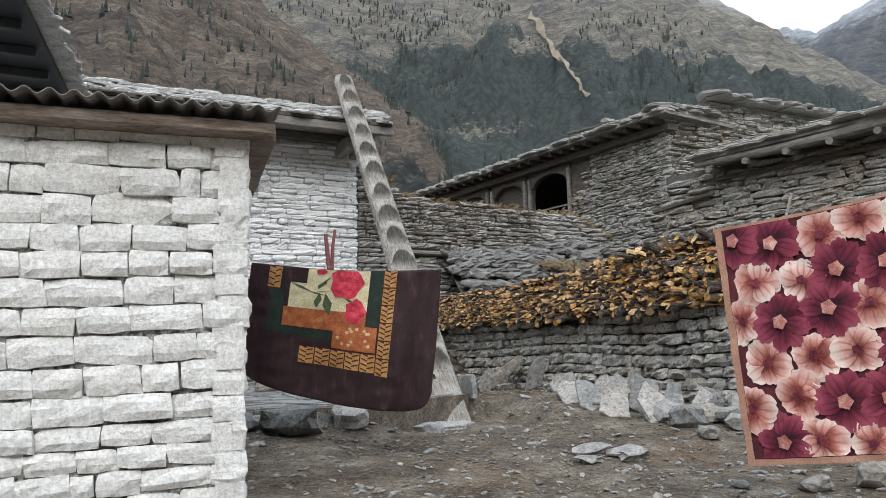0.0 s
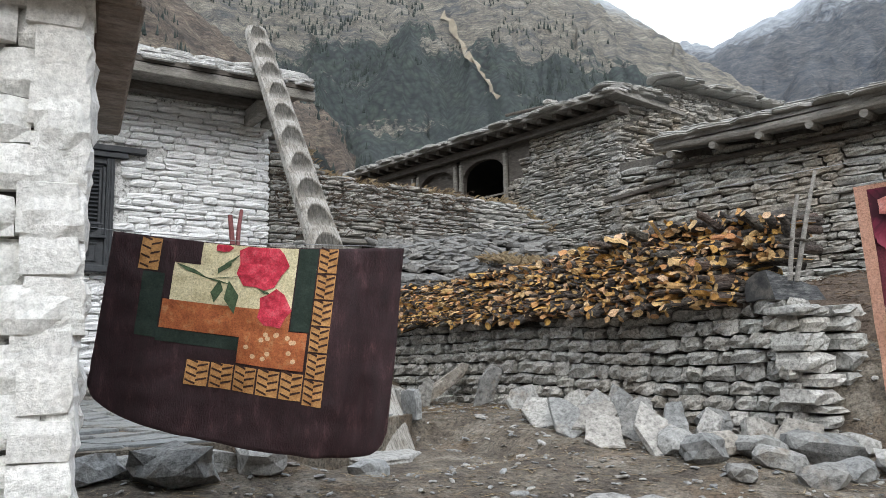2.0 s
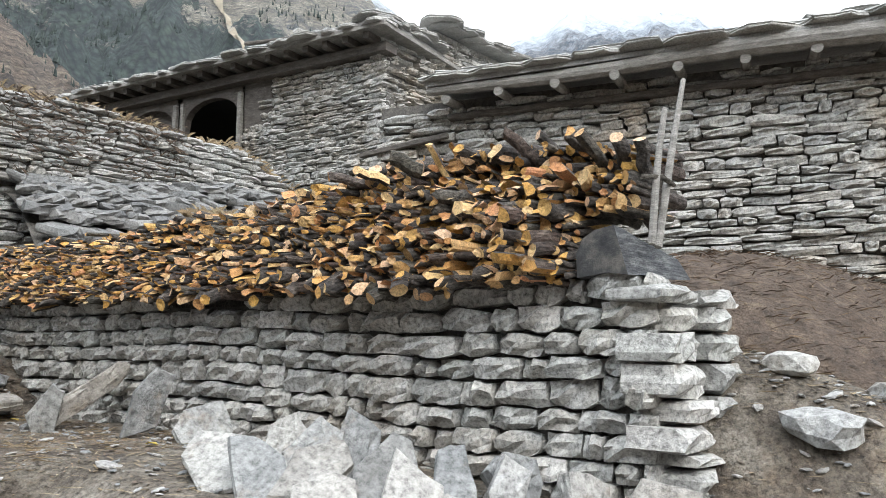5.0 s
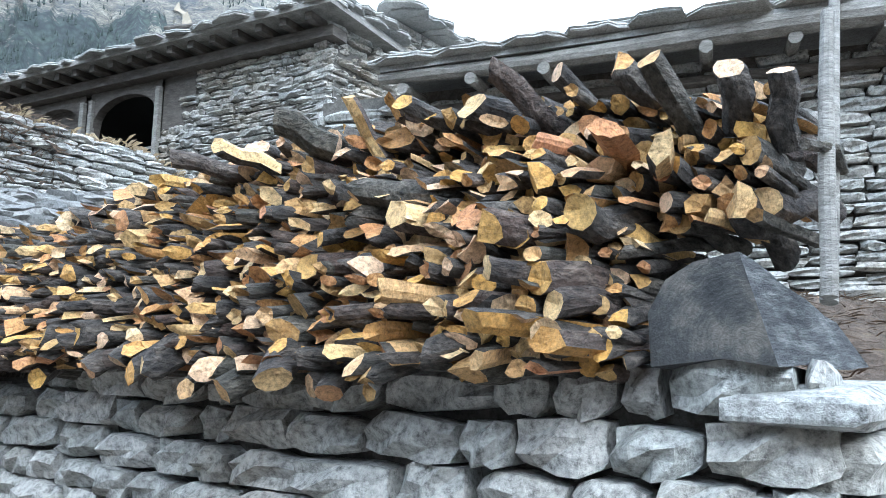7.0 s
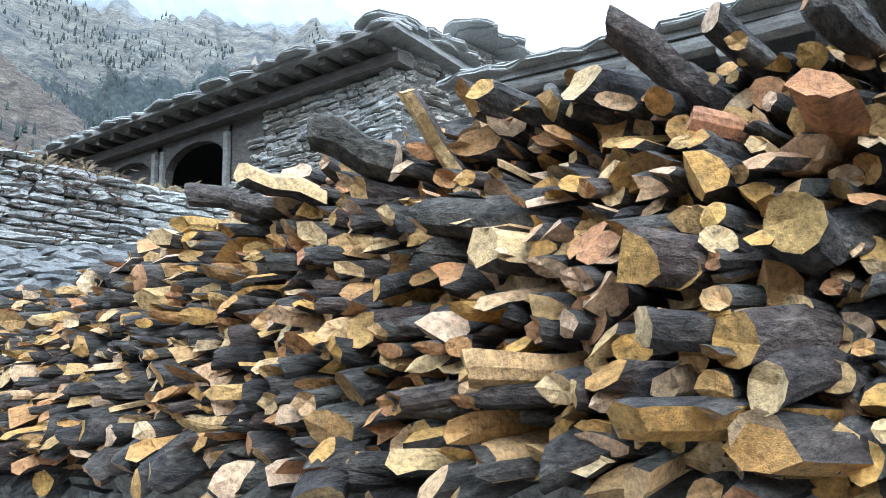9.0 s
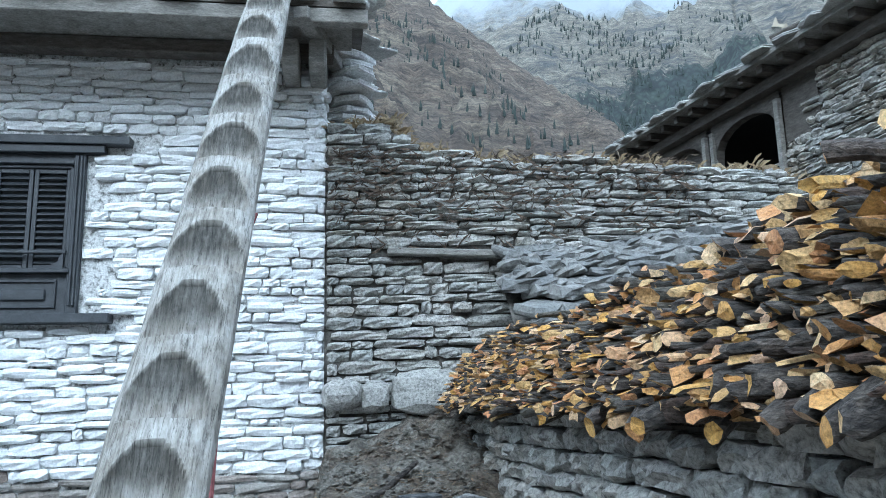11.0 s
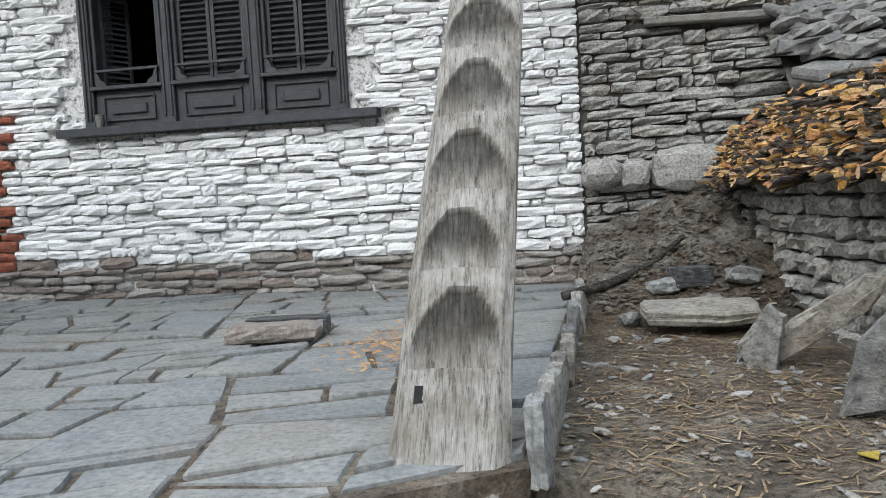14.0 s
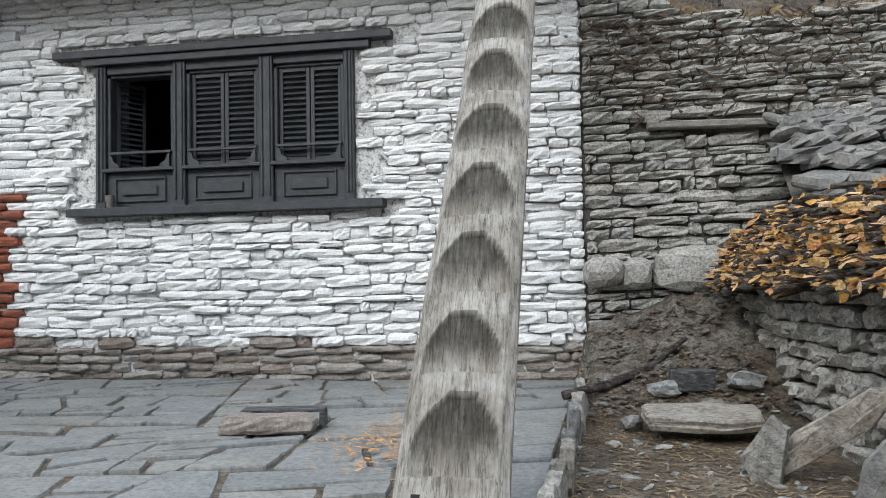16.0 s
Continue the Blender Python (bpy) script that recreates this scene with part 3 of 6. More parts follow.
def mountain_mat(name, rock, dry, wood, wood_at, wood_z, snow_z=None, haze=None):
    """Mountainside: streaked rock and dry grass, woods with single crowns up to a ragged tree line, snow on top;
    distance haze mixed into the colour.
    """
    m, nt, bs = nodes_of(name)
    geo = nt.nodes.new("ShaderNodeNewGeometry")
    vec = geo.outputs["Position"]
    sep = nt.nodes.new("ShaderNodeSeparateXYZ")
    nt.links.new(vec, sep.inputs[0])
    mp = nt.nodes.new("ShaderNodeMapping")
    mp.inputs["Scale"].default_value = (1, 1, 3.4)
    nt.links.new(vec, mp.inputs["Vector"])
    col = ramp(nt, noise_node(nt, mp.outputs[0], 0.016, 12, 0.72), [(0.38, rock[0]), (0.5, dry), (0.62, rock[1])])
    col = mix(nt, 0.9, col, ramp(nt, noise_node(nt, mp.outputs[0], 0.09, 10, 0.8), [(0.38, (0.3, 0.3, 0.32)), (0.5, (0.95, 0.95, 0.95)), (0.62, (1.65, 1.6, 1.5))]), "MULTIPLY")
    col = mix(nt, 0.6, col, ramp(nt, noise_node(nt, vec, 0.45, 4, 0.8), [(0.38, (0.4, 0.4, 0.4)), (0.5, (1, 1, 1)), (0.64, (1.5, 1.5, 1.5))]), "MULTIPLY")
    # woods thin out upwards
    rise = math_node(nt, "MULTIPLY", math_node(nt, "SUBTRACT", wood_z[0], sep.outputs[2]), 1.0 / wood_z[1])
    f = nt.nodes.new("ShaderNodeMapRange")
    f.inputs["From Min"].default_value, f.inputs["From Max"].default_value = wood_at, wood_at + 0.05
    patch = math_node(nt, "ADD", math_node(nt, "MULTIPLY", noise_node(nt, vec, 0.0065, 6, 0.6), 0.8), math_node(nt, "MULTIPLY", noise_node(nt, vec, 0.13, 4, 0.7), 0.35))
    nt.links.new(math_node(nt, "ADD", patch, math_node(nt, "MINIMUM", math_node(nt, "MAXIMUM", rise, -0.3), 0.14)), f.inputs["Value"])
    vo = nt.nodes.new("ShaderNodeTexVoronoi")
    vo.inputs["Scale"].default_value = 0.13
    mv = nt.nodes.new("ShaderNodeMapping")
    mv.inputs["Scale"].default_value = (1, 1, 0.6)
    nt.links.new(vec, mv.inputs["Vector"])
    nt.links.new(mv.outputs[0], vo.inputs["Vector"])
    # lit crown tops and the shade between trees are put into the colour
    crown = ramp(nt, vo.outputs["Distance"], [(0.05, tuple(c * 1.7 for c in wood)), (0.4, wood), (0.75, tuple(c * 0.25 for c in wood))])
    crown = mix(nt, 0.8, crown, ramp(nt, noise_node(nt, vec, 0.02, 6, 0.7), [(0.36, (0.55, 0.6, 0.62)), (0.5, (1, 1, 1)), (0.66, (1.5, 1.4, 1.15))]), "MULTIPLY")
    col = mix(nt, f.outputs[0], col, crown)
    if snow_z:
        s = nt.nodes.new("ShaderNodeMapRange")
        s.inputs["From Min"].default_value, s.inputs["From Max"].default_value = snow_z
        nt.links.new(math_node(nt, "ADD", sep.outputs[2], math_node(nt, "MULTIPLY", noise_node(nt, vec, 0.014, 12, 0.8), (snow_z[1] - snow_z[0]) * 3.5)), s.inputs["Value"])
        col = mix(nt, s.outputs[0], col, (0.62, 0.66, 0.7))
    # aerial haze is painted: the base colour is pulled towards a blue-grey
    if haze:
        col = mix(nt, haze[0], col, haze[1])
    nt.links.new(col, bs.inputs["Base Color"])
    bs.inputs["Roughness"].default_value = 1.0
    bs.inputs["Specular IOR Level"].default_value = 0.1
    b = nt.nodes.new("ShaderNodeBump")
    b.inputs["Strength"].default_value, b.inputs["Distance"].default_value = 1.0, 26
    nt.links.new(noise_node(nt, mp.outputs[0], 0.05, 9, 0.75), b.inputs["Height"])
    nt.links.new(b.outputs[0], bs.inputs["Normal"])
    return m


SURF = {}


def mountain(name, label, a0, a1, r0, r1, line, mat, seed, amp, step=0.35, rows=44):
    n = int((a1 - a0) / step)

    def at(u, v):
        a = a0 + (a1 - a0) * u
        t = v / 0.8
        el = math.tan(radians(line(a)))
        if t <= 1:
            r = r0 + (r1 - r0) * t
            z = r1 * el * t ** 1.15
        else:
            r = r1 * (1 + (t - 1) * 1.6)
            z = r1 * el * (1 - (t - 1) * 0.9)
        x, y = r * math.sin(radians(a)), r * math.cos(radians(a))
        p = Vector((x, y, 0)) / r1 * 9 + Vector((seed, 0, 0))
        rid = 1 - abs(noise.noise(p)) * 2
        w = math.sin(math.pi * min(1, t)) ** 0.7 if t <= 1 else 0.3
        z += amp * r1 * (0.5 * (rid - 0.5) + 0.3 * noise.noise(p * 3.1) + 0.16 * noise.noise(p * 8) + 0.1 * noise.noise(p * 20)) * w * 0.35
        z += r1 * 0.006 * (noise.noise(p * 9) + 0.6 * noise.noise(p * 22) + 0.4 * noise.noise(p * 50))
        return (x, y, z)

    SURF[name] = at
    return thing(name, label, "mountain", kind="structure", me=grid_mesh(name, n, rows, at, mat, smooth=True, flip=True))


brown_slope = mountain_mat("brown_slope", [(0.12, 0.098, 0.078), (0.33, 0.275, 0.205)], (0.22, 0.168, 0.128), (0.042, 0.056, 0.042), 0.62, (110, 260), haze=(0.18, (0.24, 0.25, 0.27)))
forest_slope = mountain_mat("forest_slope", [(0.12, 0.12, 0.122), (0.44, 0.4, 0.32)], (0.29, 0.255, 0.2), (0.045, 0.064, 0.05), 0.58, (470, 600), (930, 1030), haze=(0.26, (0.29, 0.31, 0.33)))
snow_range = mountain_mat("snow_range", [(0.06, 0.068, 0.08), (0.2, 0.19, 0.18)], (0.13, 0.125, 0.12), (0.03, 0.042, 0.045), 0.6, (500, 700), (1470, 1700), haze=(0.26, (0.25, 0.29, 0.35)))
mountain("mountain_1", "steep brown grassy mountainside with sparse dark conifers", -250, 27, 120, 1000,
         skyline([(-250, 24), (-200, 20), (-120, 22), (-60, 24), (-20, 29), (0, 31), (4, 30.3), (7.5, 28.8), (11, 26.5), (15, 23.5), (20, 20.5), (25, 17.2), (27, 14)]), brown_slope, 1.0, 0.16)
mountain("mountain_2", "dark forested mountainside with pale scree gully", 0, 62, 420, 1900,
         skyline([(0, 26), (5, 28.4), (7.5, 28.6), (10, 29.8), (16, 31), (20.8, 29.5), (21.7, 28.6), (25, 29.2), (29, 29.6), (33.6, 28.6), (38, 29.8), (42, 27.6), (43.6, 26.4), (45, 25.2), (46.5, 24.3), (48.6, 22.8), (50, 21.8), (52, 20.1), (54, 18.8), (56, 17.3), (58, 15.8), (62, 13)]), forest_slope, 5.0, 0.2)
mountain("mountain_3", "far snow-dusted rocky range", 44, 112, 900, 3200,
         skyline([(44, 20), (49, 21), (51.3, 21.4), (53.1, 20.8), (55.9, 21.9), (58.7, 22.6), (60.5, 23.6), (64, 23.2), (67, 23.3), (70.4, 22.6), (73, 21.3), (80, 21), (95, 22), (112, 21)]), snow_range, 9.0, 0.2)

def conifers(name, label, n, surf_of, seed, tall):
    """Far conifers: small ragged cones in clumps."""
    r = random.Random(seed)
    vs, fs = [], []
    while n > 0:
        u, v = r.random(), r.random()
        x, y, z = surf_of(u, v)
        if noise.noise((x * 0.006, y * 0.006, z * 0.006 + seed)) + 0.25 * r.random() < 0.02 + 0.28 * r.random():
            n -= 0.2
            continue
        n -= 1
        h = r.uniform(*tall)
        w = h * r.uniform(0.16, 0.26)
        b = len(vs)
        for k, (zz, ww) in enumerate(((0.05, 1.0), (0.45, 0.75), (0.4, 1.0 * 0.7), (1.0, 0.0))):
            if ww == 0:
                vs.append((x, y, z + h))
            else:
                vs += [(x + w * ww * r.uniform(0.7, 1.2) * math.cos(q * 1.257 + k), y + w * ww * r.uniform(0.7, 1.2) * math.sin(q * 1.257 + k), z + h * zz - 2) for q in range(5)]
        for q in range(5):
            fs.append((b + q, b + (q + 1) % 5, b + 5 + (q + 1) % 5, b + 5 + q))
            fs.append((b + 10 + q, b + 10 + (q + 1) % 5, b + 15))
    return thing(name, label, "forest", kind="stuff", me=mesh_from(name, vs, fs, conifer_mat))


conifer_mat = surf("conifer_needles", [(0.35, (0.02, 0.028, 0.025)), (0.65, (0.05, 0.062, 0.056))], 0.2, 1.0, 0, 0.5, 0.5, [(0.02, 0.028, 0.025), (0.04, 0.05, 0.045), (0.055, 0.066, 0.06)], grain=0)
conifers("conifers_near", "sparse dark conifers on the brown mountainside", 1900, lambda u, v: SURF["mountain_1"]((225 + 52 * u) / 277, 0.1 + 0.68 * v), 3, (3.5, 8))
conifers("conifers_far", "dense dark conifers on the forested mountainside", 5500, lambda u, v: SURF["mountain_2"](u, 0.05 + 0.5 * v), 7, (6, 11))

# pale scree gully down the forested slope
r2 = random.Random(8)
gully = []
for k in range(26):
    t = k / 25
    a = 33.0 + 4.2 * t + r2.uniform(-0.12, 0.12)
    el = 24.6 - 6.4 * t
    lo, hi = 0.02, 0.8
    for _ in range(24):
        mid = (lo + hi) / 2
        p = SURF["mountain_2"](a / 62, mid)
        lo, hi = (mid, hi) if math.degrees(math.atan2(p[2] - 2, math.hypot(p[0], p[1]))) < el else (lo, mid)
    w = (0.26 if k % 5 == 0 else 0.15) * r2.uniform(0.3, 1.5) * (0.5 + 0.9 * math.sin(math.pi * min(1, t + 0.12)))
    for da in (-w, w):
        q = SURF["mountain_2"]((a + da) / 62, lo)
        gully.append((q[0] * 0.994, q[1] * 0.994, q[2] + 4))
thing("scree_gully", "pale scree gully on the forested mountainside", "gully", kind="structure",
      me=mesh_from("scree_gully", gully, [(2 * i, 2 * i + 1, 2 * i + 3, 2 * i + 2) for i in range(25)], scree_mat))

# ---- white house ----
rng = random.Random(11)
HY = 12.2
white_meshes = variants("stone", 14, white_mat, 3, rough=0.12, trim=1.0)
foot_meshes = variants("stone", 5, foot_mat, 4)
red_meshes = variants("stone", 4, red_mat, 5, rough=0.05)
plaster_meshes = variants("stone", 4, plaster_mat, 6, rough=0.04)
WX0, WX1, WZ0, WZ1 = 0.0, 2.45, 2.81, 4.33
bmw = bmesh.new()
for x0, x1, z0, z1 in ((-5, WX0, 0.8, 5.1), (WX1, 4.36, 0.8, 5.1), (WX0, WX1, 0.8, WZ0), (WX0, WX1, WZ1 - 0.06, 5.1)):
    bmesh.ops.create_cube(bmw, size=1, matrix=Matrix.Translation(((x0 + x1) / 2, HY + 0.3, (z0 + z1) / 2)) @ Matrix.Diagonal((x1 - x0, 0.5, z1 - z0, 1)))
me = bpy.data.meshes.new("wall_house")
bmw.to_mesh(me)
bmw.free()
me.materials.append(white_gap)
wall_house = thing("wall_house", "whitewashed rough stone house wall with thin uneven courses", "wall", kind="structure", me=me)


def house_pick(u, z, r):
    x = u - 3.5
    if z < 1.62 + 0.08 * noise.noise((x * 2, 0, 0)):
        return r.choice(foot_meshes)
    if x < -0.82 + 0.06 * noise.noise((0, z * 3, 0)):
        return r.choice(red_meshes if z < 3.0 + 0.1 * noise.noise((x * 3, 1, 0)) else plaster_meshes)
    return r.choice(white_meshes)


def house_skip(a, b, z0, z1):
    x0, x1 = a - 3.5, b - 3.5
    if z1 > WZ0 - 0.01 and z0 < WZ1 + 0.03:
        lo, hi = WX0 + 0.01, WX1 - 0.01
        if z1 > WZ1 - 0.07 or z0 < WZ0 + 0.07:
            lo, hi = -0.38, 2.78
            if z0 < WZ0 + 0.07:
                lo, hi = -0.22, 2.72
        return x1 > lo and x0 < hi
    return False


masonry(wall_house, (-3.5, HY, 0), (1, 0), 7.88, 1.25, lambda u: 5.05, white_meshes, rng, h=(0.05, 0.1), w=(0.12, 0.44), depth=0.16, gap=0.009, proud=0.028,
        skip=house_skip, near=(2, HY, 2.4), limit=320, wander=0.06, pick=house_pick, fill=1.045, tilt=1.4)
side = thing("wall_house_side", "whitewashed stone side wall of the house", "wall", kind="structure", me=boxm("wall_house_side", 3.9, 4.34, HY + 0.55, 18, 0.8, 5.05, white_gap))
masonry(side, (4.4, HY + 0.02, 0), (0, 1), 1.2, 4.0, lambda u: 5.0, white_meshes, rng, near=(4.4, HY, 4), limit=40)
# room shell behind the window; its darkness is put into the colour
thing("room_dark", "back of the room behind the open window, coloured near-black for lack of light", "room", kind="structure", me=boxm("room_dark", -1.2, 3.4, 13.6, 13.7, 1.2, 5.0, unlit_mat))
thing("room_floor", "floor of the room behind the window, coloured near-black for lack of light", "room", kind="structure", me=boxm("room_floor", -1.2, 3.4, HY + 0.55, 13.6, 1.9, 2.0, unlit_mat))
thing("room_ceiling", "ceiling of the room behind the window, coloured near-black for lack of light", "room", kind="structure", me=boxm("room_ceiling", -1.2, 3.4, HY + 0.55, 13.6, 4.7, 4.8, unlit_mat))
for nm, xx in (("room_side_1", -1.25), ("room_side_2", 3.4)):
    thing(nm, "side wall of the room behind the window, coloured near-black for lack of light", "room", kind="structure", me=boxm(nm, xx, xx + 0.05, HY + 0.55, 13.6, 2.0, 4.7, unlit_mat))

# window of three bays, black-painted timber
win = thing("window_1", "three-bay black-painted timber window with louvred shutters, one open", "window", kind="structure")


def wpart(name, x0, x1, y0, y1, z0, z1, parent=None, bevel=0.006, label="", mat=None):
    return part(name, boxm(name, x0, x1, HY + y0, HY + y1, z0, z1, mat or black_paint, bevel), parent or win, label)


wpart("lintel", -0.4, 2.8, -0.06, 0.3, 4.27, 4.34)
wpart("lintel", -0.12, 2.6, -0.035, 0.3, 4.2, 4.268)
wpart("window_sill", -0.24, 2.72, -0.09, 0.3, 2.81, 2.885)
BAYS = [(0.1, 0.76), (0.88, 1.58), (1.71, 2.36)]
for a, b in ((0.0, 0.1), (0.76, 0.88), (1.58, 1.71), (2.36, 2.45)):
    wpart("post", a, b, 0.0, 0.22, 2.887, 4.2)
    wpart("moulding", a + 0.02, a + 0.04, -0.015, 0.0, 2.95, 4.18, bevel=0.004)
    wpart("moulding", b - 0.04, b - 0.02, -0.015, 0.0, 2.95, 4.18, bevel=0.004)
for bi, (a, b) in enumerate(BAYS):
    wpart("head_rail", a, b, 0.02, 0.2, 4.12, 4.2)
    wpart("head_rail", a + 0.02, b - 0.02, 0.05, 0.2, 4.09, 4.12)
    wpart("jamb", a, a + 0.035, 0.03, 0.2, 3.26, 4.09)
    wpart("jamb", b - 0.035, b, 0.03, 0.2, 3.26, 4.09)
    wpart("middle_rail", a - 0.02, b + 0.02, -0.02, 0.2, 3.215, 3.25)
    pn = wpart("lower_panel", a, b, 0.04, 0.16, 2.887, 3.215)
    for x0, x1, z0, z1 in ((a + 0.08, b - 0.08, 3.145, 3.165), (a + 0.08, b - 0.08, 2.94, 2.955), (a + 0.08, a + 0.095, 2.955, 3.145), (b - 0.095, b - 0.08, 2.955, 3.145)):
        wpart("moulding", x0, x1, 0.022, 0.04, z0, z1, pn, 0.003)
    wpart("raised_field", a + 0.16, b - 0.16, 0.02, 0.04, 3.0, 3.09, pn, 0.008)
    # low guard rail on shaped brackets
    wpart("guard_rail", a + 0.02, b - 0.02, 0.0, 0.03, 3.375, 3.4, bevel=0.004)
    for sx, base in ((1, a + 0.035), (-1, b - 0.035)):
        pts = [(0, 0), (0, 0.13), (0.03, 0.1), (0.04, 0.06), (0.09, 0.03), (0.1, 0)]
        vs = [(base + sx * px, HY + yy, 3.25 + pz) for yy in (0.005, 0.025) for px, pz in pts]
        k = len(pts)
        fs = [tuple(range(k)), tuple(range(2 * k - 1, k - 1, -1))] + [(i, (i + 1) % k, k + (i + 1) % k, k + i) for i in range(k)]
        part("bracket", mesh_from("bracket", vs, fs, black_paint), win)
    # shutters: two louvred leaves a bay
    mid = (a + b) / 2
    for li, (x0, x1) in enumerate(((a + 0.037, mid - 0.004), (mid + 0.004, b - 0.037))):
        if bi == 0:
            continue
        sh = part("shutter", None, win)
        wpart("stile", x0, x0 + 0.035, 0.07, 0.1, 3.252, 4.088, sh, 0.003)
        wpart("stile", x1 - 0.035, x1, 0.07, 0.1, 3.252, 4.088, sh, 0.003)
        wpart("rail", x0 + 0.035, x1 - 0.035, 0.07, 0.1, 4.05, 4.088, sh, 0.003)
        wpart("rail", x0 + 0.035, x1 - 0.035, 0.07, 0.1, 3.252, 3.29, sh, 0.003)
        wpart("backing", x0 + 0.035, x1 - 0.035, 0.105, 0.112, 3.29, 4.05, sh, 0)
        for k in range(15):
            me = boxm("slat", -(x1 - x0) / 2 + 0.035, (x1 - x0) / 2 - 0.035, -0.022, 0.022, -0.004, 0.004, black_paint, 0.002)
            part("slat", me, sh, m=pose((x0 + x1) / 2, HY + 0.085, 3.315 + k * 0.05, 40, 0, 0))
# the open leaf of the first bay swings inwards
leaf = part("open_shutter", None, win, "louvred shutter swung inwards", m=pose(0.14, HY + 0.13, 0, 0, 0, 62))
for x0, x1, z0, z1 in ((0, 0.035, 3.252, 4.088), (0.26, 0.295, 3.252, 4.088), (0.035, 0.26, 4.05, 4.088), (0.035, 0.26, 3.252, 3.29)):
    part("stile", boxm("stile", x0, x1, 0, 0.03, z0, z1, black_paint, 0.003), leaf)
for k in range(15):
    part("slat", boxm("slat", -0.112, 0.112, -0.022, 0.022, -0.004, 0.004, black_paint, 0.002), leaf, m=pose(0.147, 0.015, 3.315 + k * 0.05, 40, 0, 0))
cup_bm = bmesh.new()
bmesh.ops.create_cone(cup_bm, cap_ends=True, segments=20, radius1=0.034, radius2=0.042, depth=0.11)
bmesh.ops.delete(cup_bm, geom=[f for f in cup_bm.faces if f.normal.z > 0.9], context="FACES")
bmesh.ops.solidify(cup_bm, geom=cup_bm.faces[:], thickness=0.003)
me = bpy.data.meshes.new("cup")
cup_bm.to_mesh(me)
cup_bm.free()
me.materials.append(steel_mat)
cup = thing("cup", "shiny steel tumbler standing on the window sill", "cup", me=me)
cup.matrix_world = pose(0.18, HY - 0.05, 2.885 + 0.057)

# roof of the white house: slates over a timber eave
roof = thing("roof_house", "low stone slate roof with whitened edge over timber eave", "roof", kind="structure",
             me=mesh_from("roof_house", [(-6, 11.45, 5.2), (4.7, 11.45, 5.2), (4.7, 17, 6.3), (-6, 17, 6.3), (-6, 11.45, 5.26), (4.7, 11.45, 5.26), (4.7, 17, 6.36), (-6, 17, 6.36)],
                          [(3, 2, 1, 0), (4, 5, 6, 7), (0, 1, 5, 4), (1, 2, 6, 5), (2, 3, 7, 6), (3, 0, 4, 7)], beam_wood))
part("fascia", beam("fascia", (-6, 11.5, 5.13), (4.72, 11.5, 5.13), 0.1, 0.12, pale_beam), roof, "long grey eave timber")
part("fascia", beam("fascia", (-6, 12.1, 5.1), (4.45, 12.1, 5.1), 0.16, 0.12, beam_wood), roof)
part("soffit", boxm("soffit", -6, 4.6, 11.5, 12.15, 5.165, 5.19, pale_beam), roof)
for x in (-1.2, 1.15, 4.1, 4.32):
    part("corbel", beam("corbel", (x, 11.72, 4.95), (x, 12.4, 4.95), 0.14, 0.22, pale_beam, 0.015), roof)
part("verge_beam", beam("verge_beam", (4.2, 11.4, 5.12), (4.62, 12.9, 5.12), 0.12, 0.1, pale_beam), roof)
slates = [slab_mesh("slate", random.Random(40 + i), white_slate, 8, 0.08) for i in range(8)]
r2 = random.Random(21)
for row in range(6):
    x = -5.8 + r2.random() * 0.2
    while x < 4.62:
        w = r2.uniform(0.3, 0.62)
        m = Matrix.Translation((min(x + w / 2, 4.58), 11.6 + row * 0.07 + r2.uniform(-0.03, 0.03), 5.285 + row * 0.052 + r2.uniform(-0.006, 0.006))) @ pose(0, 0, 0, -90 + 11 + r2.uniform(-2, 2), 0, r2.uniform(-6, 6)) @ Matrix.Diagonal((w * 1.12, 0.42, 0.5, 1))
        part("slate", r2.choice(slates), roof, m=m)
        x += w
items = []
for row in range(12):
    x = -5.8
    while x < 4.5:
        w = r2.uniform(0.35, 0.7)
        items.append((r2.choice(slates), Matrix.Translation((x + w / 2, 12.2 + row * 0.4, 5.54 + row * 0.07)) @ pose(0, 0, 0, -79, 0, r2.uniform(-8, 8)) @ Matrix.Diagonal((w * 1.12, 0.4, 0.6, 1))))
        x += w
joined("slate_field", items, [white_slate], roof)
# end stones stacked under the verge
r2 = random.Random(22)
for k in range(9):
    part("slate", r2.choice(slates), roof, m=Matrix.Translation((4.58 + r2.uniform(-0.03, 0.03), 12.5 + r2.uniform(-.05, .1), 4.55 + k * 0.085)) @ pose(0, 0, 0, -90, 0, r2.uniform(0, 180)) @ Matrix.Diagonal((0.45, 0.7, 0.5, 1)))

# ---- field stone wall beside the house ----
rng = random.Random(31)
grey_meshes = variants("stone", 12, stone_mat, 32, rough=0.16)


def wall_top(u):
    x = u + 4.4
    return float(np.interp(x, [4.4, 4.95, 5.1, 5.6, 6.8, 7.8, 8.3, 8.8, 9.6, 10.4], [4.5, 4.6, 4.36, 4.26, 4.26, 4.2, 4.22, 4.1, 3.7, 3.5])) + 0.04 * noise.noise((x * 3, 0, 0))


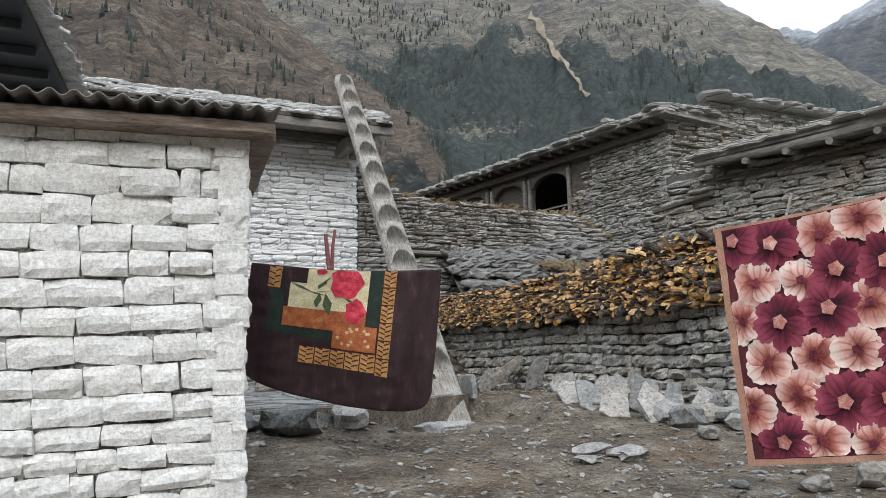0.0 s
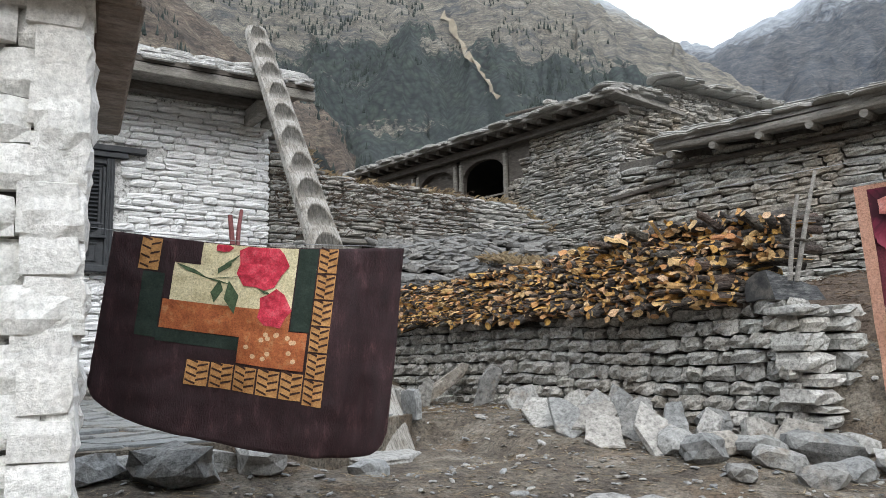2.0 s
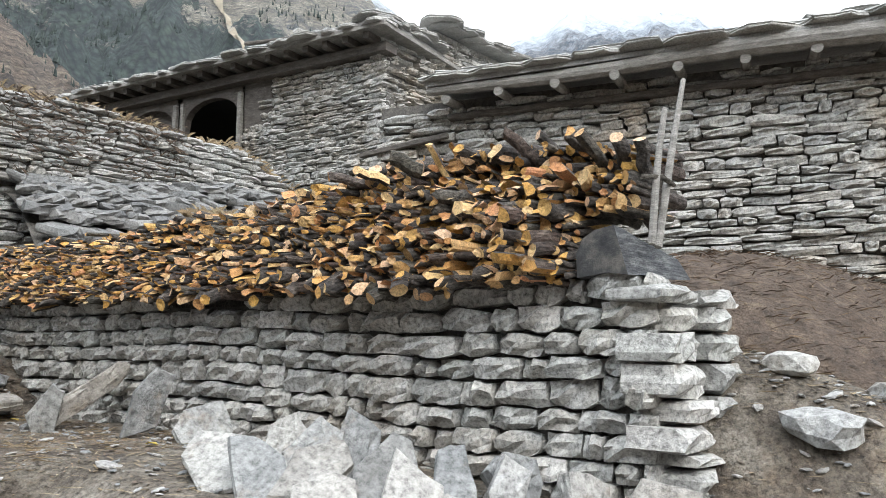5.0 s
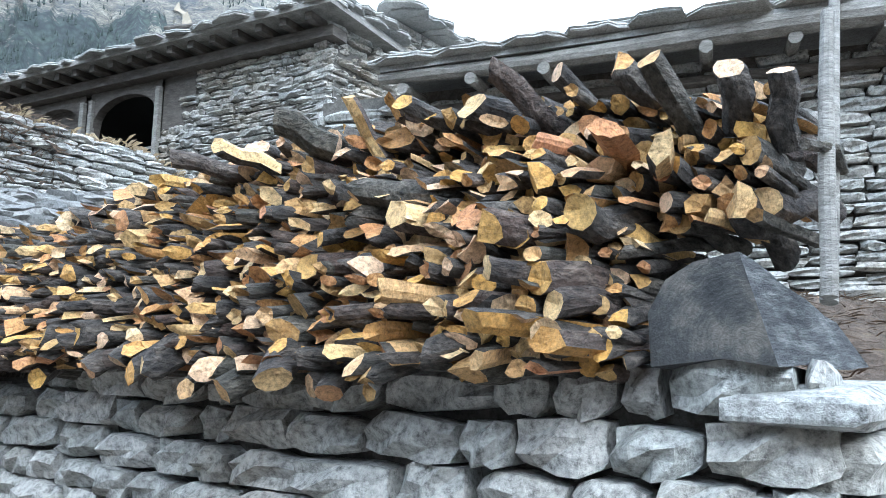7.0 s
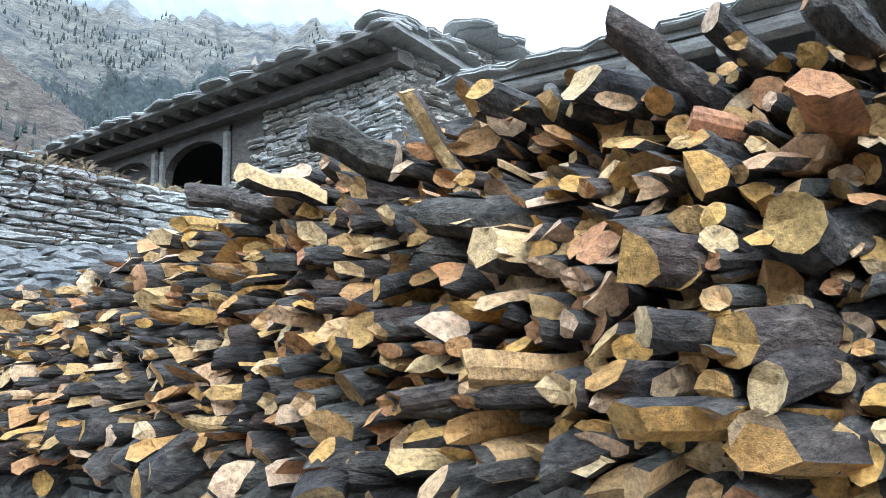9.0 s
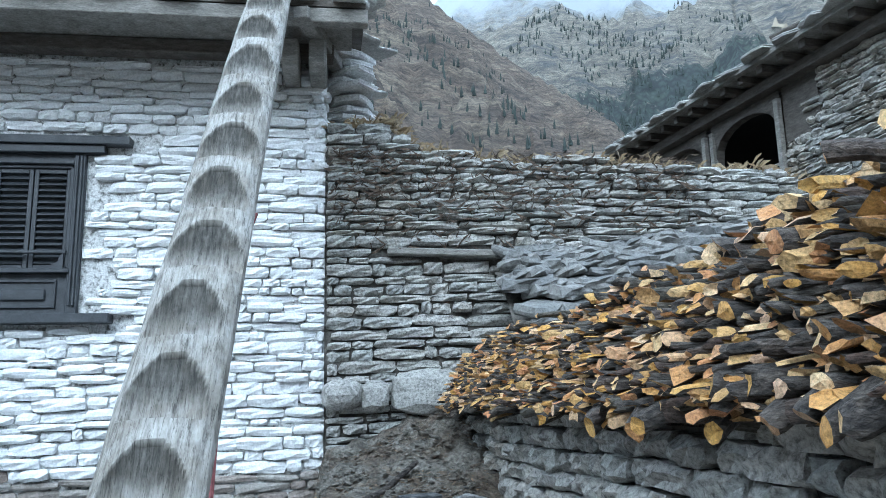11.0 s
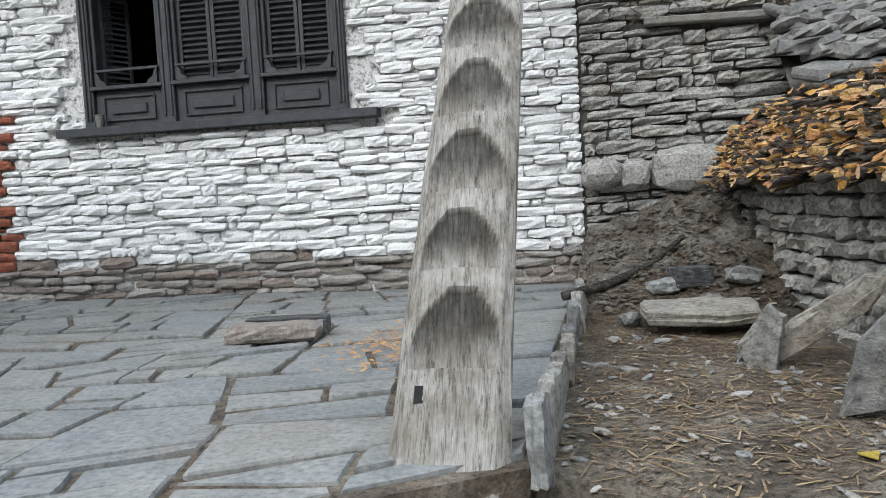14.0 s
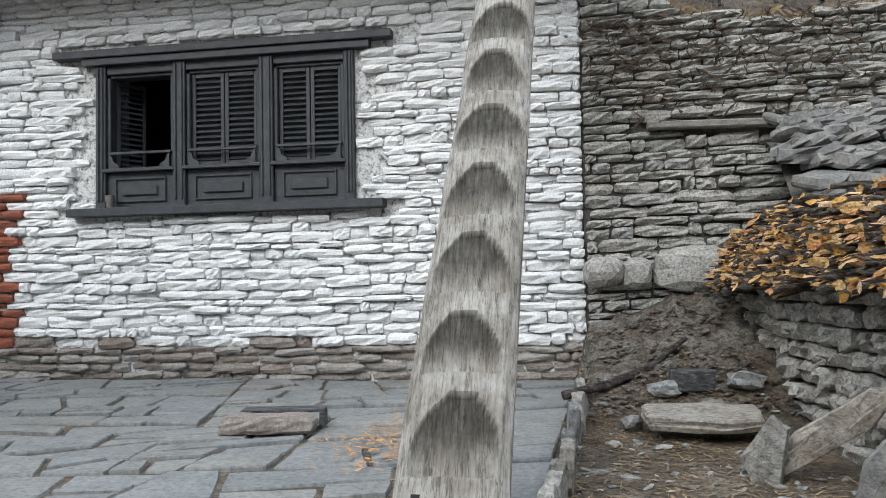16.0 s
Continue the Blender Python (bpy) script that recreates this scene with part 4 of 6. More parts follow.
sw = thing("wall_stone", "grey dry-stone wall with thin flat courses and dead grass on top", "wall", kind="structure",
           me=mesh_from("wall_stone", [(4.38 + i * 0.25, y, z) for i in range(25) for y, z in ((HY + 0.06, 1.6), (HY + 0.06, wall_top(i * 0.25) - 0.05), (HY + 0.62, wall_top(i * 0.25) - 0.05), (HY + 0.62, 1.6))],
                        [(i * 4 + k, i * 4 + 4 + k, i * 4 + 4 + (k + 1) % 4, i * 4 + (k + 1) % 4) for i in range(24) for k in range(4)] + [(0, 1, 2, 3), (99, 98, 97, 96)], gap_mat))
masonry(sw, (4.4, HY, 0), (1, 0), 5.9, 1.66, wall_top, grey_meshes, rng, h=(0.045, 0.1), w=(0.14, 0.46), depth=0.2, gap=0.012, proud=0.03,
        near=(5.6, HY, 3.3), limit=330, wander=0.06, tilt=0.9, fill=1.06, skip=lambda a, b, z0, z1: a < 1.95 and b > 0.4 and z1 > 3.36 and z0 < 3.42)
part("built_in_plank", beam("built_in_plank", (4.9, HY - 0.02, 3.39), (6.4, HY - 0.03, 3.36), 0.1, 0.06, pale_beam, 0.01), sw, "weathered plank built into the wall")
big = [rock_mesh("boulder", random.Random(50 + i), stone_mat, 2, (1, 0.7, 0.75), 0.2) for i in range(3)]
for (x, z, l, h), b in zip(((5.22, 2.23, 0.62, 0.42), (4.79, 2.2, 0.26, 0.3), (4.53, 2.22, 0.36, 0.28)), big):
    part("foundation_boulder", b, sw, m=Matrix.Translation((x, HY - 0.03, z)) @ Matrix.Diagonal((l * 1.02, 0.42, h * 1.3, 1)))
cap_rocks = [rock_mesh("rock", random.Random(60 + i), stone_mat, 1, (1, 0.8, 0.45), 0.5) for i in range(10)]

# rubble bank behind the firewood
rubble_meshes = variants("rubble_stone", 8, dark_rubble, 34, rough=0.2)
rubble = thing("rubble_bank", "bank of tumbled grey stones against the field wall", "rubble", kind="structure",
               me=grid_mesh("rubble_bank", 30, 14, lambda u, v: (5.8 + 3.4 * u, HY + 0.05 - 1.5 * v, 1.48 + (1.75 + 0.25 * smooth_step(0.1, 0.8, u)) * (1 - v ** 1.6 * 0.9)), gap_mat, flip=True))
r2 = random.Random(33)
for k in range(290):
    u, v = r2.random(), r2.random() ** 1.3 * 0.75
    z = 1.6 + (1.75 + 0.25 * smooth_step(0.1, 0.8, u)) * (1 - v ** 1.6 * 0.9)
    s = r2.uniform(0.12, 0.32)
    part("rubble_stone", r2.choice(rubble_meshes), rubble, m=Matrix.Translation((5.9 + 3.2 * u, HY + 0.0 - 1.5 * v, z + 0.02)) @ pose(0, 0, 0, r2.uniform(-12, 25), r2.uniform(-14, 14), r2.uniform(-35, 35)) @ Matrix.Diagonal((s * 1.35, s * 1.1, 0.045 + s * 0.2, 1)))

# ---- low wall that carries the firewood ----
def face_x(y):
    return 5.9 - 0.065 * (y - 5.75)


rng = random.Random(41)
pile_meshes = variants("stone", 14, pile_stone_mat, 42, rough=0.17)
PY0, PY1 = 5.72, 11.9
pts = [(face_x(PY1) + 0.1, PY1), (face_x(PY0) + 0.1, PY0 + 0.1), (6.55, PY0 + 0.1), (6.55, PY1)]
pw = thing("wall_low", "low dry-stone wall of rounded grey blocks carrying firewood", "wall", kind="structure",
           me=mesh_from("wall_low", [(x, y, z) for z in (0.9, 2.05) for x, y in pts], [(0, 1, 2, 3), (7, 6, 5, 4), (0, 4, 5, 1), (1, 5, 6, 2), (2, 6, 7, 3), (3, 7, 4, 0)], gap_mat))
masonry(pw, (face_x(PY1), PY1, 0), (face_x(PY0) - face_x(PY1), PY0 - PY1), PY1 - PY0 + 0.01, 1.12, lambda u: 2.1, pile_meshes, rng, h=(0.085, 0.135), w=(0.11, 0.31), depth=0.26, gap=0.012, proud=0.03,
        near=(5.7, 7.5, 1.7), limit=290, wander=0.05, tilt=1.0, fill=1.06)
# long quoin slabs at the wall's end
r2 = random.Random(43)
z = 1.05
k = 0
while z < 2.1:
    h = r2.uniform(0.06, 0.15)
    l = r2.uniform(0.34, 0.56)
    bulge = 0.07 * smooth_step(2.1, 1.2, z)
    part("quoin", r2.choice(pile_meshes), pw, m=Matrix.Translation((6.08 + r2.uniform(-0.06, 0.05) + bulge * 0.2, PY0 + 0.05 - bulge + r2.uniform(-.02, .02), z + h / 2)) @ pose(0, 0, 0, 0, r2.uniform(-3, 3), r2.uniform(-6, 6)) @ Matrix.Diagonal((l * 0.85, 0.26, h - 0.012, 1)))
    part("quoin", r2.choice(pile_meshes), pw, m=Matrix.Translation((5.9 + l / 2 + 0.36 + bulge, PY0 + 0.06 - bulge * 0.6, z + h / 2)) @ pose(0, 0, 0, 0, r2.uniform(-3, 3), r2.uniform(-10, 10)) @ Matrix.Diagonal((l * 0.7, 0.36, h - 0.005, 1)))
    z += h + 0.003

# ---- firewood ----
def log_mesh(name, rng, kind):
    """A unit log along -x (the cut end at x = 0), bark and a fresh cut end."""
    n = 10 if kind != "split" else 7
    rad = [1 + 0.14 * (rng.random() - 0.5) for _ in range(n)]
    if kind == "split":
        rad = [1, 1.05, 0.95, 1.0, 0.35, 0.2, 0.4]
    slant = rng.uniform(0.2, 1.3) * rng.choice((-1, 1)) if kind != "square" else rng.uniform(-0.3, 0.3)
    sl2 = rng.uniform(-0.6, 0.6)
    # axe cuts: one slanted face, or two that meet in a blunt edge
    chisel = kind == "round" and rng.random() < 0.45
    jag = [rng.uniform(-0.014, 0.014) for _ in range(n)]
    verts, faces, idx = [], [], []
    bend, sway = rng.uniform(-1.6, 1.6), rng.uniform(-0.5, 0.5)
    for s in (0.0, 0.05, 0.3, 0.65, 1.0):
        k = 0.94 if s == 0 else 1.0 + 0.16 * (rng.random() - 0.5)
        for i in range(n):
            a = 2 * math.pi * i / n
            lump = 1 + (0.14 * (rng.random() - 0.5) if s > 0.1 else 0)
            y, z = math.cos(a) * rad[i] * k * lump, math.sin(a) * rad[i] * k * lump
            x = s
            tip = 0
            if s < 0.1:
                tip = (y * sl2 * 0.03 + abs(z) * 0.11 if chisel else (y * sl2 + z * slant) * 0.06) + jag[i]
            verts.append((x + tip, y + bend * (s - 0.1) ** 2 + sway * math.sin(s * 7), z + 0.2 * bend * s))
    for l in range(4):
        for i in range(n):
            faces.append((l * n + i, (l + 1) * n + i, (l + 1) * n + (i + 1) % n, l * n + (i + 1) % n))
            idx.append(1 if kind == "split" and i in (3, 4, 5, 6) else 0)
    c = len(verts)
    verts.append((rng.uniform(-0.015, 0.03), rng.uniform(-0.2, 0.2), rng.uniform(-0.2, 0.2)))
    for i in range(n):
        faces.append((c, i, (i + 1) % n))
        idx.append(1)
    faces.append(tuple(range(4 * n, 5 * n)))
    idx.append(0)
    return mesh_from(name, verts, faces, [bark_mat, cut_mat], idx)


r2 = random.Random(51)
logs = [log_mesh("log", r2, k) for k in ["round"] * 9 + ["square"] * 5 + ["split"] * 7]


def pile_top(y):
    return float(np.interp(y, [5.75, 6.1, 6.5, 7.0, 7.6, 8.8, 10.4, 11.9], [2.74, 2.78, 2.79, 2.8, 2.74, 2.64, 2.58, 2.58]))


pile = thing("firewood_pile", "long stack of split firewood with fresh yellow-orange ends", "firewood", kind="")
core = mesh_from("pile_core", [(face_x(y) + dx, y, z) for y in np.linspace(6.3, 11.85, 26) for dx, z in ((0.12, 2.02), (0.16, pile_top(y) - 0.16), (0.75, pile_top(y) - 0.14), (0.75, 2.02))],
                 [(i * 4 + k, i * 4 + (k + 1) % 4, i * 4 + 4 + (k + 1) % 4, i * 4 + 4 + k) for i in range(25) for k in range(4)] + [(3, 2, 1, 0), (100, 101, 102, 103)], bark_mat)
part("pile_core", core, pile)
items = []
z = 2.09
y = 5.85
while y < 11.9:
    base = 0.039 if y < 7.6 else (0.036 if y < 9 else 0.029)
    step = base * r2.uniform(0.8, 1.2)
    z = (2.42 if y < 6.08 else 2.1) + r2.uniform(0, 0.05)
    top = pile_top(y)
    while z < top + 0.02:
        rr = base * (r2.uniform(0.34, 0.66) if r2.random() < 0.82 else r2.uniform(0.65, 1.1))
        f = (z - 2.1) / (top - 2.1)
        front = face_x(y) - 0.1 - r2.random() * 0.14 + 0.3 * max(0, f - 0.15) + (0.1 if y < 6.2 else 0) + (0.12 * r2.random() if f > 0.8 else 0)
        l = r2.uniform(0.5, 0.75) if y > 6.35 else 0.42
        m = Matrix.Translation((front, y + r2.uniform(-0.02, 0.02), z)) @ pose(0, 0, 0, 0, r2.uniform(-13, 7), -4 + 14 * smooth_step(8, 10.5, y) + r2.uniform(-20, 20) * (0.4 if y < 6.35 else 1)) @ pose(0, 0, 0, r2.uniform(0, 360), 0, 0) @ Matrix.Diagonal((l, rr, rr * r2.uniform(0.8, 1.0), 1))
        items.append((r2.choice(logs), m))
        z += rr * 1.55
    y += step
# hanging ends below, crossing pieces on top
for k in range(46):
    y = r2.uniform(6.4, 11.6)
    rr = r2.uniform(0.02, 0.045) * (1 if y < 9 else 0.7)
    items.append((r2.choice(logs), Matrix.Translation((face_x(y) - r2.uniform(0.16, 0.27), y, 2.08 + r2.uniform(-0.04, 0.04))) @ pose(0, 0, 0, 0, r2.uniform(-42, -12), 4 + r2.uniform(-25, 25)) @ pose(0, 0, 0, r2.uniform(0, 360)) @ Matrix.Diagonal((0.36, rr, rr, 1))))
for k in range(150):
    y = r2.uniform(6.3, 9.5) if k < 105 else r2.uniform(9.5, 11.8)
    rr = r2.uniform(0.02, 0.05) * (1 if y < 8.5 else 0.6)
    items.append((r2.choice(logs), Matrix.Translation((face_x(y) + r2.uniform(0.0, 0.5), y, pile_top(y) + r2.uniform(-0.03, 0.05))) @ pose(0, 0, 0, 0, r2.uniform(-8, 16), r2.uniform(-35, 30)) @ pose(0, 0, 0, r2.uniform(0, 360)) @ Matrix.Diagonal((r2.uniform(0.4, 0.7), rr, rr, 1))))
items.sort(key=lambda it: (it[1].translation - Vector((5.6, 6.9, 2.6))).length)
for me, m in items[:300]:
    part("log", me, pile, m=m)
joined("log_stack", items[300:], [bark_mat, cut_mat], pile)
# thick pieces that stand out of the stack: y, z, front offset, radius, tilt, turn, length, mesh
STANDOUT = ((6.72, 2.82, 0.0, 0.05, 12, -20, 0.4, 1), (7.08, 2.8, -0.1, 0.075, 12, -34, 0.2, 2), (7.3, 2.77, -0.1, 0.075, 10, -12, 0.22, 16), (7.5, 2.74, -0.12, 0.055, 4, -25, 0.3, 6),
            (6.9, 2.86, -0.02, 0.06, 55, -20, 0.22, 20), (6.35, 2.42, -0.2, 0.07, 4, -20, 0.5, 3), (6.62, 2.5, -0.12, 0.1, 2, -35, 0.4, 16), (6.78, 2.56, -0.14, 0.06, 3, -45, 0.4, 0),
            (6.3, 2.32, -0.25, 0.05, 0, -15, 0.5, 4), (6.22, 2.3, -0.18, 0.07, 0, -12, 0.5, 12), (5.8, 2.75, 0.08, 0.055, 50, 8, 0.2, 9), (5.9, 2.77, 0.06, 0.065, 40, 5, 0.26, 10))
STANDOUT2 = ((6.12, 2.62, -0.08, 0.08, 8, 12, 0.4, 20), (6.0, 2.58, -0.04, 0.08, 6, 14, 0.4, 18), (6.3, 2.84, 0.06, 0.05, 30, -20, 0.3, 6), (6.15, 2.84, 0.06, 0.065, 26, -15, 0.3, 7), (6.45, 2.86, 0.0, 0.055, 30, -30, 0.3, 2), (6.55, 2.28, -0.27, 0.055, -4, -15, 0.5, 18),
             (6.3, 2.2, -0.28, 0.07, -10, -25, 0.5, 19), (6.05, 2.8, 0.0, 0.06, 35, -10, 0.3, 11), (7.95, 2.2, -0.2, 0.1, 0, -15, 0.4, 8), (7.78, 2.2, -0.2, 0.09, 0, -20, 0.4, 9), (6.15, 2.44, -0.14, 0.075, 0, 5, 0.4, 13), (6.2, 2.16, -0.2, 0.09, 0, -25, 0.4, 20))
for y, z, fx, rr, ti, tu, l, k in STANDOUT + STANDOUT2:
    part("log", logs[k], pile, m=Matrix.Translation((face_x(y) + fx, y, z)) @ pose(0, 0, 0, 0, ti if ti > 0 else -ti * 0.2, tu) @ pose(0, 0, 0, 37 * k) @ Matrix.Diagonal((l * 0.9, rr * 0.56, rr * 0.53, 1)))
tagged(pile, kind="")

# dark weathered timber block at the stack's end, and the tied poles
PROFILE = [(6.045, 2.125), (6.045, 2.235), (6.01, 2.3), (5.95, 2.335), (5.86, 2.348), (5.8, 2.13), (5.9, 2.15)]
wedge_bm = bmesh.new()
rings = []
for q in range(9):
    x = 5.83 + 0.5 * q / 8
    rings.append([wedge_bm.verts.new((x + (0.012 * noise.noise((y * 9, z * 9, 2)) if q else 0), y - 0.16 * (x - 5.83) + 0.008 * noise.noise((x * 9, z * 14, y)), z - (0.22 * (x - 5.83) if z > 2.2 else 0) + 0.01 * noise.noise((x * 8, y * 16, 4)))) for y, z in PROFILE])
k = len(PROFILE)
front = wedge_bm.faces.new(rings[0])
wedge_bm.faces.new(rings[-1][::-1])
for q in range(8):
    for i in range(k):
        wedge_bm.faces.new((rings[q][i], rings[q + 1][i], rings[q + 1][(i + 1) % k], rings[q][(i + 1) % k]))
front.material_index = 1
bmesh.ops.recalc_face_normals(wedge_bm, faces=wedge_bm.faces[:])
me = bpy.data.meshes.new("timber_block")
wedge_bm.to_mesh(me)
wedge_bm.free()
me.materials.append(block_mat)
me.materials.append(ring_wood("dark_end_grain", (5.84, 2.16)))
thing("timber_block", "dark weathered block of timber lying on the wall end", "timber", me=me)
r2 = random.Random(55)
posts = thing("stack_posts", "two thin bark-stripped poles tied together beside the firewood", "pole")
part("pole", pole("pole", [(5.9, 5.72, 2.26), (5.95, 5.72, 2.5), (6.0, 5.72, 2.7), (6.075, 5.72, 2.9)], [0.016, 0.016, 0.015, 0.013], pale_beam, 9, 0.15, r2), posts)
part("pole", pole("pole", [(6.01, 5.74, 2.26), (6.12, 5.74, 2.55), (6.23, 5.74, 2.82), (6.36, 5.74, 3.12)], [0.018, 0.018, 0.016, 0.012], pale_beam, 9, 0.15, r2), posts)
for z in (2.55,):
    part("tie_stick", pole("tie_stick", [(5.86, 5.74, z), (6.0, 5.71, z + 0.02), (6.16, 5.72, z + 0.01)], [0.012, 0.012, 0.01], bark_mat, 7, 0.2, r2), posts)

# ---- grey stone house with arched windows ----
rng = random.Random(61)
fm = variants("stone", 12, far_stone_mat, 62, rough=0.2)
D2 = Vector((-0.15, 0.99, 0)).normalized()
A2 = Vector((9.93, 11.15, 0))
h2 = thing("stone_house", "old grey dry-stone house with slate roof and arched timber windows", "house")


def h2p(s, off, z):
    n = Vector((-D2.y, D2.x, 0))
    p = A2 + D2 * s + n * off
    return (p.x, p.y, z)


def h2box(name, s0, s1, o0, o1, z0, z1, mat, parent=h2, label=""):
    vs = [h2p(s, o, z) for z in (z0, z1) for s, o in ((s0, o0), (s1, o0), (s1, o1), (s0, o1))]
    bm = bmesh.new()
    bv = [bm.verts.new(v) for v in vs]
    for f in ((0, 1, 2, 3), (7, 6, 5, 4), (0, 4, 5, 1), (1, 5, 6, 2), (2, 6, 7, 3), (3, 7, 4, 0)):
        bm.faces.new([bv[i] for i in f])
    bmesh.ops.recalc_face_normals(bm, faces=bm.faces[:])
    me = bpy.data.meshes.new(name)
    bm.to_mesh(me)
    bm.free()
    me.materials.append(mat)
    return part(name, me, parent, label)


S_ST = 2.0
wl = h2box("wall", 0.0, S_ST, -0.6, -0.06, 2.2, 5.62, gap_mat)
masonry(wl, h2p(S_ST, 0, 0), tuple(-D2)[:2], S_ST, 3.4, lambda u: 5.62, fm, rng, h=(0.05, 0.095), w=(0.14, 0.4), depth=0.2, gap=0.012, proud=0.025, near=(9.9, 11.2, 5), limit=220, wander=0.05, tilt=1.0, fill=1.07)
h2box("wall", S_ST, 8.0, -0.6, -0.1, 2.2, 4.3, gap_mat)
h2box("timber_panel", S_ST, 2.54, -0.5, -0.03, 4.95, 5.62, beam_wood, label="dark weathered timber panel")
wj = h2box("wall", S_ST, 2.54, -0.6, -0.06, 4.3, 4.95, gap_mat)
masonry(wj, h2p(2.56, 0, 0), tuple(-D2)[:2], 0.62, 3.9, lambda u: 5.3 if u > 0.3 else 5.0, fm, rng, h=(0.05, 0.095), w=(0.14, 0.34), depth=0.2, gap=0.012, proud=0.025, near=(9.5, 13.5, 4.6), limit=60, wander=0.04, tilt=1.0, fill=1.07)
# room shell behind the arches, coloured near-black to pass for unlit depth
h2box("dark_room", S_ST, 8.0, -2.2, -2.1, 3.6, 5.6, unlit_mat)
h2box("room_floor", S_ST, 8.0, -2.2, -0.5, 4.1, 4.3, unlit_mat)
h2box("room_ceiling", S_ST, 8.0, -2.2, -0.1, 5.6, 5.65, unlit_mat)


def arch_panel(s0, s1, spring, crown, z0, z1):
    """A timber board with an arched opening."""
    n, mid, hw = 10, (s0 + s1) / 2, (s1 - s0) / 2 - 0.06
    inner = [(mid - hw, z0)] + [(mid - hw * math.cos(math.pi * i / n), spring + (crown - spring) * math.sin(math.pi * i / n) ** 0.75) for i in range(n + 1)] + [(mid + hw, z0)]
    outer = [(s0, z0)] + [(s0 + (s1 - s0) * i / n, z1) for i in range(n + 1)] + [(s1, z0)]
    k = len(inner)
    vs = [h2p(s, o, z) for o in (0.0, -0.12) for s, z in inner + outer]
    fs = []
    for i in range(k - 1):
        a, b, c, d = i, i + 1, k + i + 1, k + i
        fs += [(a, b, c, d), (2 * k + d, 2 * k + c, 2 * k + b, 2 * k + a), (b, a, 2 * k + a, 2 * k + b)]
    return mesh_from("arched_board", vs, fs, beam_wood)


for s0, s1, open_ in ((2.55, 3.85, True), (3.95, 5.2, False), (5.3, 6.55, False)):
    w = part("window", None, h2, "arched timber window opening")
    part("arched_board", arch_panel(s0, s1, 5.08, 5.5, 4.3, 5.6), w)
    for s in (s0, s1 - 0.07):
        h2box("jamb", s, s + 0.07, -0.02, 0.04, 4.3, 5.5, pale_beam, w)
    if not open_:
        h2box("infill_board", s0 + 0.05, s1 - 0.05, -0.16, -0.13, 4.3, 5.5, beam_wood, w)
h2box("tie_rod", 2.6, 3.8, -0.05, -0.03, 4.74, 4.77, pale_beam)
h2box("eave_beam", -0.1, 8.2, -0.15, 0.12, 5.62, 5.74, beam_wood)
for k in range(24):
    s = 0.05 + k * 0.34
    h2box("rafter_end", s, s + 0.09, -0.3, 0.3, 5.75, 5.84, beam_wood)
h2box("roof_board", -0.25, 8.3, -3.5, 0.38, 5.842, 5.9, pale_beam)
sl = [slab_mesh("slate", random.Random(70 + i), slate_mat, 8, 0.09) for i in range(8)]
r2 = random.Random(71)
items = []
rz = math.degrees(math.atan2(D2.y, D2.x))
for row in range(4):
    s = -0.25
    while s < 8.3:
        w = r2.uniform(0.28, 0.6)
        p = Vector(h2p(s + w / 2, 0.2 - row * 0.1, 5.91 + row * 0.045 + r2.uniform(-0.01, 0.012)))
        items.append((r2.choice(sl), Matrix.Translation(p) @ pose(0, 0, 0, 0, 0, rz) @ pose(0, 0, 0, 92 + r2.uniform(-3, 3), 0, 0) @ Matrix.Diagonal((w * 1.15, 0.5, 0.55, 1))))
        s += w
for me, m in items:
    part("slate", me, h2, m=m)
h2box("roof_deck", -0.2, 8.2, -6, -0.1, 5.885, 5.97, slate_mat)
part("roof_pole", pole("roof_pole", [h2p(1.3, -0.1, 6.16), h2p(2.35, 0.2, 6.14)], [0.035, 0.03], beam_wood, 8), h2, "dark pole lying on the roof edge")
part("roof_stone", cap_rocks[0], h2, m=Matrix.Translation(h2p(1.5, -0.1, 6.22)) @ Matrix.Diagonal((0.4, 0.3, 0.3, 1)))
# side wall towards the lane, with parapet
gw = part("wall", boxm("wall", 9.95, 16, 11.3, 11.9, 2.0, 5.95, gap_mat), h2)
masonry(gw, (9.9, 11.16, 0), (1, 0), 6, 3.4, lambda u: 5.95 + (0.1 if u < 0.9 else 0.35 * smooth_step(0.9, 1.2, u)), fm, rng, h=(0.05, 0.1), w=(0.16, 0.45), depth=0.24, gap=0.012, proud=0.05, near=(9.9, 11.2, 5.2), limit=140, wander=0.06, tilt=1.4, fill=1.07)
items = []
for k in range(60):
    x = 9.8 + 6 * k / 60
    w = r2.uniform(0.35, 0.6)
    items.append((r2.choice(sl), Matrix.Translation((x, 11.2 + r2.uniform(-.05, .1), 6.0 + (0.38 if x > 11.1 else 0) + r2.uniform(0, 0.08))) @ pose(0, 0, 0, 90 + r2.uniform(-4, 4), 0, r2.uniform(-20, 20)) @ Matrix.Diagonal((w, 0.6, 0.6, 1))))
joined("coping", items, [slate_mat], h2)
part("parapet", boxm("parapet", 11.1, 16, 11.25, 11.8, 5.9, 6.36, far_stone_mat, 0.02), h2)

# ---- long stone outbuilding with log eave ----
h3 = thing("stone_outbuilding", "long grey stone outbuilding with log-edged slate roof", "house")
P3 = Vector((9.1, 10.45, 0))
D3 = Vector((0.289, -0.957, 0)).normalized()
N3 = Vector((D3.y, -D3.x, 0))


def h3p(s, o, z):
    p = P3 + D3 * s + N3 * o
    return (p.x, p.y, z)


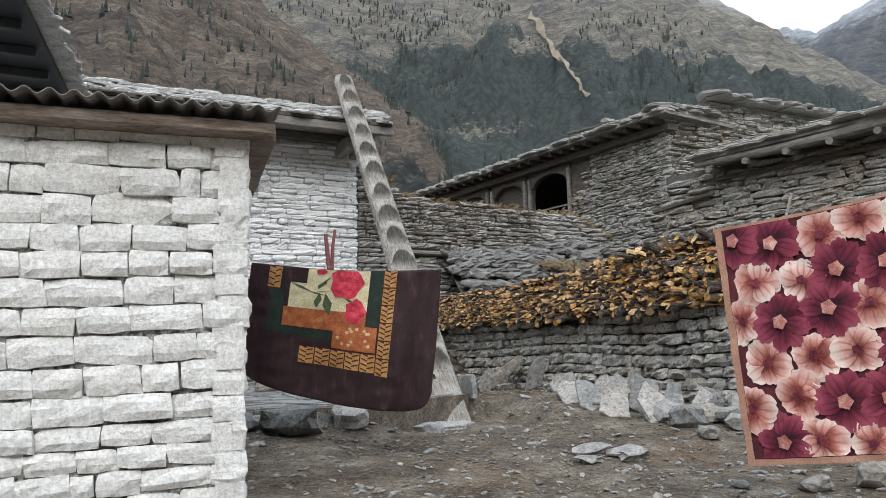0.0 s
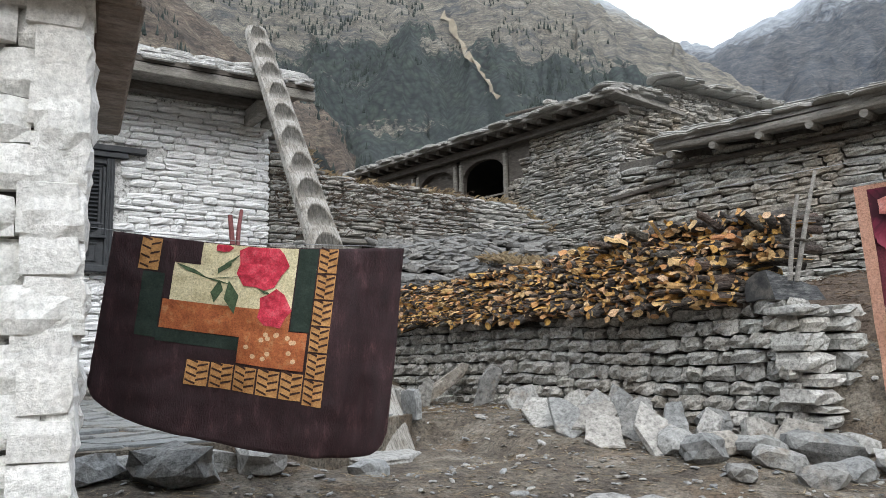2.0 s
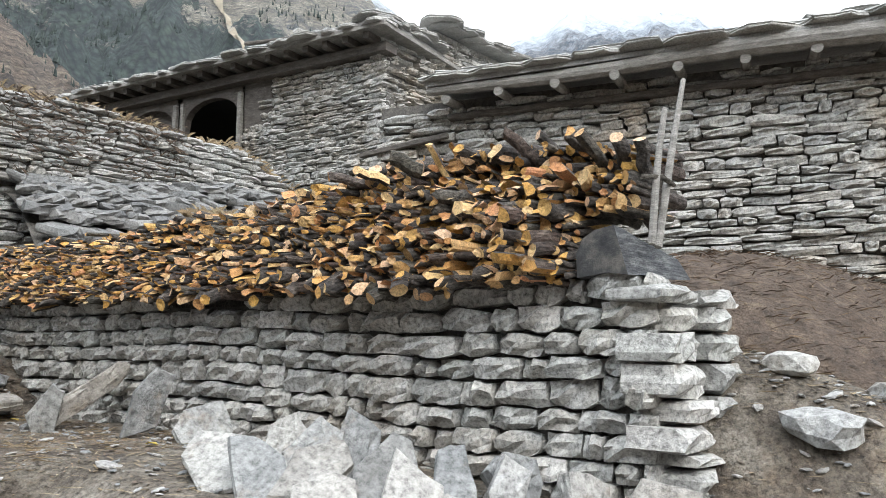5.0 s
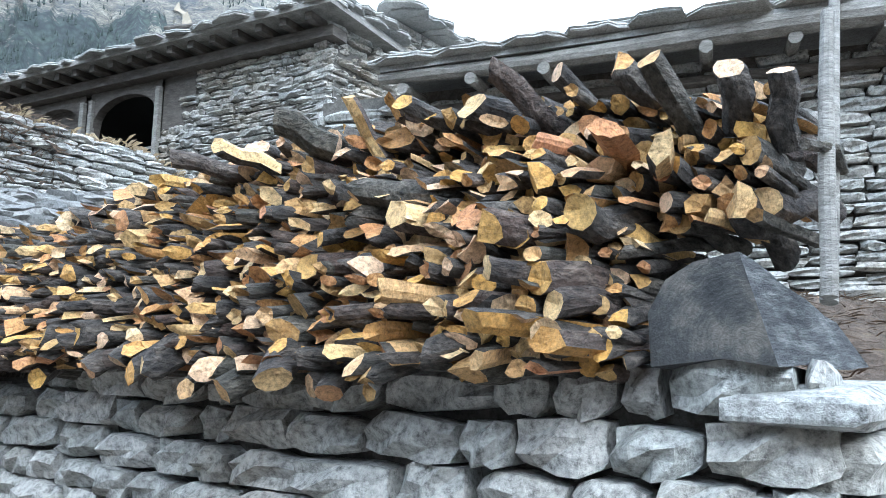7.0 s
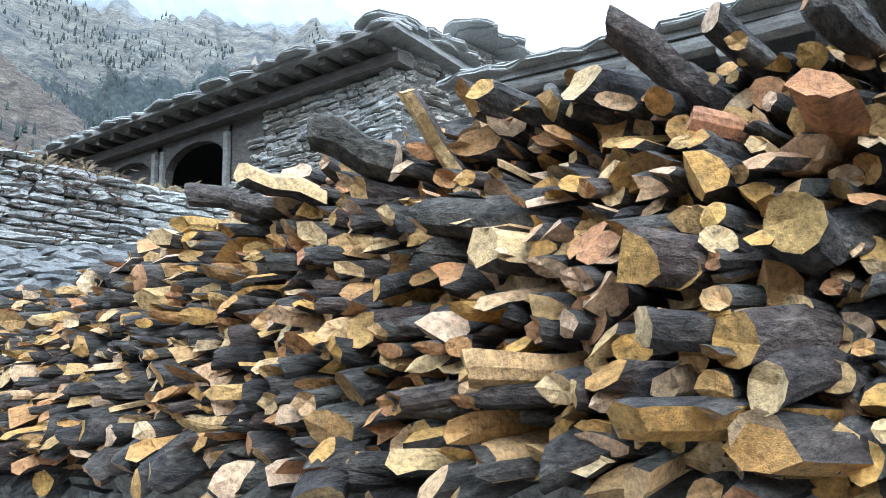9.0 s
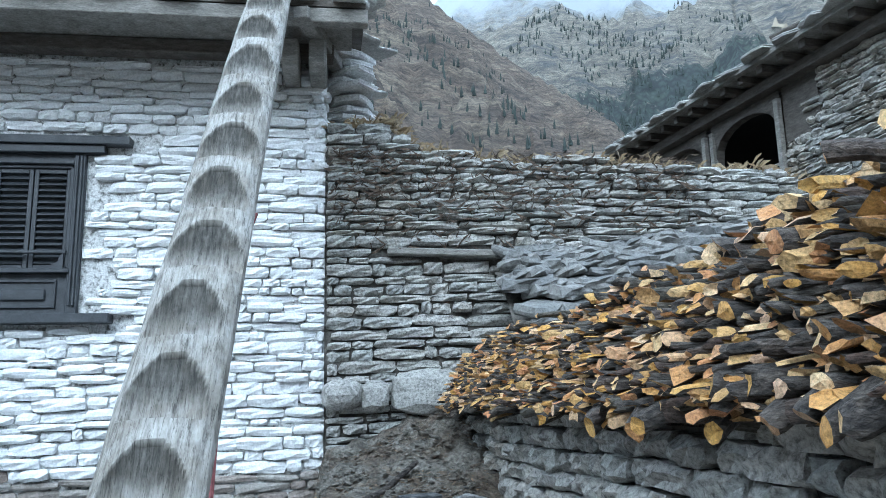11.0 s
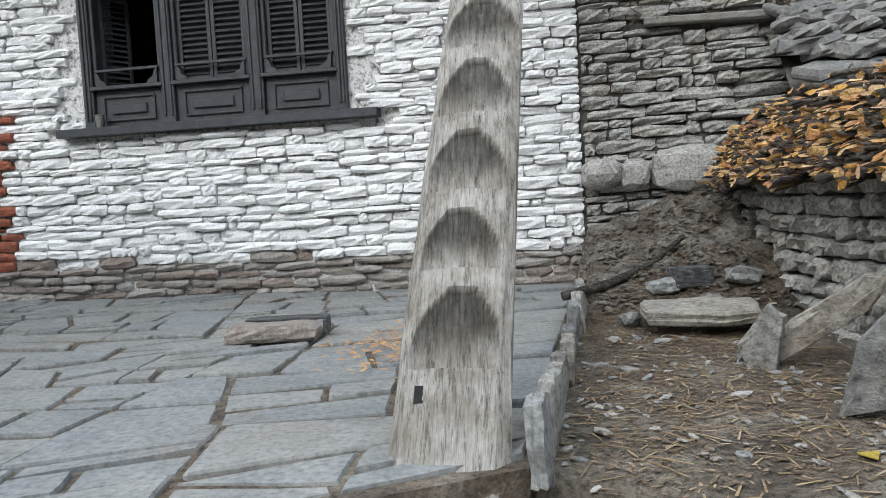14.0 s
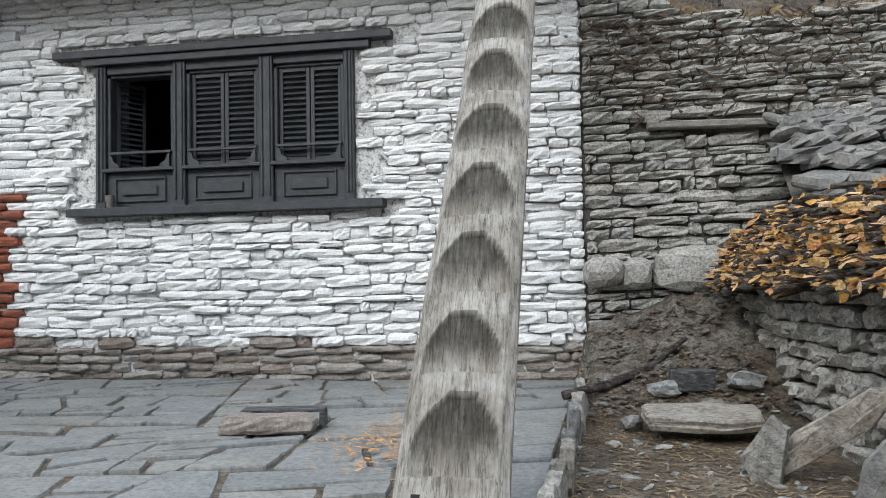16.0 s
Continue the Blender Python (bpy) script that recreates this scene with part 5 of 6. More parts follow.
vs = [h3p(s, o, z) for z in (1.6, 4.55) for s, o in ((0, -0.1), (9.5, -0.1), (9.5, -0.7), (0, -0.7))]
wl3 = part("wall", mesh_from("wall", vs, [(0, 1, 2, 3), (7, 6, 5, 4), (0, 4, 5, 1), (1, 5, 6, 2), (2, 6, 7, 3), (3, 7, 4, 0)], gap_mat), h3)
masonry(wl3, h3p(0, 0, 0), tuple(D3)[:2], 9.5, 1.95, lambda u: 4.42 + 0.02 * u, fm, rng, h=(0.06, 0.115), w=(0.18, 0.55), depth=0.2, gap=0.012, proud=0.03, near=(9.9, 7.6, 3.6), limit=300, wander=0.08, tilt=1.0, fill=1.07)
r2 = random.Random(81)
part("eave_log", pole("eave_log", [h3p(s, 0.34, 4.5 + 0.1 * s / 5 + 0.02 * math.sin(s * 2)) for s in np.linspace(0.78, 9.5, 14)], [0.05 + 0.008 * i for i in range(14)], pale_beam, 10, 0.1, r2), h3, "long bare eave log")
for k in range(15):
    s = 1.0 + k * 0.6
    part("rafter_end", pole("rafter_end", [h3p(s, -0.3, 4.49 + 0.02 * s), h3p(s, 0.4 + r2.uniform(-0.04, 0.04), 4.4 + 0.02 * s)], [0.05, 0.05], pale_beam, 9, 0.15, r2), h3)
part("wall_plate", beam("wall_plate", h3p(0.9, 0.02, 4.32), h3p(9, 0.02, 4.4), 0.12, 0.06, beam_wood), h3)
part("tie_timber", beam("tie_timber", h3p(-0.2, 0.02, 3.98), h3p(0.9, 0.02, 4.12), 0.08, 0.06, beam_wood), h3)
vs = [h3p(0.8, 0.4, 4.57), h3p(9.6, 0.4, 4.76), h3p(9.6, -5, 5.36), h3p(0.8, -5, 5.16)]
vs += [(x, y, z + 0.05) for x, y, z in vs]
part("roof_deck", mesh_from("roof_deck", vs, [(3, 2, 1, 0), (4, 5, 6, 7), (0, 1, 5, 4), (1, 2, 6, 5), (2, 3, 7, 6), (3, 0, 4, 7)], slate_mat), h3)
rz3 = math.degrees(math.atan2(D3.y, D3.x))
for row in range(3):
    s = 0.75
    while s < 9.5:
        w = r2.uniform(0.3, 0.65)
        part("slate", r2.choice(sl), h3, m=Matrix.Translation(h3p(s + w / 2, 0.26 - row * 0.16, 4.63 + 0.022 * s + row * 0.05)) @ pose(0, 0, 0, 0, 0, rz3) @ pose(0, 0, 0, 90 - 4 + r2.uniform(-3, 3), 0, 0) @ Matrix.Diagonal((w * 1.15, 0.55, 0.55, 1)))
        s += w

# ---- whitewashed hut ----
rng = random.Random(91)
hm = variants("stone", 14, hut_mat, 92, rough=0.075, trim=0.45)
HC = Vector((1.165, 4.776, 0))
HD = Vector((1.145, -0.144, 0)).normalized()
HN = Vector((HD.y, -HD.x, 0))


def hp(s, o, z):
    p = HC + HD * s + HN * o
    return (p.x, p.y, z)


def slab_between(name, corners, mat, parent):
    bm = bmesh.new()
    bv = [bm.verts.new(v) for v in corners]
    for f in ((0, 1, 2, 3), (7, 6, 5, 4), (0, 4, 5, 1), (1, 5, 6, 2), (2, 6, 7, 3), (3, 7, 4, 0)):
        bm.faces.new([bv[i] for i in f])
    bmesh.ops.recalc_face_normals(bm, faces=bm.faces[:])
    me = bpy.data.meshes.new(name)
    bm.to_mesh(me)
    bm.free()
    me.materials.append(mat)
    return part(name, me, parent)


hut = thing("hut", "small whitewashed stone hut with corrugated tin roof", "hut")
hw = slab_between("wall", [hp(s, o, z) for z in (0.2, 2.84) for s, o in ((-3.2, -0.04), (-0.05, -0.04), (-0.05, -1.35), (-3.2, -1.35))], hut_gap, hut)
masonry(hw, hp(-2.6, 0, 0), tuple(HD)[:2], 2.6, 0.45, lambda u: 2.86, hm, rng, fill=1.05, h=(0.1, 0.15), w=(0.14, 0.38), depth=0.16, gap=0.006, proud=0.014, near=(0.6, 4.8, 1.9), limit=260, wander=0.06, tilt=1.3)
masonry(hw, hp(0.005, 0, 0), tuple(-HN)[:2], 1.35, 0.45, lambda u: 2.86, hm, rng, fill=1.05, h=(0.1, 0.15), w=(0.2, 0.4), depth=0.16, gap=0.006, proud=0.012, near=(1.2, 5.2, 1.9), limit=120, wander=0.02, tilt=0.9)
part("wall_plate", beam("wall_plate", hp(-3.2, 0.05, 2.895), hp(0.12, 0.05, 2.875), 0.14, 0.07, rust_beam, 0.012), hut, "stained timber wall plate")
part("wall_plate", beam("wall_plate", hp(0.07, -0.03, 2.885), hp(0.07, -1.5, 2.885), 0.14, 0.08, rust_beam, 0.012), hut, "stained timber wall plate")


def corrugated(u, v):
    s, o = -3.2 + 3.34 * u, 0.2 - 1.8 * v
    x, y, _ = hp(s, o, 0)
    return (x, y, 2.957 + 0.1 * v - 0.006 * s + 0.016 * math.sin(s * 2 * math.pi / 0.105))


tin = part("tin_roof", grid_mesh("tin_roof", 260, 6, corrugated, tin_mat), hut, "weathered corrugated tin sheet")
tin.modifiers.new("thickness", "SOLIDIFY").thickness = 0.004

# upper eave of the neighbouring building behind the hut
nb = thing("neighbour_roof", "dark timber eave with slate edge behind the hut", "roof")
slab_between("soffit", [(-3.2, 6.6, 4.4), (-0.12, 6.6, 4.4), (0.3, 9.2, 4.295), (-3.2, 9.2, 4.295), (-3.2, 6.6, 4.45), (-0.12, 6.6, 4.45), (0.3, 9.2, 4.34), (-3.2, 9.2, 4.34)], black_paint, nb)
for k in range(26):
    t = k / 25
    part("slate", slates[k % 8], nb, m=Matrix.Translation((-0.14 + 0.42 * t + 0.02 * (k % 3), 6.7 + 2.45 * t, 4.48 - 0.1 * t + 0.03 * (k % 2))) @ pose(0, 0, 0, 90, 0, 80 + 9 * (k % 3)) @ Matrix.Diagonal((0.34, 0.4, 0.32, 1)))
for k in range(5):
    t = (k + 0.5) / 5
    part("rafter", beam("rafter", (-2.6, 6.65 + 2.45 * t, 4.36 - 0.1 * t), (-0.2 + 0.42 * t, 6.65 + 2.45 * t, 4.36 - 0.1 * t), 0.07, 0.08, black_paint), nb)
slab_between("wall", [(-3.2, 7.1, 1.0), (-2.5, 7.1, 1.0), (-2.5, 9.1, 1.0), (-3.2, 9.1, 1.0), (-3.2, 7.1, 4.4), (-2.5, 7.1, 4.4), (-2.5, 9.1, 4.3), (-3.2, 9.1, 4.3)], plaster_mat, nb)

# ---- notched log ladder ----
LB, LT = Vector((3.875, 7.93, 1.213)), Vector((4.03, 11.73, 6.055))
ld = (LT - LB)
LL = ld.length
ld.normalize()
lw = Vector((1, 0, 0))
ln = lw.cross(ld).normalized()
if ln.y > 0:
    ln = -ln
APEX = [-0.24, 0.36, 0.75, 1.085, 1.47, 1.865, 2.255, 2.68, 3.09, 3.52, 4.0, 4.43, 4.86, 5.3, 5.74, LL]
N_STEP = len(APEX) - 1


def ladder_half(v):
    return 0.192 - 0.059 * v


def along(k, s):
    return APEX[k] + (APEX[k + 1] - APEX[k]) * s


verts, faces, idx = [], [], []
NU, SUB = 36, 18
NOTCH_TONE = []
LIP = 0.27
rows = [(k, j / SUB) for k in range(N_STEP) for j in range(SUB)] + [(N_STEP - 1, 0.999)]
r2 = random.Random(95)
jit = [(r2.uniform(0.85, 1.15), r2.uniform(-0.1, 0.1), r2.uniform(0.8, 1.2)) for _ in range(N_STEP)]


def scoop(k, s, u):
    """Depth of the worn notch under the outer face; None outside it."""
    if k < 1 or s < LIP:
        return None
    amp, skew, wide = jit[k]
    sc = (s - LIP) / (1 - LIP)
    edge = 0.95 * (1 - 0.78 * sc ** 2.6) * min(1.02, wide)
    if abs(u - skew * sc) > edge:
        return None
    return 0.07 * amp * (1 - sc * 0.82) * (1 - ((u - skew * sc) / edge) ** 4) + 0.006


for k, s in rows:
    d = along(k, s)
    hw_ = ladder_half(d / LL) + 0.006 * noise.noise((d * 3, 1, 0))
    for i in range(NU + 1):
        u = 2 * i / NU - 1
        h = -0.035 * u * u - 0.03 * max(0, abs(u) - 0.8) * 5
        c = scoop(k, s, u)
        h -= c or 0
        # darker tone inside the notch, rising from its lip to its head
        NOTCH_TONE.append(smooth_step(LIP + 0.02, 0.75, s) if c and c > 0.004 else (0.0))
        h += 0.004 * noise.noise((u * 6, d * 5, 2)) + 0.003 * noise.noise((u * 22, d * 2, 4))
        verts.append(LB + ld * d + lw * (u * hw_ - 0.013 * (1 - d / LL) + 0.01 * noise.noise((d * 2, 5, 0))) + ln * h)
nr = len(rows)
for j in range(nr - 1):
    for i in range(NU):
        a = j * (NU + 1) + i
        faces.append((a, a + 1, a + NU + 2, a + NU + 1))
        k, s = rows[j]
        u = 2 * (i + 0.5) / NU - 1
        c = scoop(k, s + 0.5 / SUB, u)
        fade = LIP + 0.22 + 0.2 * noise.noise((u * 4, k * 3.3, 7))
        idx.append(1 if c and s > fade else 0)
# back and sides
nb0 = len(verts)
for k, s in rows:
    d = along(k, s)
    for i in range(NU + 1):
        u = 2 * i / NU - 1
        verts.append(LB + ld * d + lw * (u * ladder_half(d / LL) * 0.97 - 0.013 * (1 - d / LL)) - ln * (0.16 + 0.03 * (1 - u * u)))
for j in range(nr - 1):
    for i in range(NU):
        a = nb0 + j * (NU + 1) + i
        faces.append((a + NU + 1, a + NU + 2, a + 1, a))
        idx.append(0)
    for i in (0, NU):
        a, b = j * (NU + 1) + i, (j + 1) * (NU + 1) + i
        faces.append((a, b, nb0 + b, nb0 + a) if i == 0 else (nb0 + a, nb0 + b, b, a))
        idx.append(0)
faces.append(tuple(range(NU + 1)) + tuple(range(nb0 + NU, nb0 - 1, -1)))
idx.append(0)
t0 = (nr - 1) * (NU + 1)
faces.append(tuple(range(t0 + NU, t0 - 1, -1)) + tuple(range(nb0 + t0, nb0 + t0 + NU + 1)))
idx.append(0)
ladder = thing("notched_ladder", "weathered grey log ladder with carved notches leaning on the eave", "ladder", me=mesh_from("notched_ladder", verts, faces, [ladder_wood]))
gr = ladder.data.attributes.new("notch_tone", "FLOAT", "POINT")
gr.data.foreach_set("value", np.array(NOTCH_TONE + [0.0] * (len(verts) - len(NOTCH_TONE)), dtype=np.float32))
# no hole is cut: a near-black inset stands for the shade inside it
part("peg_hole", boxm("peg_hole", -0.018, 0.018, -0.01, 0.01, -0.03, 0.03, unlit_mat), ladder, "near-black inset painted for the shade in a square peg hole", m=Matrix.Translation(LB + ld * 0.36 - lw * 0.105 + ln * -0.018) @ (ln.to_track_quat("Y", "Z")).to_matrix().to_4x4())

# ---- cloths on the line ----
def cloth_frame(tl, tr, bl, br, wave, seed):
    tl, tr, bl, br = (Vector(p) for p in (tl, tr, bl, br))
    n = (tr - tl).cross(bl - tl).normalized()
    if n.y > 0:
        n = -n

    def at(u, v, off=0.0):
        top, bot = tl.lerp(tr, u), bl.lerp(br, u)
        p = top.lerp(bot, v)
        p.z -= 0.03 * math.sin(math.pi * u) * (1 - v)
        w = wave * (0.25 + v) * (noise.noise((u * 3 + seed, v * 0.8, 0)) + 0.35 * noise.noise((u * 8 + seed, v * 1.4, 3)))
        w += 0.012 * noise.noise((u * 14, v * 12, seed)) + wave * 0.3 * smooth_step(0.6, 0.95, u) * (0.25 + v) * (math.sin(u * 30 + v * 4) + 0.5 * math.sin(u * 57 - v * 3))
        return p + n * (w + off)
    return at


def cloth_patch(name, at, u0, u1, v0, v1, off, mat, parent, label="", nu=None, nv=None, warp=None):
    nu, nv = nu or max(2, int((u1 - u0) * 50)), nv or max(2, int((v1 - v0) * 40))

    def fn(a, b):
        u, v = u0 + (u1 - u0) * a, v0 + (v1 - v0) * b
        if warp:
            u, v = warp(u, v)
        return at(u, v, off)
    return part(name, grid_mesh(name, nu, nv, fn, mat, flip=True), parent, label)


def cloth_shape(name, at, pts, centre, off, mat, parent, label=""):
    """A printed shape: a fan round its centre that follows the cloth."""
    n = len(pts)
    vs = [at(*centre, off)]
    for k in (0.5, 1.0):
        vs += [at(centre[0] + (u - centre[0]) * k, centre[1] + (v - centre[1]) * k, off) for u, v in pts]
    fs = [(0, 1 + i, 1 + (i + 1) % n) for i in range(n)] + [(1 + i, 1 + n + i, 1 + n + (i + 1) % n, 1 + (i + 1) % n) for i in range(n)]
    return part(name, mesh_from(name, vs, fs, mat), parent, label)


blanket = thing("blanket", "dark plum plush blanket with rose patchwork hanging on a line", "blanket")
ba = cloth_frame((1.45, 6.06, 2.36), (2.64, 5.56, 2.29), (1.36, 6.13, 1.6), (2.57, 5.66, 1.33), 0.1, 3.0)


def round_corners(u, v):
    e = max(0, abs(u - 0.5) - 0.36) / 0.14
    k = 1 - 0.13 * (1 - math.sqrt(max(0, 1 - e * e)))
    sag = 0.08 * math.sin(math.pi * u)
    return u, v * (k + sag)


body = cloth_patch("cloth", ba, 0, 1, 0, 1, 0.0, plum_cloth, blanket, nu=70, nv=50, warp=round_corners)
body.modifiers.new("thickness", "SOLIDIFY").thickness = 0.006
back = cloth_patch("back_drop", ba, 0, 1, 0, 0.85, -0.03, plum_cloth, blanket, nu=50, nv=30, warp=round_corners)
O1, O2, O3 = 0.004, 0.006, 0.008
cloth_patch("cream_panel", ba, 0.215, 0.625, 0.005, 0.44, O1, cream_cloth, blanket)
cloth_patch("plum_corner", ba, 0.2, 0.3, 0.005, 0.13, O2, plum_cloth, blanket)
cloth_patch("orange_band", ba, 0.195, 0.625, 0.34, 0.5, O2, orange_cloth, blanket)
cloth_patch("green_band", ba, 0.12, 0.19, 0.2, 0.56, O1, green_cloth, blanket)
cloth_patch("green_band", ba, 0.19, 0.46, 0.505, 0.575, O1, green_cloth, blanket)
cloth_patch("green_band", ba, 0.63, 0.695, 0.005, 0.44, O1, green_cloth, blanket)
cloth_patch("orange_corner", ba, 0.46, 0.69, 0.445, 0.64, O3, orange_cloth, blanket)
r2 = random.Random(97)
for k in range(14):
    u, v = 0.475 + 0.2 * r2.random(), 0.46 + 0.165 * r2.random()
    cloth_shape("cream_spot", ba, [(u + 0.009 * math.cos(a), v + 0.013 * math.sin(a)) for a in np.linspace(0, 2 * math.pi, 9)[:-1]], (u, v), 0.011, dot_cloth, blanket)
tiles = [(0.1, 0.165, 0.01, 0.19)] + [(0.7, 0.765, 0.005 + 0.135 * k, 0.13 + 0.135 * k) for k in range(6)] + [(0.3 + 0.08 * k, 0.374 + 0.08 * k, 0.655, 0.79) for k in range(5)]
for u0, u1, v0, v1 in tiles:
    t = cloth_patch("tan_tile", ba, u0, u1, v0, v1, O1, tiger_cloth, blanket, nu=4, nv=6)
    for j in range(7):
        y0 = v0 + (v1 - v0) * (j + 0.5) / 7
        c = u0 + (u1 - u0) * 0.5
        sgn = 1 if j % 2 else -1
        pts = [(c, y0 - 0.006), (c + sgn * (u1 - u0) * 0.46, y0 - 0.022), (c + sgn * (u1 - u0) * 0.46, y0 - 0.012), (c, y0 + 0.006)]
        cloth_shape("stripe", ba, pts, (c + sgn * 0.012, y0 - 0.005), 0.0065, stripe_cloth, t)
for cu, cv, ru, rv, n in ((0.505, 0.1, 0.085, 0.14, 14), (0.565, 0.335, 0.055, 0.1, 12), (0.37, 0.02, 0.03, 0.03, 8)):
    pts = [(cu + ru * math.cos(a) * (1 + 0.12 * math.cos(5 * a)), max(0.008, cv + rv * math.sin(a) * (1 + 0.12 * math.cos(5 * a + 1)))) for a in np.linspace(0, 2 * math.pi, n + 1)[:-1]]
    rose = cloth_shape("rose", ba, pts, (cu, cv), 0.0095, rose_cloth, blanket, "printed red rose")
for a, b, w in (((0.215, 0.13), (0.33, 0.2), 0.012), ((0.33, 0.2), (0.45, 0.17), 0.01), ((0.36, 0.15), (0.43, 0.05), 0.012), ((0.5, 0.23), (0.56, 0.27), 0.007), ((0.37, 0.2), (0.36, 0.33), 0.02), ((0.4, 0.2), (0.43, 0.38), 0.024), ((0.36, 0.17), (0.4, 0.09), 0.022), ((0.3, 0.19), (0.42, 0.225), 0.007)):
    dx, dy = b[0] - a[0], b[1] - a[1]
    pts = [a, (a[0] + dx * 0.5 + w, a[1] + dy * 0.5 - w * 0.5), b, (a[0] + dx * 0.5 - w, a[1] + dy * 0.5 + w * 0.5)]
    cloth_shape("leaf", ba, pts, ((a[0] + b[0]) / 2, (a[1] + b[1]) / 2), 0.0085, leaf_cloth, blanket)

floral = thing("floral_blanket", "maroon and pink floral blanket with peach hem hanging on a line", "blanket")
fa = cloth_frame((3.47, 3.88, 2.34), (3.8, 2.35, 2.46), (3.53, 3.83, 1.1), (3.86, 2.3, 1.3), 0.035, 8.0)
fb = cloth_patch("cloth", fa, 0, 1, 0, 1, 0.0, maroon_cloth, floral, nu=50, nv=40)
fb.modifiers.new("thickness", "SOLIDIFY").thickness = 0.008
FO = 1 if (fa(0.5, 0.5, 0.1) - fa(0.5, 0.5, 0)).x < 0 else -1
for u0, u1, v0, v1 in ((0, 0.025, 0, 1), (0.025, 1, 0.975, 1), (0.025, 1, 0, 0.012)):
    cloth_patch("hem", fa, u0, u1, v0, v1, FO * 0.01, hem_cloth, floral, nu=30 if u1 > 0.5 else 3, nv=30 if v1 - v0 > 0.5 else 3)


def petal(parent, cu, cv, a, rad, wide, off, mat):
    """A petal with a wavy rim; reach runs from heart to rim, spread across it."""
    ca, sa = math.cos(a), math.sin(a)
    NA, NR = 9, 5
    vs, reach, spread = [], [], []
    ph = a * 7
    for j in range(NR + 1):
        t = j / NR
        for i in range(NA):
            w = 2 * i / (NA - 1) - 1
            px = 0.05 + t * (1 - 0.22 * w * w) * (1 + 0.05 * math.sin(w * 9 + ph) * t)
            py = wide * w * math.sin(min(1.0, 0.12 + t * 0.95) * math.pi * 0.62) * (1 - 0.15 * t)
            vs.append(fa(min(0.985, max(0.026, cu + rad * (px * ca - py * sa))), min(0.972, max(0.014, cv + rad * 1.28 * (px * sa + py * ca))), off))
            reach.append(t)
            spread.append(w)
    me = mesh_from("petal", vs, [(j * NA + i, j * NA + i + 1, (j + 1) * NA + i + 1, (j + 1) * NA + i) for j in range(NR) for i in range(NA - 1)], mat)
    for nm, vals in (("reach", reach), ("spread", spread)):
        me.attributes.new(nm, "FLOAT", "POINT").data.foreach_set("value", np.array(vals, dtype=np.float32))
    return part("petal", me, parent)


r2 = random.Random(99)
k = 0
for row in range(6):
    for col in range(8):
        cu = 0.07 + col * 0.135 + (0.065 if row % 2 else 0) + r2.uniform(-0.02, 0.02)
        cv = 0.08 + row * 0.168 + r2.uniform(-0.025, 0.025)
        if cu > 0.98:
            continue
        dark = (col * 2 + row + row // 2) % 5 in (0, 2)
        fl = part("flower", None, floral, "printed maroon flower" if dark else "printed pink flower")
        n, rad = (9, 0.092) if dark else (5, 0.076)
        a0 = r2.random() * 6
        for p in range(n):
            long = 1.0 if dark else (1.1, 0.92, 1.0, 0.85, 1.05)[p]
            petal(fl, cu, cv, a0 + 2 * math.pi * p / n + r2.uniform(-0.12, 0.12), rad * long, 0.36 if dark else 0.66, FO * (0.006 + 0.0006 * p + 0.0045 * r2.random()), wine_petal if dark else pale_petal)
        hr = 0.02 if dark else 0.013
        cloth_shape("flower_heart", fa, [(min(0.985, max(0.03, cu + (hr if q % 2 else hr * 1.3) * math.cos(q * 0.628))), min(0.97, max(0.02, cv + (hr if q % 2 else hr * 1.3) * 1.28 * math.sin(q * 0.628)))) for q in range(10)], (min(0.98, cu), min(0.965, cv)), FO * 0.025, rust_petal if dark else maroon_petal, fl)
        k += 1


def cord(name, label, pts, r, mat):
    return thing(name, label, "rope", me=pole(name, pts, [r] * len(pts), mat, 6))


cord("clothes_line", "thin grey clothes line from the hut over the yard", [(1.2, 6.17, 2.4), (1.45, 6.06, 2.365), (2.05, 5.81, 2.31), (2.64, 5.56, 2.295), (4.2, 4.09, 2.6), (5.8, 2.57, 2.93), (7.4, 1.06, 3.26)], 0.0016, wire_mat)
cord("floral_line", "thin clothes line that carries the floral blanket", [(3.47, 3.88, 2.345), (3.8, 2.35, 2.465), (4.2, 0.2, 2.75)], 0.0018, wire_mat)
prop = thing("forked_stick", "red-painted forked pole leaning on the house wall behind the ladder", "stick")
part("stem", pole("stem", [(3.72, 10.75, 1.35), (3.7, 11.2, 2.3), (3.66, 11.4, 3.0), (3.64, 11.49, 3.48)], [0.034, 0.034, 0.032, 0.028], red_paint, 9), prop)
part("branch", pole("branch", [(3.68, 11.3, 2.7), (3.72, 11.45, 3.0), (3.79, 11.62, 3.35), (3.86, 11.74, 3.6)], [0.028, 0.028, 0.026, 0.022], red_paint, 9), prop)

# ---- paving ----
pave = thing("pavement", "irregular grey flagstone paving in front of the house", "paving", kind="structure",
             me=mesh_from("pavement", [(-3.4, 7.2, 1.3), (2.4, 7.06, 1.3), (4.12, 8.04, 1.3), (4.31, 12.2, 1.33), (-3.4, 12.2, 1.33), (-3.4, 7.2, 0.8), (2.4, 7.06, 0.8), (4.12, 8.04, 0.8), (4.31, 12.2, 0.8), (-3.4, 12.2, 0.8)],
                          [(0, 1, 2, 3, 4), (5, 6, 1, 0), (6, 7, 2, 1), (7, 8, 3, 2), (9, 5, 0, 4)], earth_mat))


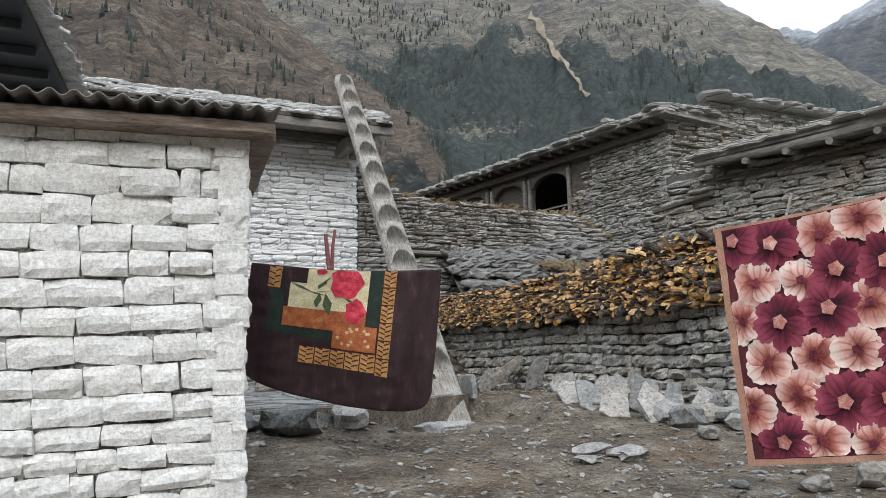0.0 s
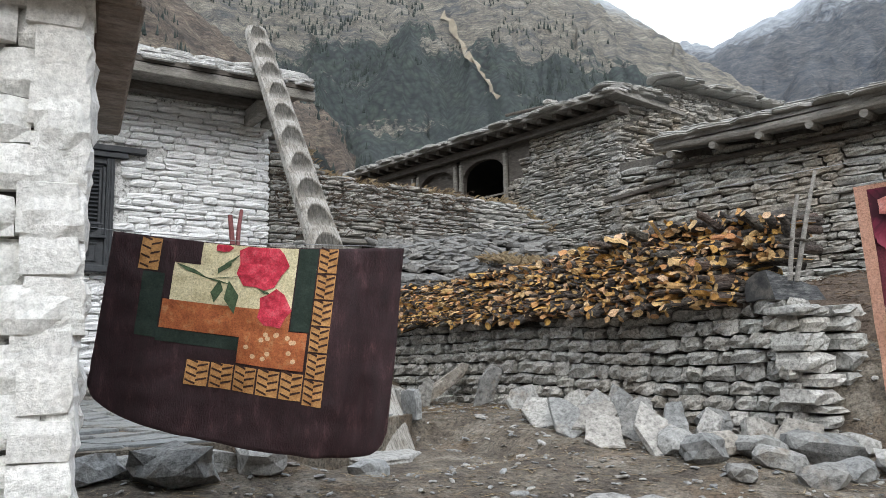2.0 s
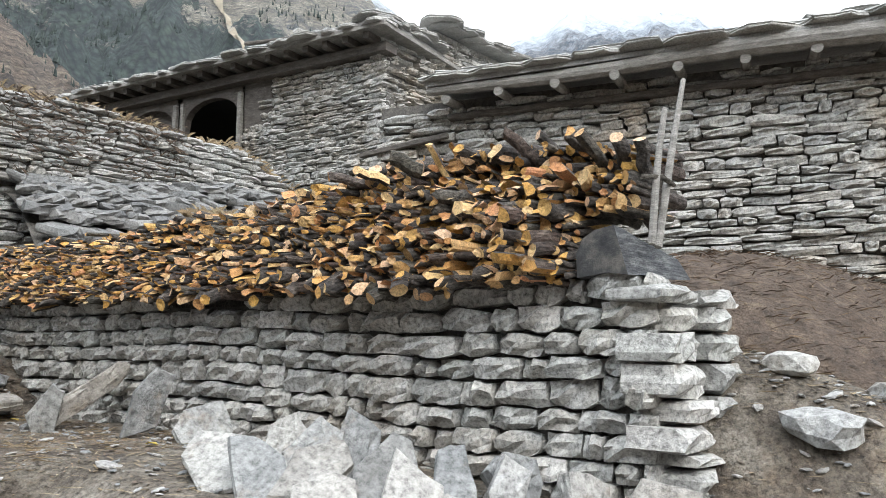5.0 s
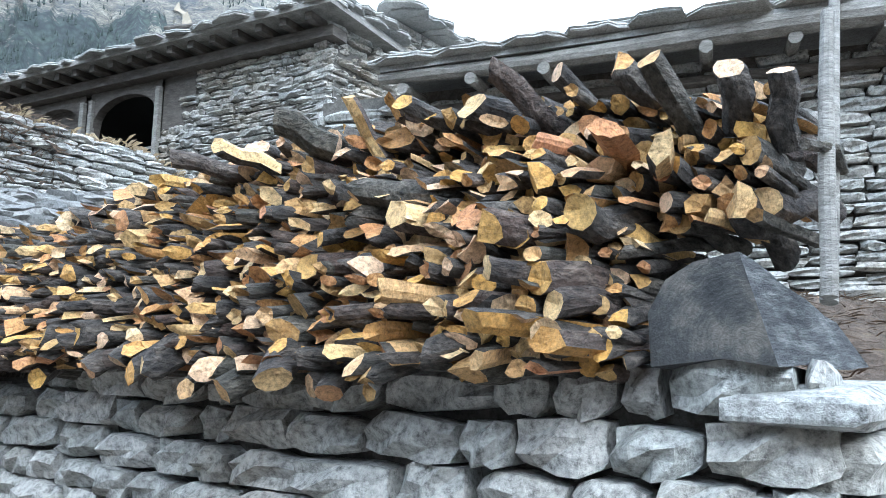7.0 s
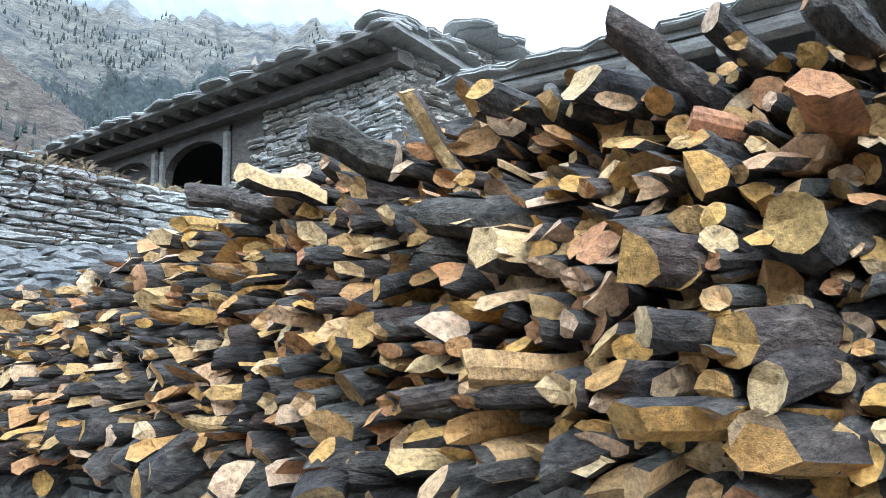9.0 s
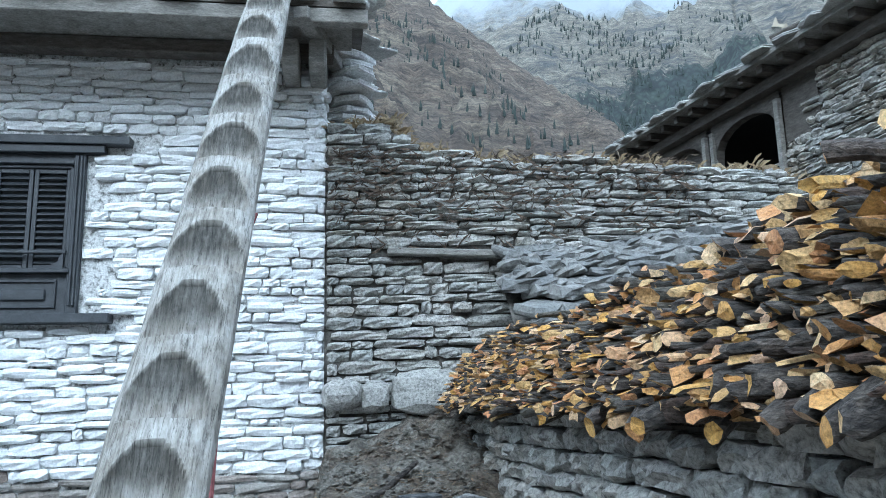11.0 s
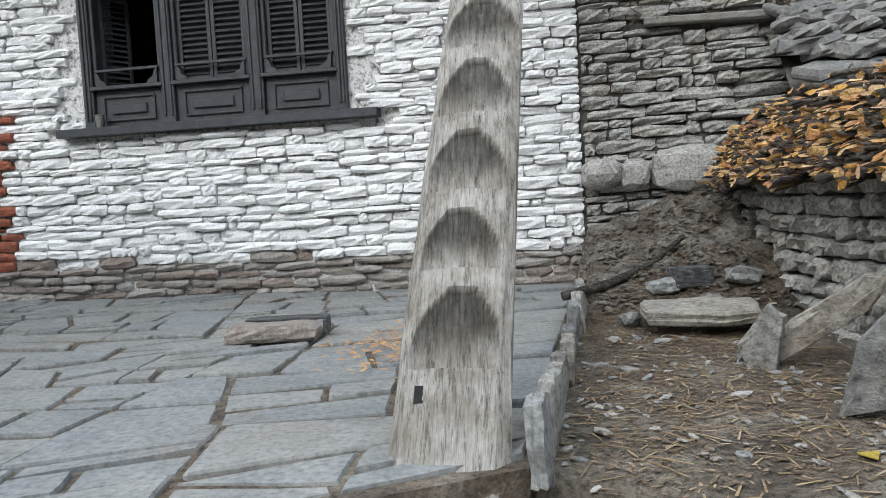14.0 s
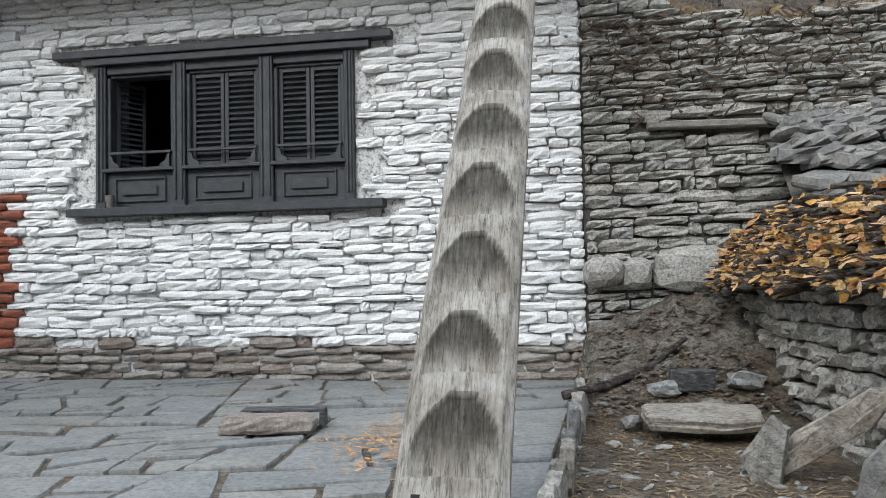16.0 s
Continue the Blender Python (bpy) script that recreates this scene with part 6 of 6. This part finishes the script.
def split_cell(poly, mx, my, nx, ny):
    """Cuts a convex polygon along the line through (mx, my) with the normal (nx, ny)."""
    sides = ([], [])
    for i, (ax, ay) in enumerate(poly):
        bx, by = poly[(i + 1) % len(poly)]
        da, db = (ax - mx) * nx + (ay - my) * ny, (bx - mx) * nx + (by - my) * ny
        sides[0 if da <= 0 else 1].append((ax, ay))
        if da * db < 0:
            t = da / (da - db)
            q = (ax + (bx - ax) * t, ay + (by - ay) * t)
            sides[0].append(q)
            sides[1].append(q)
    return sides


def cell_area(poly):
    return 0.5 * abs(sum(poly[i][0] * poly[(i + 1) % len(poly)][1] - poly[(i + 1) % len(poly)][0] * poly[i][1] for i in range(len(poly))))


r2 = random.Random(101)
todo = [[(-3.4, 7.3), (2.4, 7.12), (4.11, 8.1), (4.3, 12.17), (-3.4, 12.17)]]
cells = []
while todo:
    poly = todo.pop()
    size = cell_area(poly)
    if size < r2.choice((0.07, 0.14, 0.2, 0.27, 0.36)):
        cells.append(poly)
        continue
    cx, cy = sum(x for x, _ in poly) / len(poly), sum(y for _, y in poly) / len(poly)
    # the long way of the piece, in a grain turned against the wall
    best = max(((a, max(x * math.cos(a) + y * math.sin(a) for x, y in poly) - min(x * math.cos(a) + y * math.sin(a) for x, y in poly)) for a in (radians(14), radians(104))), key=lambda q: q[1] * (1.0 if q[0] < 1 else 1.45))[0]
    a = best + r2.gauss(0, 0.2)
    k = r2.uniform(-0.16, 0.16) * math.sqrt(size)
    for half in split_cell(poly, cx + k * math.cos(a), cy + k * math.sin(a), math.cos(a), math.sin(a)):
        if len(half) > 2:
            todo.append(half)
for cell in cells:
    gap = r2.uniform(0.009, 0.016)
    cx, cy = sum(x for x, _ in cell) / len(cell), sum(y for _, y in cell) / len(cell)
    whole = list(cell)
    for i, (ax, ay) in enumerate(whole):
        bx, by = whole[(i + 1) % len(whole)]
        l = math.hypot(bx - ax, by - ay)
        if l > 0.01 and len(cell) > 2:
            nx, ny = (by - ay) / l, -(bx - ax) / l
            k = 1 if (ax - cx) * nx + (ay - cy) * ny > 0 else -1
            cell = split_cell(cell, ax - k * nx * gap, ay - k * ny * gap, k * nx, k * ny)[0]
    if len(cell) < 3 or cell_area(cell) < 0.012:
        continue
    # broken edges: one kink a side, corners knocked off a little
    rim = []
    for i, (ax, ay) in enumerate(cell):
        bx, by = cell[(i + 1) % len(cell)]
        l = math.hypot(bx - ax, by - ay)
        if l < 0.05:
            rim.append((ax, ay))
            continue
        for t in (0.04, 0.35, 0.7, 0.96):
            k = r2.uniform(-0.003, 0.009) if 0.1 < t < 0.9 else r2.uniform(0.0, 0.008)
            rim.append((ax + (bx - ax) * t - (by - ay) / l * k, ay + (by - ay) * t + (bx - ax) / l * k))
    n = len(rim)
    zt = 1.327 + 0.02 * (cy - 9) / 3 + r2.uniform(-0.012, 0.012)
    tx, ty = r2.uniform(-0.02, 0.02), r2.uniform(-0.02, 0.02)
    vs = []
    for sc, dz in ((0.975, 0.0), (1.0, -0.01), (1.0, -0.09)):
        vs += [(cx + (px - cx) * sc, cy + (py - cy) * sc, zt + dz + tx * (px - cx) + ty * (py - cy)) for px, py in rim]
    fs = [tuple(range(n))] + [(l * n + n + i, l * n + n + (i + 1) % n, l * n + (i + 1) % n, l * n + i) for l in range(2) for i in range(n)]
    part("flagstone", mesh_from("flagstone", vs, fs, flag_mat), pave)
# riser stones along the front edge
for k in range(10):
    x = -3 + k * 0.56
    part("edge_stone", r2.choice(grey_meshes), pave, m=Matrix.Translation((x, 7.02 + r2.uniform(-.06, .04), 1.18)) @ pose(0, 0, 0, 0, r2.uniform(-4, 4), r2.uniform(-5, 5)) @ Matrix.Diagonal((0.55, 0.3, 0.2, 1)))
kerb = thing("kerb", "row of upright slate slabs edging the paving", "kerb", kind="structure")
ks = [slab_mesh("kerb_slab", random.Random(110 + i), slab_mat, 7, 0.3) for i in range(5)]
for k in range(11):
    y = 8.1 + k * 0.3
    x = 4.15 + 0.05 * (y - 7.7)
    part("kerb_slab", ks[k % 5], kerb, m=Matrix.Translation((x + r2.uniform(-0.02, 0.02), y, 1.34 + r2.uniform(-0.03, 0.04))) @ pose(0, 0, 0, r2.uniform(-6, 6), r2.uniform(-8, 8), 88 + r2.uniform(-8, 8)) @ Matrix.Diagonal((0.32, 0.18, 0.28, 1)))

# ---- leaning slabs along the low wall ----
def lean_slab(x, y, z, w, h, lean, yaw, roll, seed, label, thick=0.14):
    me = slab_mesh("stone_slab", random.Random(seed), slab_mat, 6, thick / max(0.2, min(w, h)))
    ob = thing("stone_slab", label, "stone slab", group="slabs leaning on the low wall", me=me)
    ob.matrix_basis = Matrix.Translation((x, y, z)) @ pose(0, 0, 0, 0, 0, yaw) @ pose(0, 0, 0, lean, roll, 0) @ Matrix.Diagonal((w * 0.74, min(w, h) * 0.62, h * 0.78, 1))
    return ob


def prop_slab(x, y, dx, dy, dz, w, seed, thick, label):
    """A slab that stands on the earth at (x, y), its head dz higher and moved by (dx, dy)."""
    foot = Vector((x, y, ground_z(x, y) - 0.03))
    up = Vector((dx, dy, dz + 0.03))
    r = random.Random(seed * 7)
    a = radians(-44 + r.uniform(-24, 24))
    level = Vector((math.cos(a), math.sin(a), r.uniform(-0.25, 0.25)))
    side = level - up * (level.dot(up) / up.length_squared)
    side.normalize()
    nrm = up.normalized().cross(side)
    if nrm.x < 0:
        nrm = -nrm
    l = up.length
    m = Matrix((side * (w * 0.74), nrm * l, up * 0.92)).transposed().to_4x4()
    m = m @ pose(0, 0, 0, 0, r.uniform(-24, 24) * (0.3 if dz > 0.4 else 1), 0)
    m.translation = foot + up * 0.48
    ob = thing("stone_slab", label, "stone slab", group="slabs leaning on the low wall", me=slab_mesh("stone_slab", random.Random(seed), slab_mat, 6 if seed % 2 else 5, thick / l))
    ob.matrix_basis = m
    return ob


PROPPED = [(5.0, 9.56, 0.22, -0.14, 0.32, 0.22), (5.22, 9.58, 0.32, -0.25, 0.52, 0.14), (5.2, 8.65, 0.18, -0.1, 0.42, 0.32), (5.25, 8.14, 0.3, 0.1, 0.2, 0.4), (4.77, 7.18, 0.32, 0.28, 0.24, 0.46), (4.67, 6.86, 0.36, 0.22, 0.27, 0.25),
           (4.85, 6.75, 0.38, 0.22, 0.29, 0.28), (4.68, 6.45, 0.28, 0.2, 0.22, 0.36), (4.78, 6.13, 0.4, 0.24, 0.3, 0.28), (5.1, 6.19, 0.37, 0.2, 0.28, 0.25), (5.0, 6.95, 0.4, 0.15, 0.3, 0.34), (5.02, 6.55, 0.4, 0.12, 0.3, 0.34)]
for i, (x, y, dx, dy, dz, w) in enumerate(PROPPED):
    prop_slab(x, y, dx, dy, dz, w, 300 + i, 0.055 if dz < 0.4 else 0.07, "broken pale grey slab leaning against the low wall")
for x, y, dz, w in ((5.49, 6.22, 0.2, 0.26), (5.67, 6.3, 0.2, 0.36), (5.72, 5.98, 0.18, 0.3), (5.6, 5.62, 0.25, 0.46), (5.35, 7.0, 0.3, 0.3), (5.4, 7.5, 0.2, 0.34)):
    prop_slab(x, y, dz * 0.75, 0.05, dz, w, 330 + int(y * 10), 0.1, "broken dark grey slab leaning against the low wall")
lean_slab(3.6, 7.6, ground_z(3.6, 7.6) + 0.0, 0.9, 0.5, -88, 8, 0, 226, "flat grey slab under the foot of the ladder", 0.1)
flat = lean_slab(4.98, 10.35, 1.38, 0.95, 0.62, -86, -5, 0, 220, "flat pale grey slab lying on the earth", 0.12)
r2 = random.Random(121)
rocks = [rock_mesh("rock", random.Random(130 + i), slab_mat, 2, (1, 0.85, 0.7), 0.4) for i in range(8)]
for x, y, s in ((5.08, 6.12, 0.34), (5.25, 5.95, 0.3), (5.0, 5.85, 0.36), (5.45, 5.72, 0.42), (5.75, 5.5, 0.55), (6.05, 5.42, 0.34), (5.3, 5.5, 0.3), (5.6, 5.2, 0.34), (5.95, 5.1, 0.4), (6.4, 5.2, 0.36), (6.7, 5.4, 0.3), (5.2, 5.15, 0.26), (4.85, 5.45, 0.2),
                (6.2, 4.75, 0.3), (5.5, 4.7, 0.26), (4.9, 4.7, 0.18), (6.9, 5.0, 0.3), (4.35, 4.1, 0.17), (4.75, 4.0, 0.3), (3.95, 4.3, 0.1), (5.3, 4.1, 0.3), (5.1, 10.72, 0.2), (5.3, 10.6, 0.14), (5.35, 10.95, 0.22), (4.85, 10.95, 0.2), (4.6, 10.55, 0.17), (5.1, 9.62, 0.14), (3.1, 6.85, 0.3), (2.4, 6.8, 0.36), (1.9, 6.75, 0.42), (1.5, 6.9, 0.3)):
    ob = thing("rock", "angular grey fieldstone lying on the earth", "rock", group="loose fieldstones in the yard", me=r2.choice(rocks))
    s *= 0.78 if x > 5.4 else 1
    ob.matrix_basis = Matrix.Translation((x, y, ground_z(x, y) + s * 0.2)) @ pose(0, 0, 0, r2.uniform(-15, 15), r2.uniform(-15, 15), r2.uniform(0, 360)) @ Matrix.Diagonal((s * 1.2, s, s * 0.85, 1))

# ---- small things on the paving and in the corner ----
tr = thing("feed_tray", "dark metal tray with folded rim set on a stone block", "tray")
part("tray_top", boxm("tray_top", -0.3, 0.3, -0.09, 0.09, 0.085, 0.1, block_mat, 0.004), tr)
part("tray_side", boxm("tray_side", -0.3, -0.265, -0.09, 0.09, 0, 0.084, block_mat, 0.004), tr)
part("tray_side", boxm("tray_side", 0.265, 0.3, -0.09, 0.09, 0, 0.084, block_mat, 0.004), tr)
tr.matrix_basis = pose(2.6, 10.12, 1.35, 0, 0, 10) @ Matrix.Diagonal((0.8, 0.8, 1, 1))
sb = thing("stone_block", "long rough grey-brown stone block on the paving", "stone block", me=stone_mesh("stone_block", random.Random(140), foot_mat, 0.1, 8, 5))
sb.matrix_basis = pose(2.58, 9.92, 1.395, 0, 0, 6) @ Matrix.Diagonal((0.52, 0.16, 0.1, 1))
bx = thing("concrete_block", "dark grey concrete block lying in the corner", "block", me=boxm("concrete_block", -0.13, 0.13, -0.07, 0.07, 0, 0.13, block_mat, 0.008))
bx.matrix_basis = pose(5.02, 10.98, ground_z(5.02, 10.98), 0, 0, 20)
br = thing("branch", "long bare grey branch lying against the earth bank", "branch", me=pole("branch", [(4.2, 10.85, 1.42), (4.5, 11.05, 1.47), (4.8, 11.3, 1.56), (5.05, 11.45, 1.74)], [0.03, 0.028, 0.025, 0.018], bark_mat, 9, 0.2))
for x, y, s in ((4.83, 10.62, 0.16), (3.75, 5.5, 0.3), (4.0, 5.35, 0.34), (3.6, 5.3, 0.2)):
    me = rock_mesh("plastic_scrap", random.Random(int(x * 100)), plastic_mat, 2, (1, 0.8, 0.35), 1.1)
    ob = thing("plastic_scrap", "crumpled translucent plastic sheet on the earth", "litter", me=me)
    ob.matrix_basis = Matrix.Translation((x, y, ground_z(x, y) + s * 0.1)) @ Matrix.Diagonal((s, s, s * 0.8, 1))
for x, y in ((5.1, 8.2), (5.2, 10.15)):
    me = mesh_from("leaf", [(-0.05, 0, 0.01), (0, -0.03, 0), (0.06, 0.0, 0.015), (0, 0.035, 0.004)], [(0, 1, 2, 3)], yellow_mat)
    ob = thing("leaf", "fallen yellow leaf on the earth", "leaf", me=me)
    ob.modifiers.new("thickness", "SOLIDIFY").thickness = 0.003
    ob.matrix_basis = pose(x, y, ground_z(x, y) + 0.012, 0, 10, 40)

# ---- litter: straw, chips, gravel, dead grass ----
def blades(name, label, n, place, mat, seed, size=(0.05, 0.16), w=0.004, up=0.15):
    r = random.Random(seed)
    vs, fs = [], []
    for _ in range(n):
        p = place(r)
        if p is None:
            continue
        a, l = r.uniform(0, 2 * math.pi), r.uniform(*size)
        d = Vector((math.cos(a), math.sin(a), r.uniform(-0.1, 1) * up)).normalized() * l
        s = Vector((-math.sin(a), math.cos(a), 0)) * w * r.uniform(0.6, 1.6)
        b = len(vs)
        p = Vector(p)
        vs += [p - s, p + s, p + d * 0.6 + s * 0.8 + Vector((0, 0, l * up * 0.2)), p + d, p + d * 0.6 - s * 0.8 + Vector((0, 0, l * up * 0.2))]
        fs.append((b, b + 1, b + 2, b + 3, b + 4))
    return thing(name, label, "litter", kind="stuff", me=mesh_from(name, vs, fs, mat))


def yard_spot(r):
    x, y = r.uniform(0.5, 6.6), r.uniform(1.5, 11.2)
    if (x < 4.15 and y > 6.95) or (x > face_x(y) - 0.1 and y > 5.6):
        return None
    return (x, y, ground_z(x, y) + 0.006)


def end_spot(r):
    x, y = r.uniform(6.5, 9.6), r.uniform(2.8, 6.2)
    return (x, y, ground_z(x, y) + 0.006)


def heap_spot(r):
    x, y = r.uniform(4.3, 5.5), r.uniform(8.0, 11.4)
    return (x, y, ground_z(x, y) + 0.008)


def pave_spot(r):
    x, y = r.gauss(3.35, 0.16), r.gauss(9.75, 0.3)
    return (x, y, 1.35 + 0.02 * (y - 9) / 3)


blades("yard_straw", "scattered dry straw on the earth", 9500, yard_spot, straw_mat, 151, (0.03, 0.13), 0.0035, 0.08)
blades("end_straw", "dry straw and chips on the slope beside the wall end", 4200, end_spot, straw_mat, 159, (0.04, 0.16), 0.005, 0.1)
blades("yard_chips", "scattered wood chips and bark on the earth", 2600, yard_spot, chip_mat, 152, (0.02, 0.05), 0.008, 0.15)
blades("corner_litter", "dense litter of chips and straw in the corner", 4600, heap_spot, chip_mat, 153, (0.006, 0.03), 0.005, 0.2)
blades("corner_straw", "dry straw in the corner", 420, heap_spot, straw_mat, 154, (0.03, 0.16), 0.003, 0.15)
blades("paving_chips", "orange wood chips spilled on the paving", 320, pave_spot, fresh_chip, 155, (0.02, 0.06), 0.006, 0.15)
blades("wall_grass", "dead brown grass on the wall top", 2600, lambda r: (lambda u: (4.45 + u, HY + 0.05 + r.random() * 0.5, wall_top(u) - 0.03))(r.random() ** 1.3 * 5), straw_mat, 156, (0.05, 0.2), 0.003, 0.9)
blades("wall_roots", "dry roots and grass hanging in the wall joints", 900, lambda r: (lambda u: (4.45 + u, HY - 0.03, 3.4 + 0.9 * r.random() ** 0.6))(r.random() ** 1.2 * 3.2), dung_mat, 157, (0.05, 0.18), 0.003, -0.8)
blades("bank_grass", "dry grass on the terrace behind the firewood", 3000, lambda r: (lambda x, y: (x, y, max(ground_z(x, y), 3.1 - 0.25 * abs(y - 11.2)) + 0.01))(r.uniform(7.2, 9.3), r.uniform(10.2, 11.9)), straw_mat, 158, (0.06, 0.2), 0.004, 0.9)
grav = [rock_mesh("pebble", random.Random(160 + i), slab_mat, 1, (1, 0.8, 0.5), 0.4) for i in range(5)]
r2 = random.Random(161)
items = []
for _ in range(5200):
    p = yard_spot(r2) if r2.random() < 0.75 else end_spot(r2)
    if p:
        s = r2.uniform(0.012, 0.05) * (2 if r2.random() < 0.08 else 1)
        items.append((r2.choice(grav), Matrix.Translation(p) @ pose(0, 0, 0, r2.uniform(-20, 20), r2.uniform(-20, 20), r2.uniform(0, 360)) @ Matrix.Diagonal((s * 1.4, s, s * 0.7, 1))))
tagged(joined("gravel", items, [slab_mat]), "small grey pebbles scattered on the earth", "gravel")

def bank_spot(r):
    x, y = r.uniform(4.3, 5.6), r.uniform(10.7, 12.1)
    return (x, y, ground_z(x, y) + 0.02)


blades("bank_litter", "dry litter and rootlets on the earth bank", 1500, bank_spot, chip_mat, 172, (0.015, 0.06), 0.006, 0.3)
items = []
for _ in range(420):
    s = r2.uniform(0.015, 0.06) * (2 if r2.random() < 0.1 else 1)
    items.append((r2.choice(grav), Matrix.Translation(bank_spot(r2)) @ pose(0, 0, 0, r2.uniform(-30, 30), r2.uniform(-30, 30), r2.uniform(0, 360)) @ Matrix.Diagonal((s * 1.3, s, s * 0.8, 1))))
tagged(joined("bank_gravel", items, [bank_mat]), "crumbled earth clods and grit on the bank", "gravel")

thing("earth_bank", "sloping bank of bare grey crumbling earth under the wall", "bank", kind="structure",
      me=grid_mesh("earth_bank", 90, 90, lambda u, v: (4.34 + 1.36 * u, 10.75 + 1.5 * v, ground_z(4.34 + 1.36 * u, 10.75 + 1.5 * v) + 0.04 * smooth_step(0.1, 0.4, v) - 0.03 + 0.05 * noise.noise((u * 7, v * 7, 3)) + 0.022 * noise.noise((u * 22, v * 22, 5))), bank_mat, smooth=False))

# litter heap and terrace at the wall's end
def heap(u, v):
    x, y = 7.0 + 2.9 * u, 4.6 + 3.2 * v
    b = math.sin(math.pi * u) ** 0.6 * math.sin(math.pi * v) ** 0.6
    return (x, y, ground_z(x, y) - 0.06 + 0.5 * b + 0.06 * b * noise.noise((x * 4, y * 4, 0)))


thing("litter_heap", "heap of dark brown bedding litter against the outbuilding", "heap", me=grid_mesh("litter_heap", 44, 50, heap, dung_mat))
blades("heap_straw", "twigs and straw on the litter heap", 3500, lambda r: (lambda p: (p[0], p[1], p[2] + 0.01))(heap(r.random(), r.random())), chip_mat, 171, (0.03, 0.12), 0.003, 0.3)
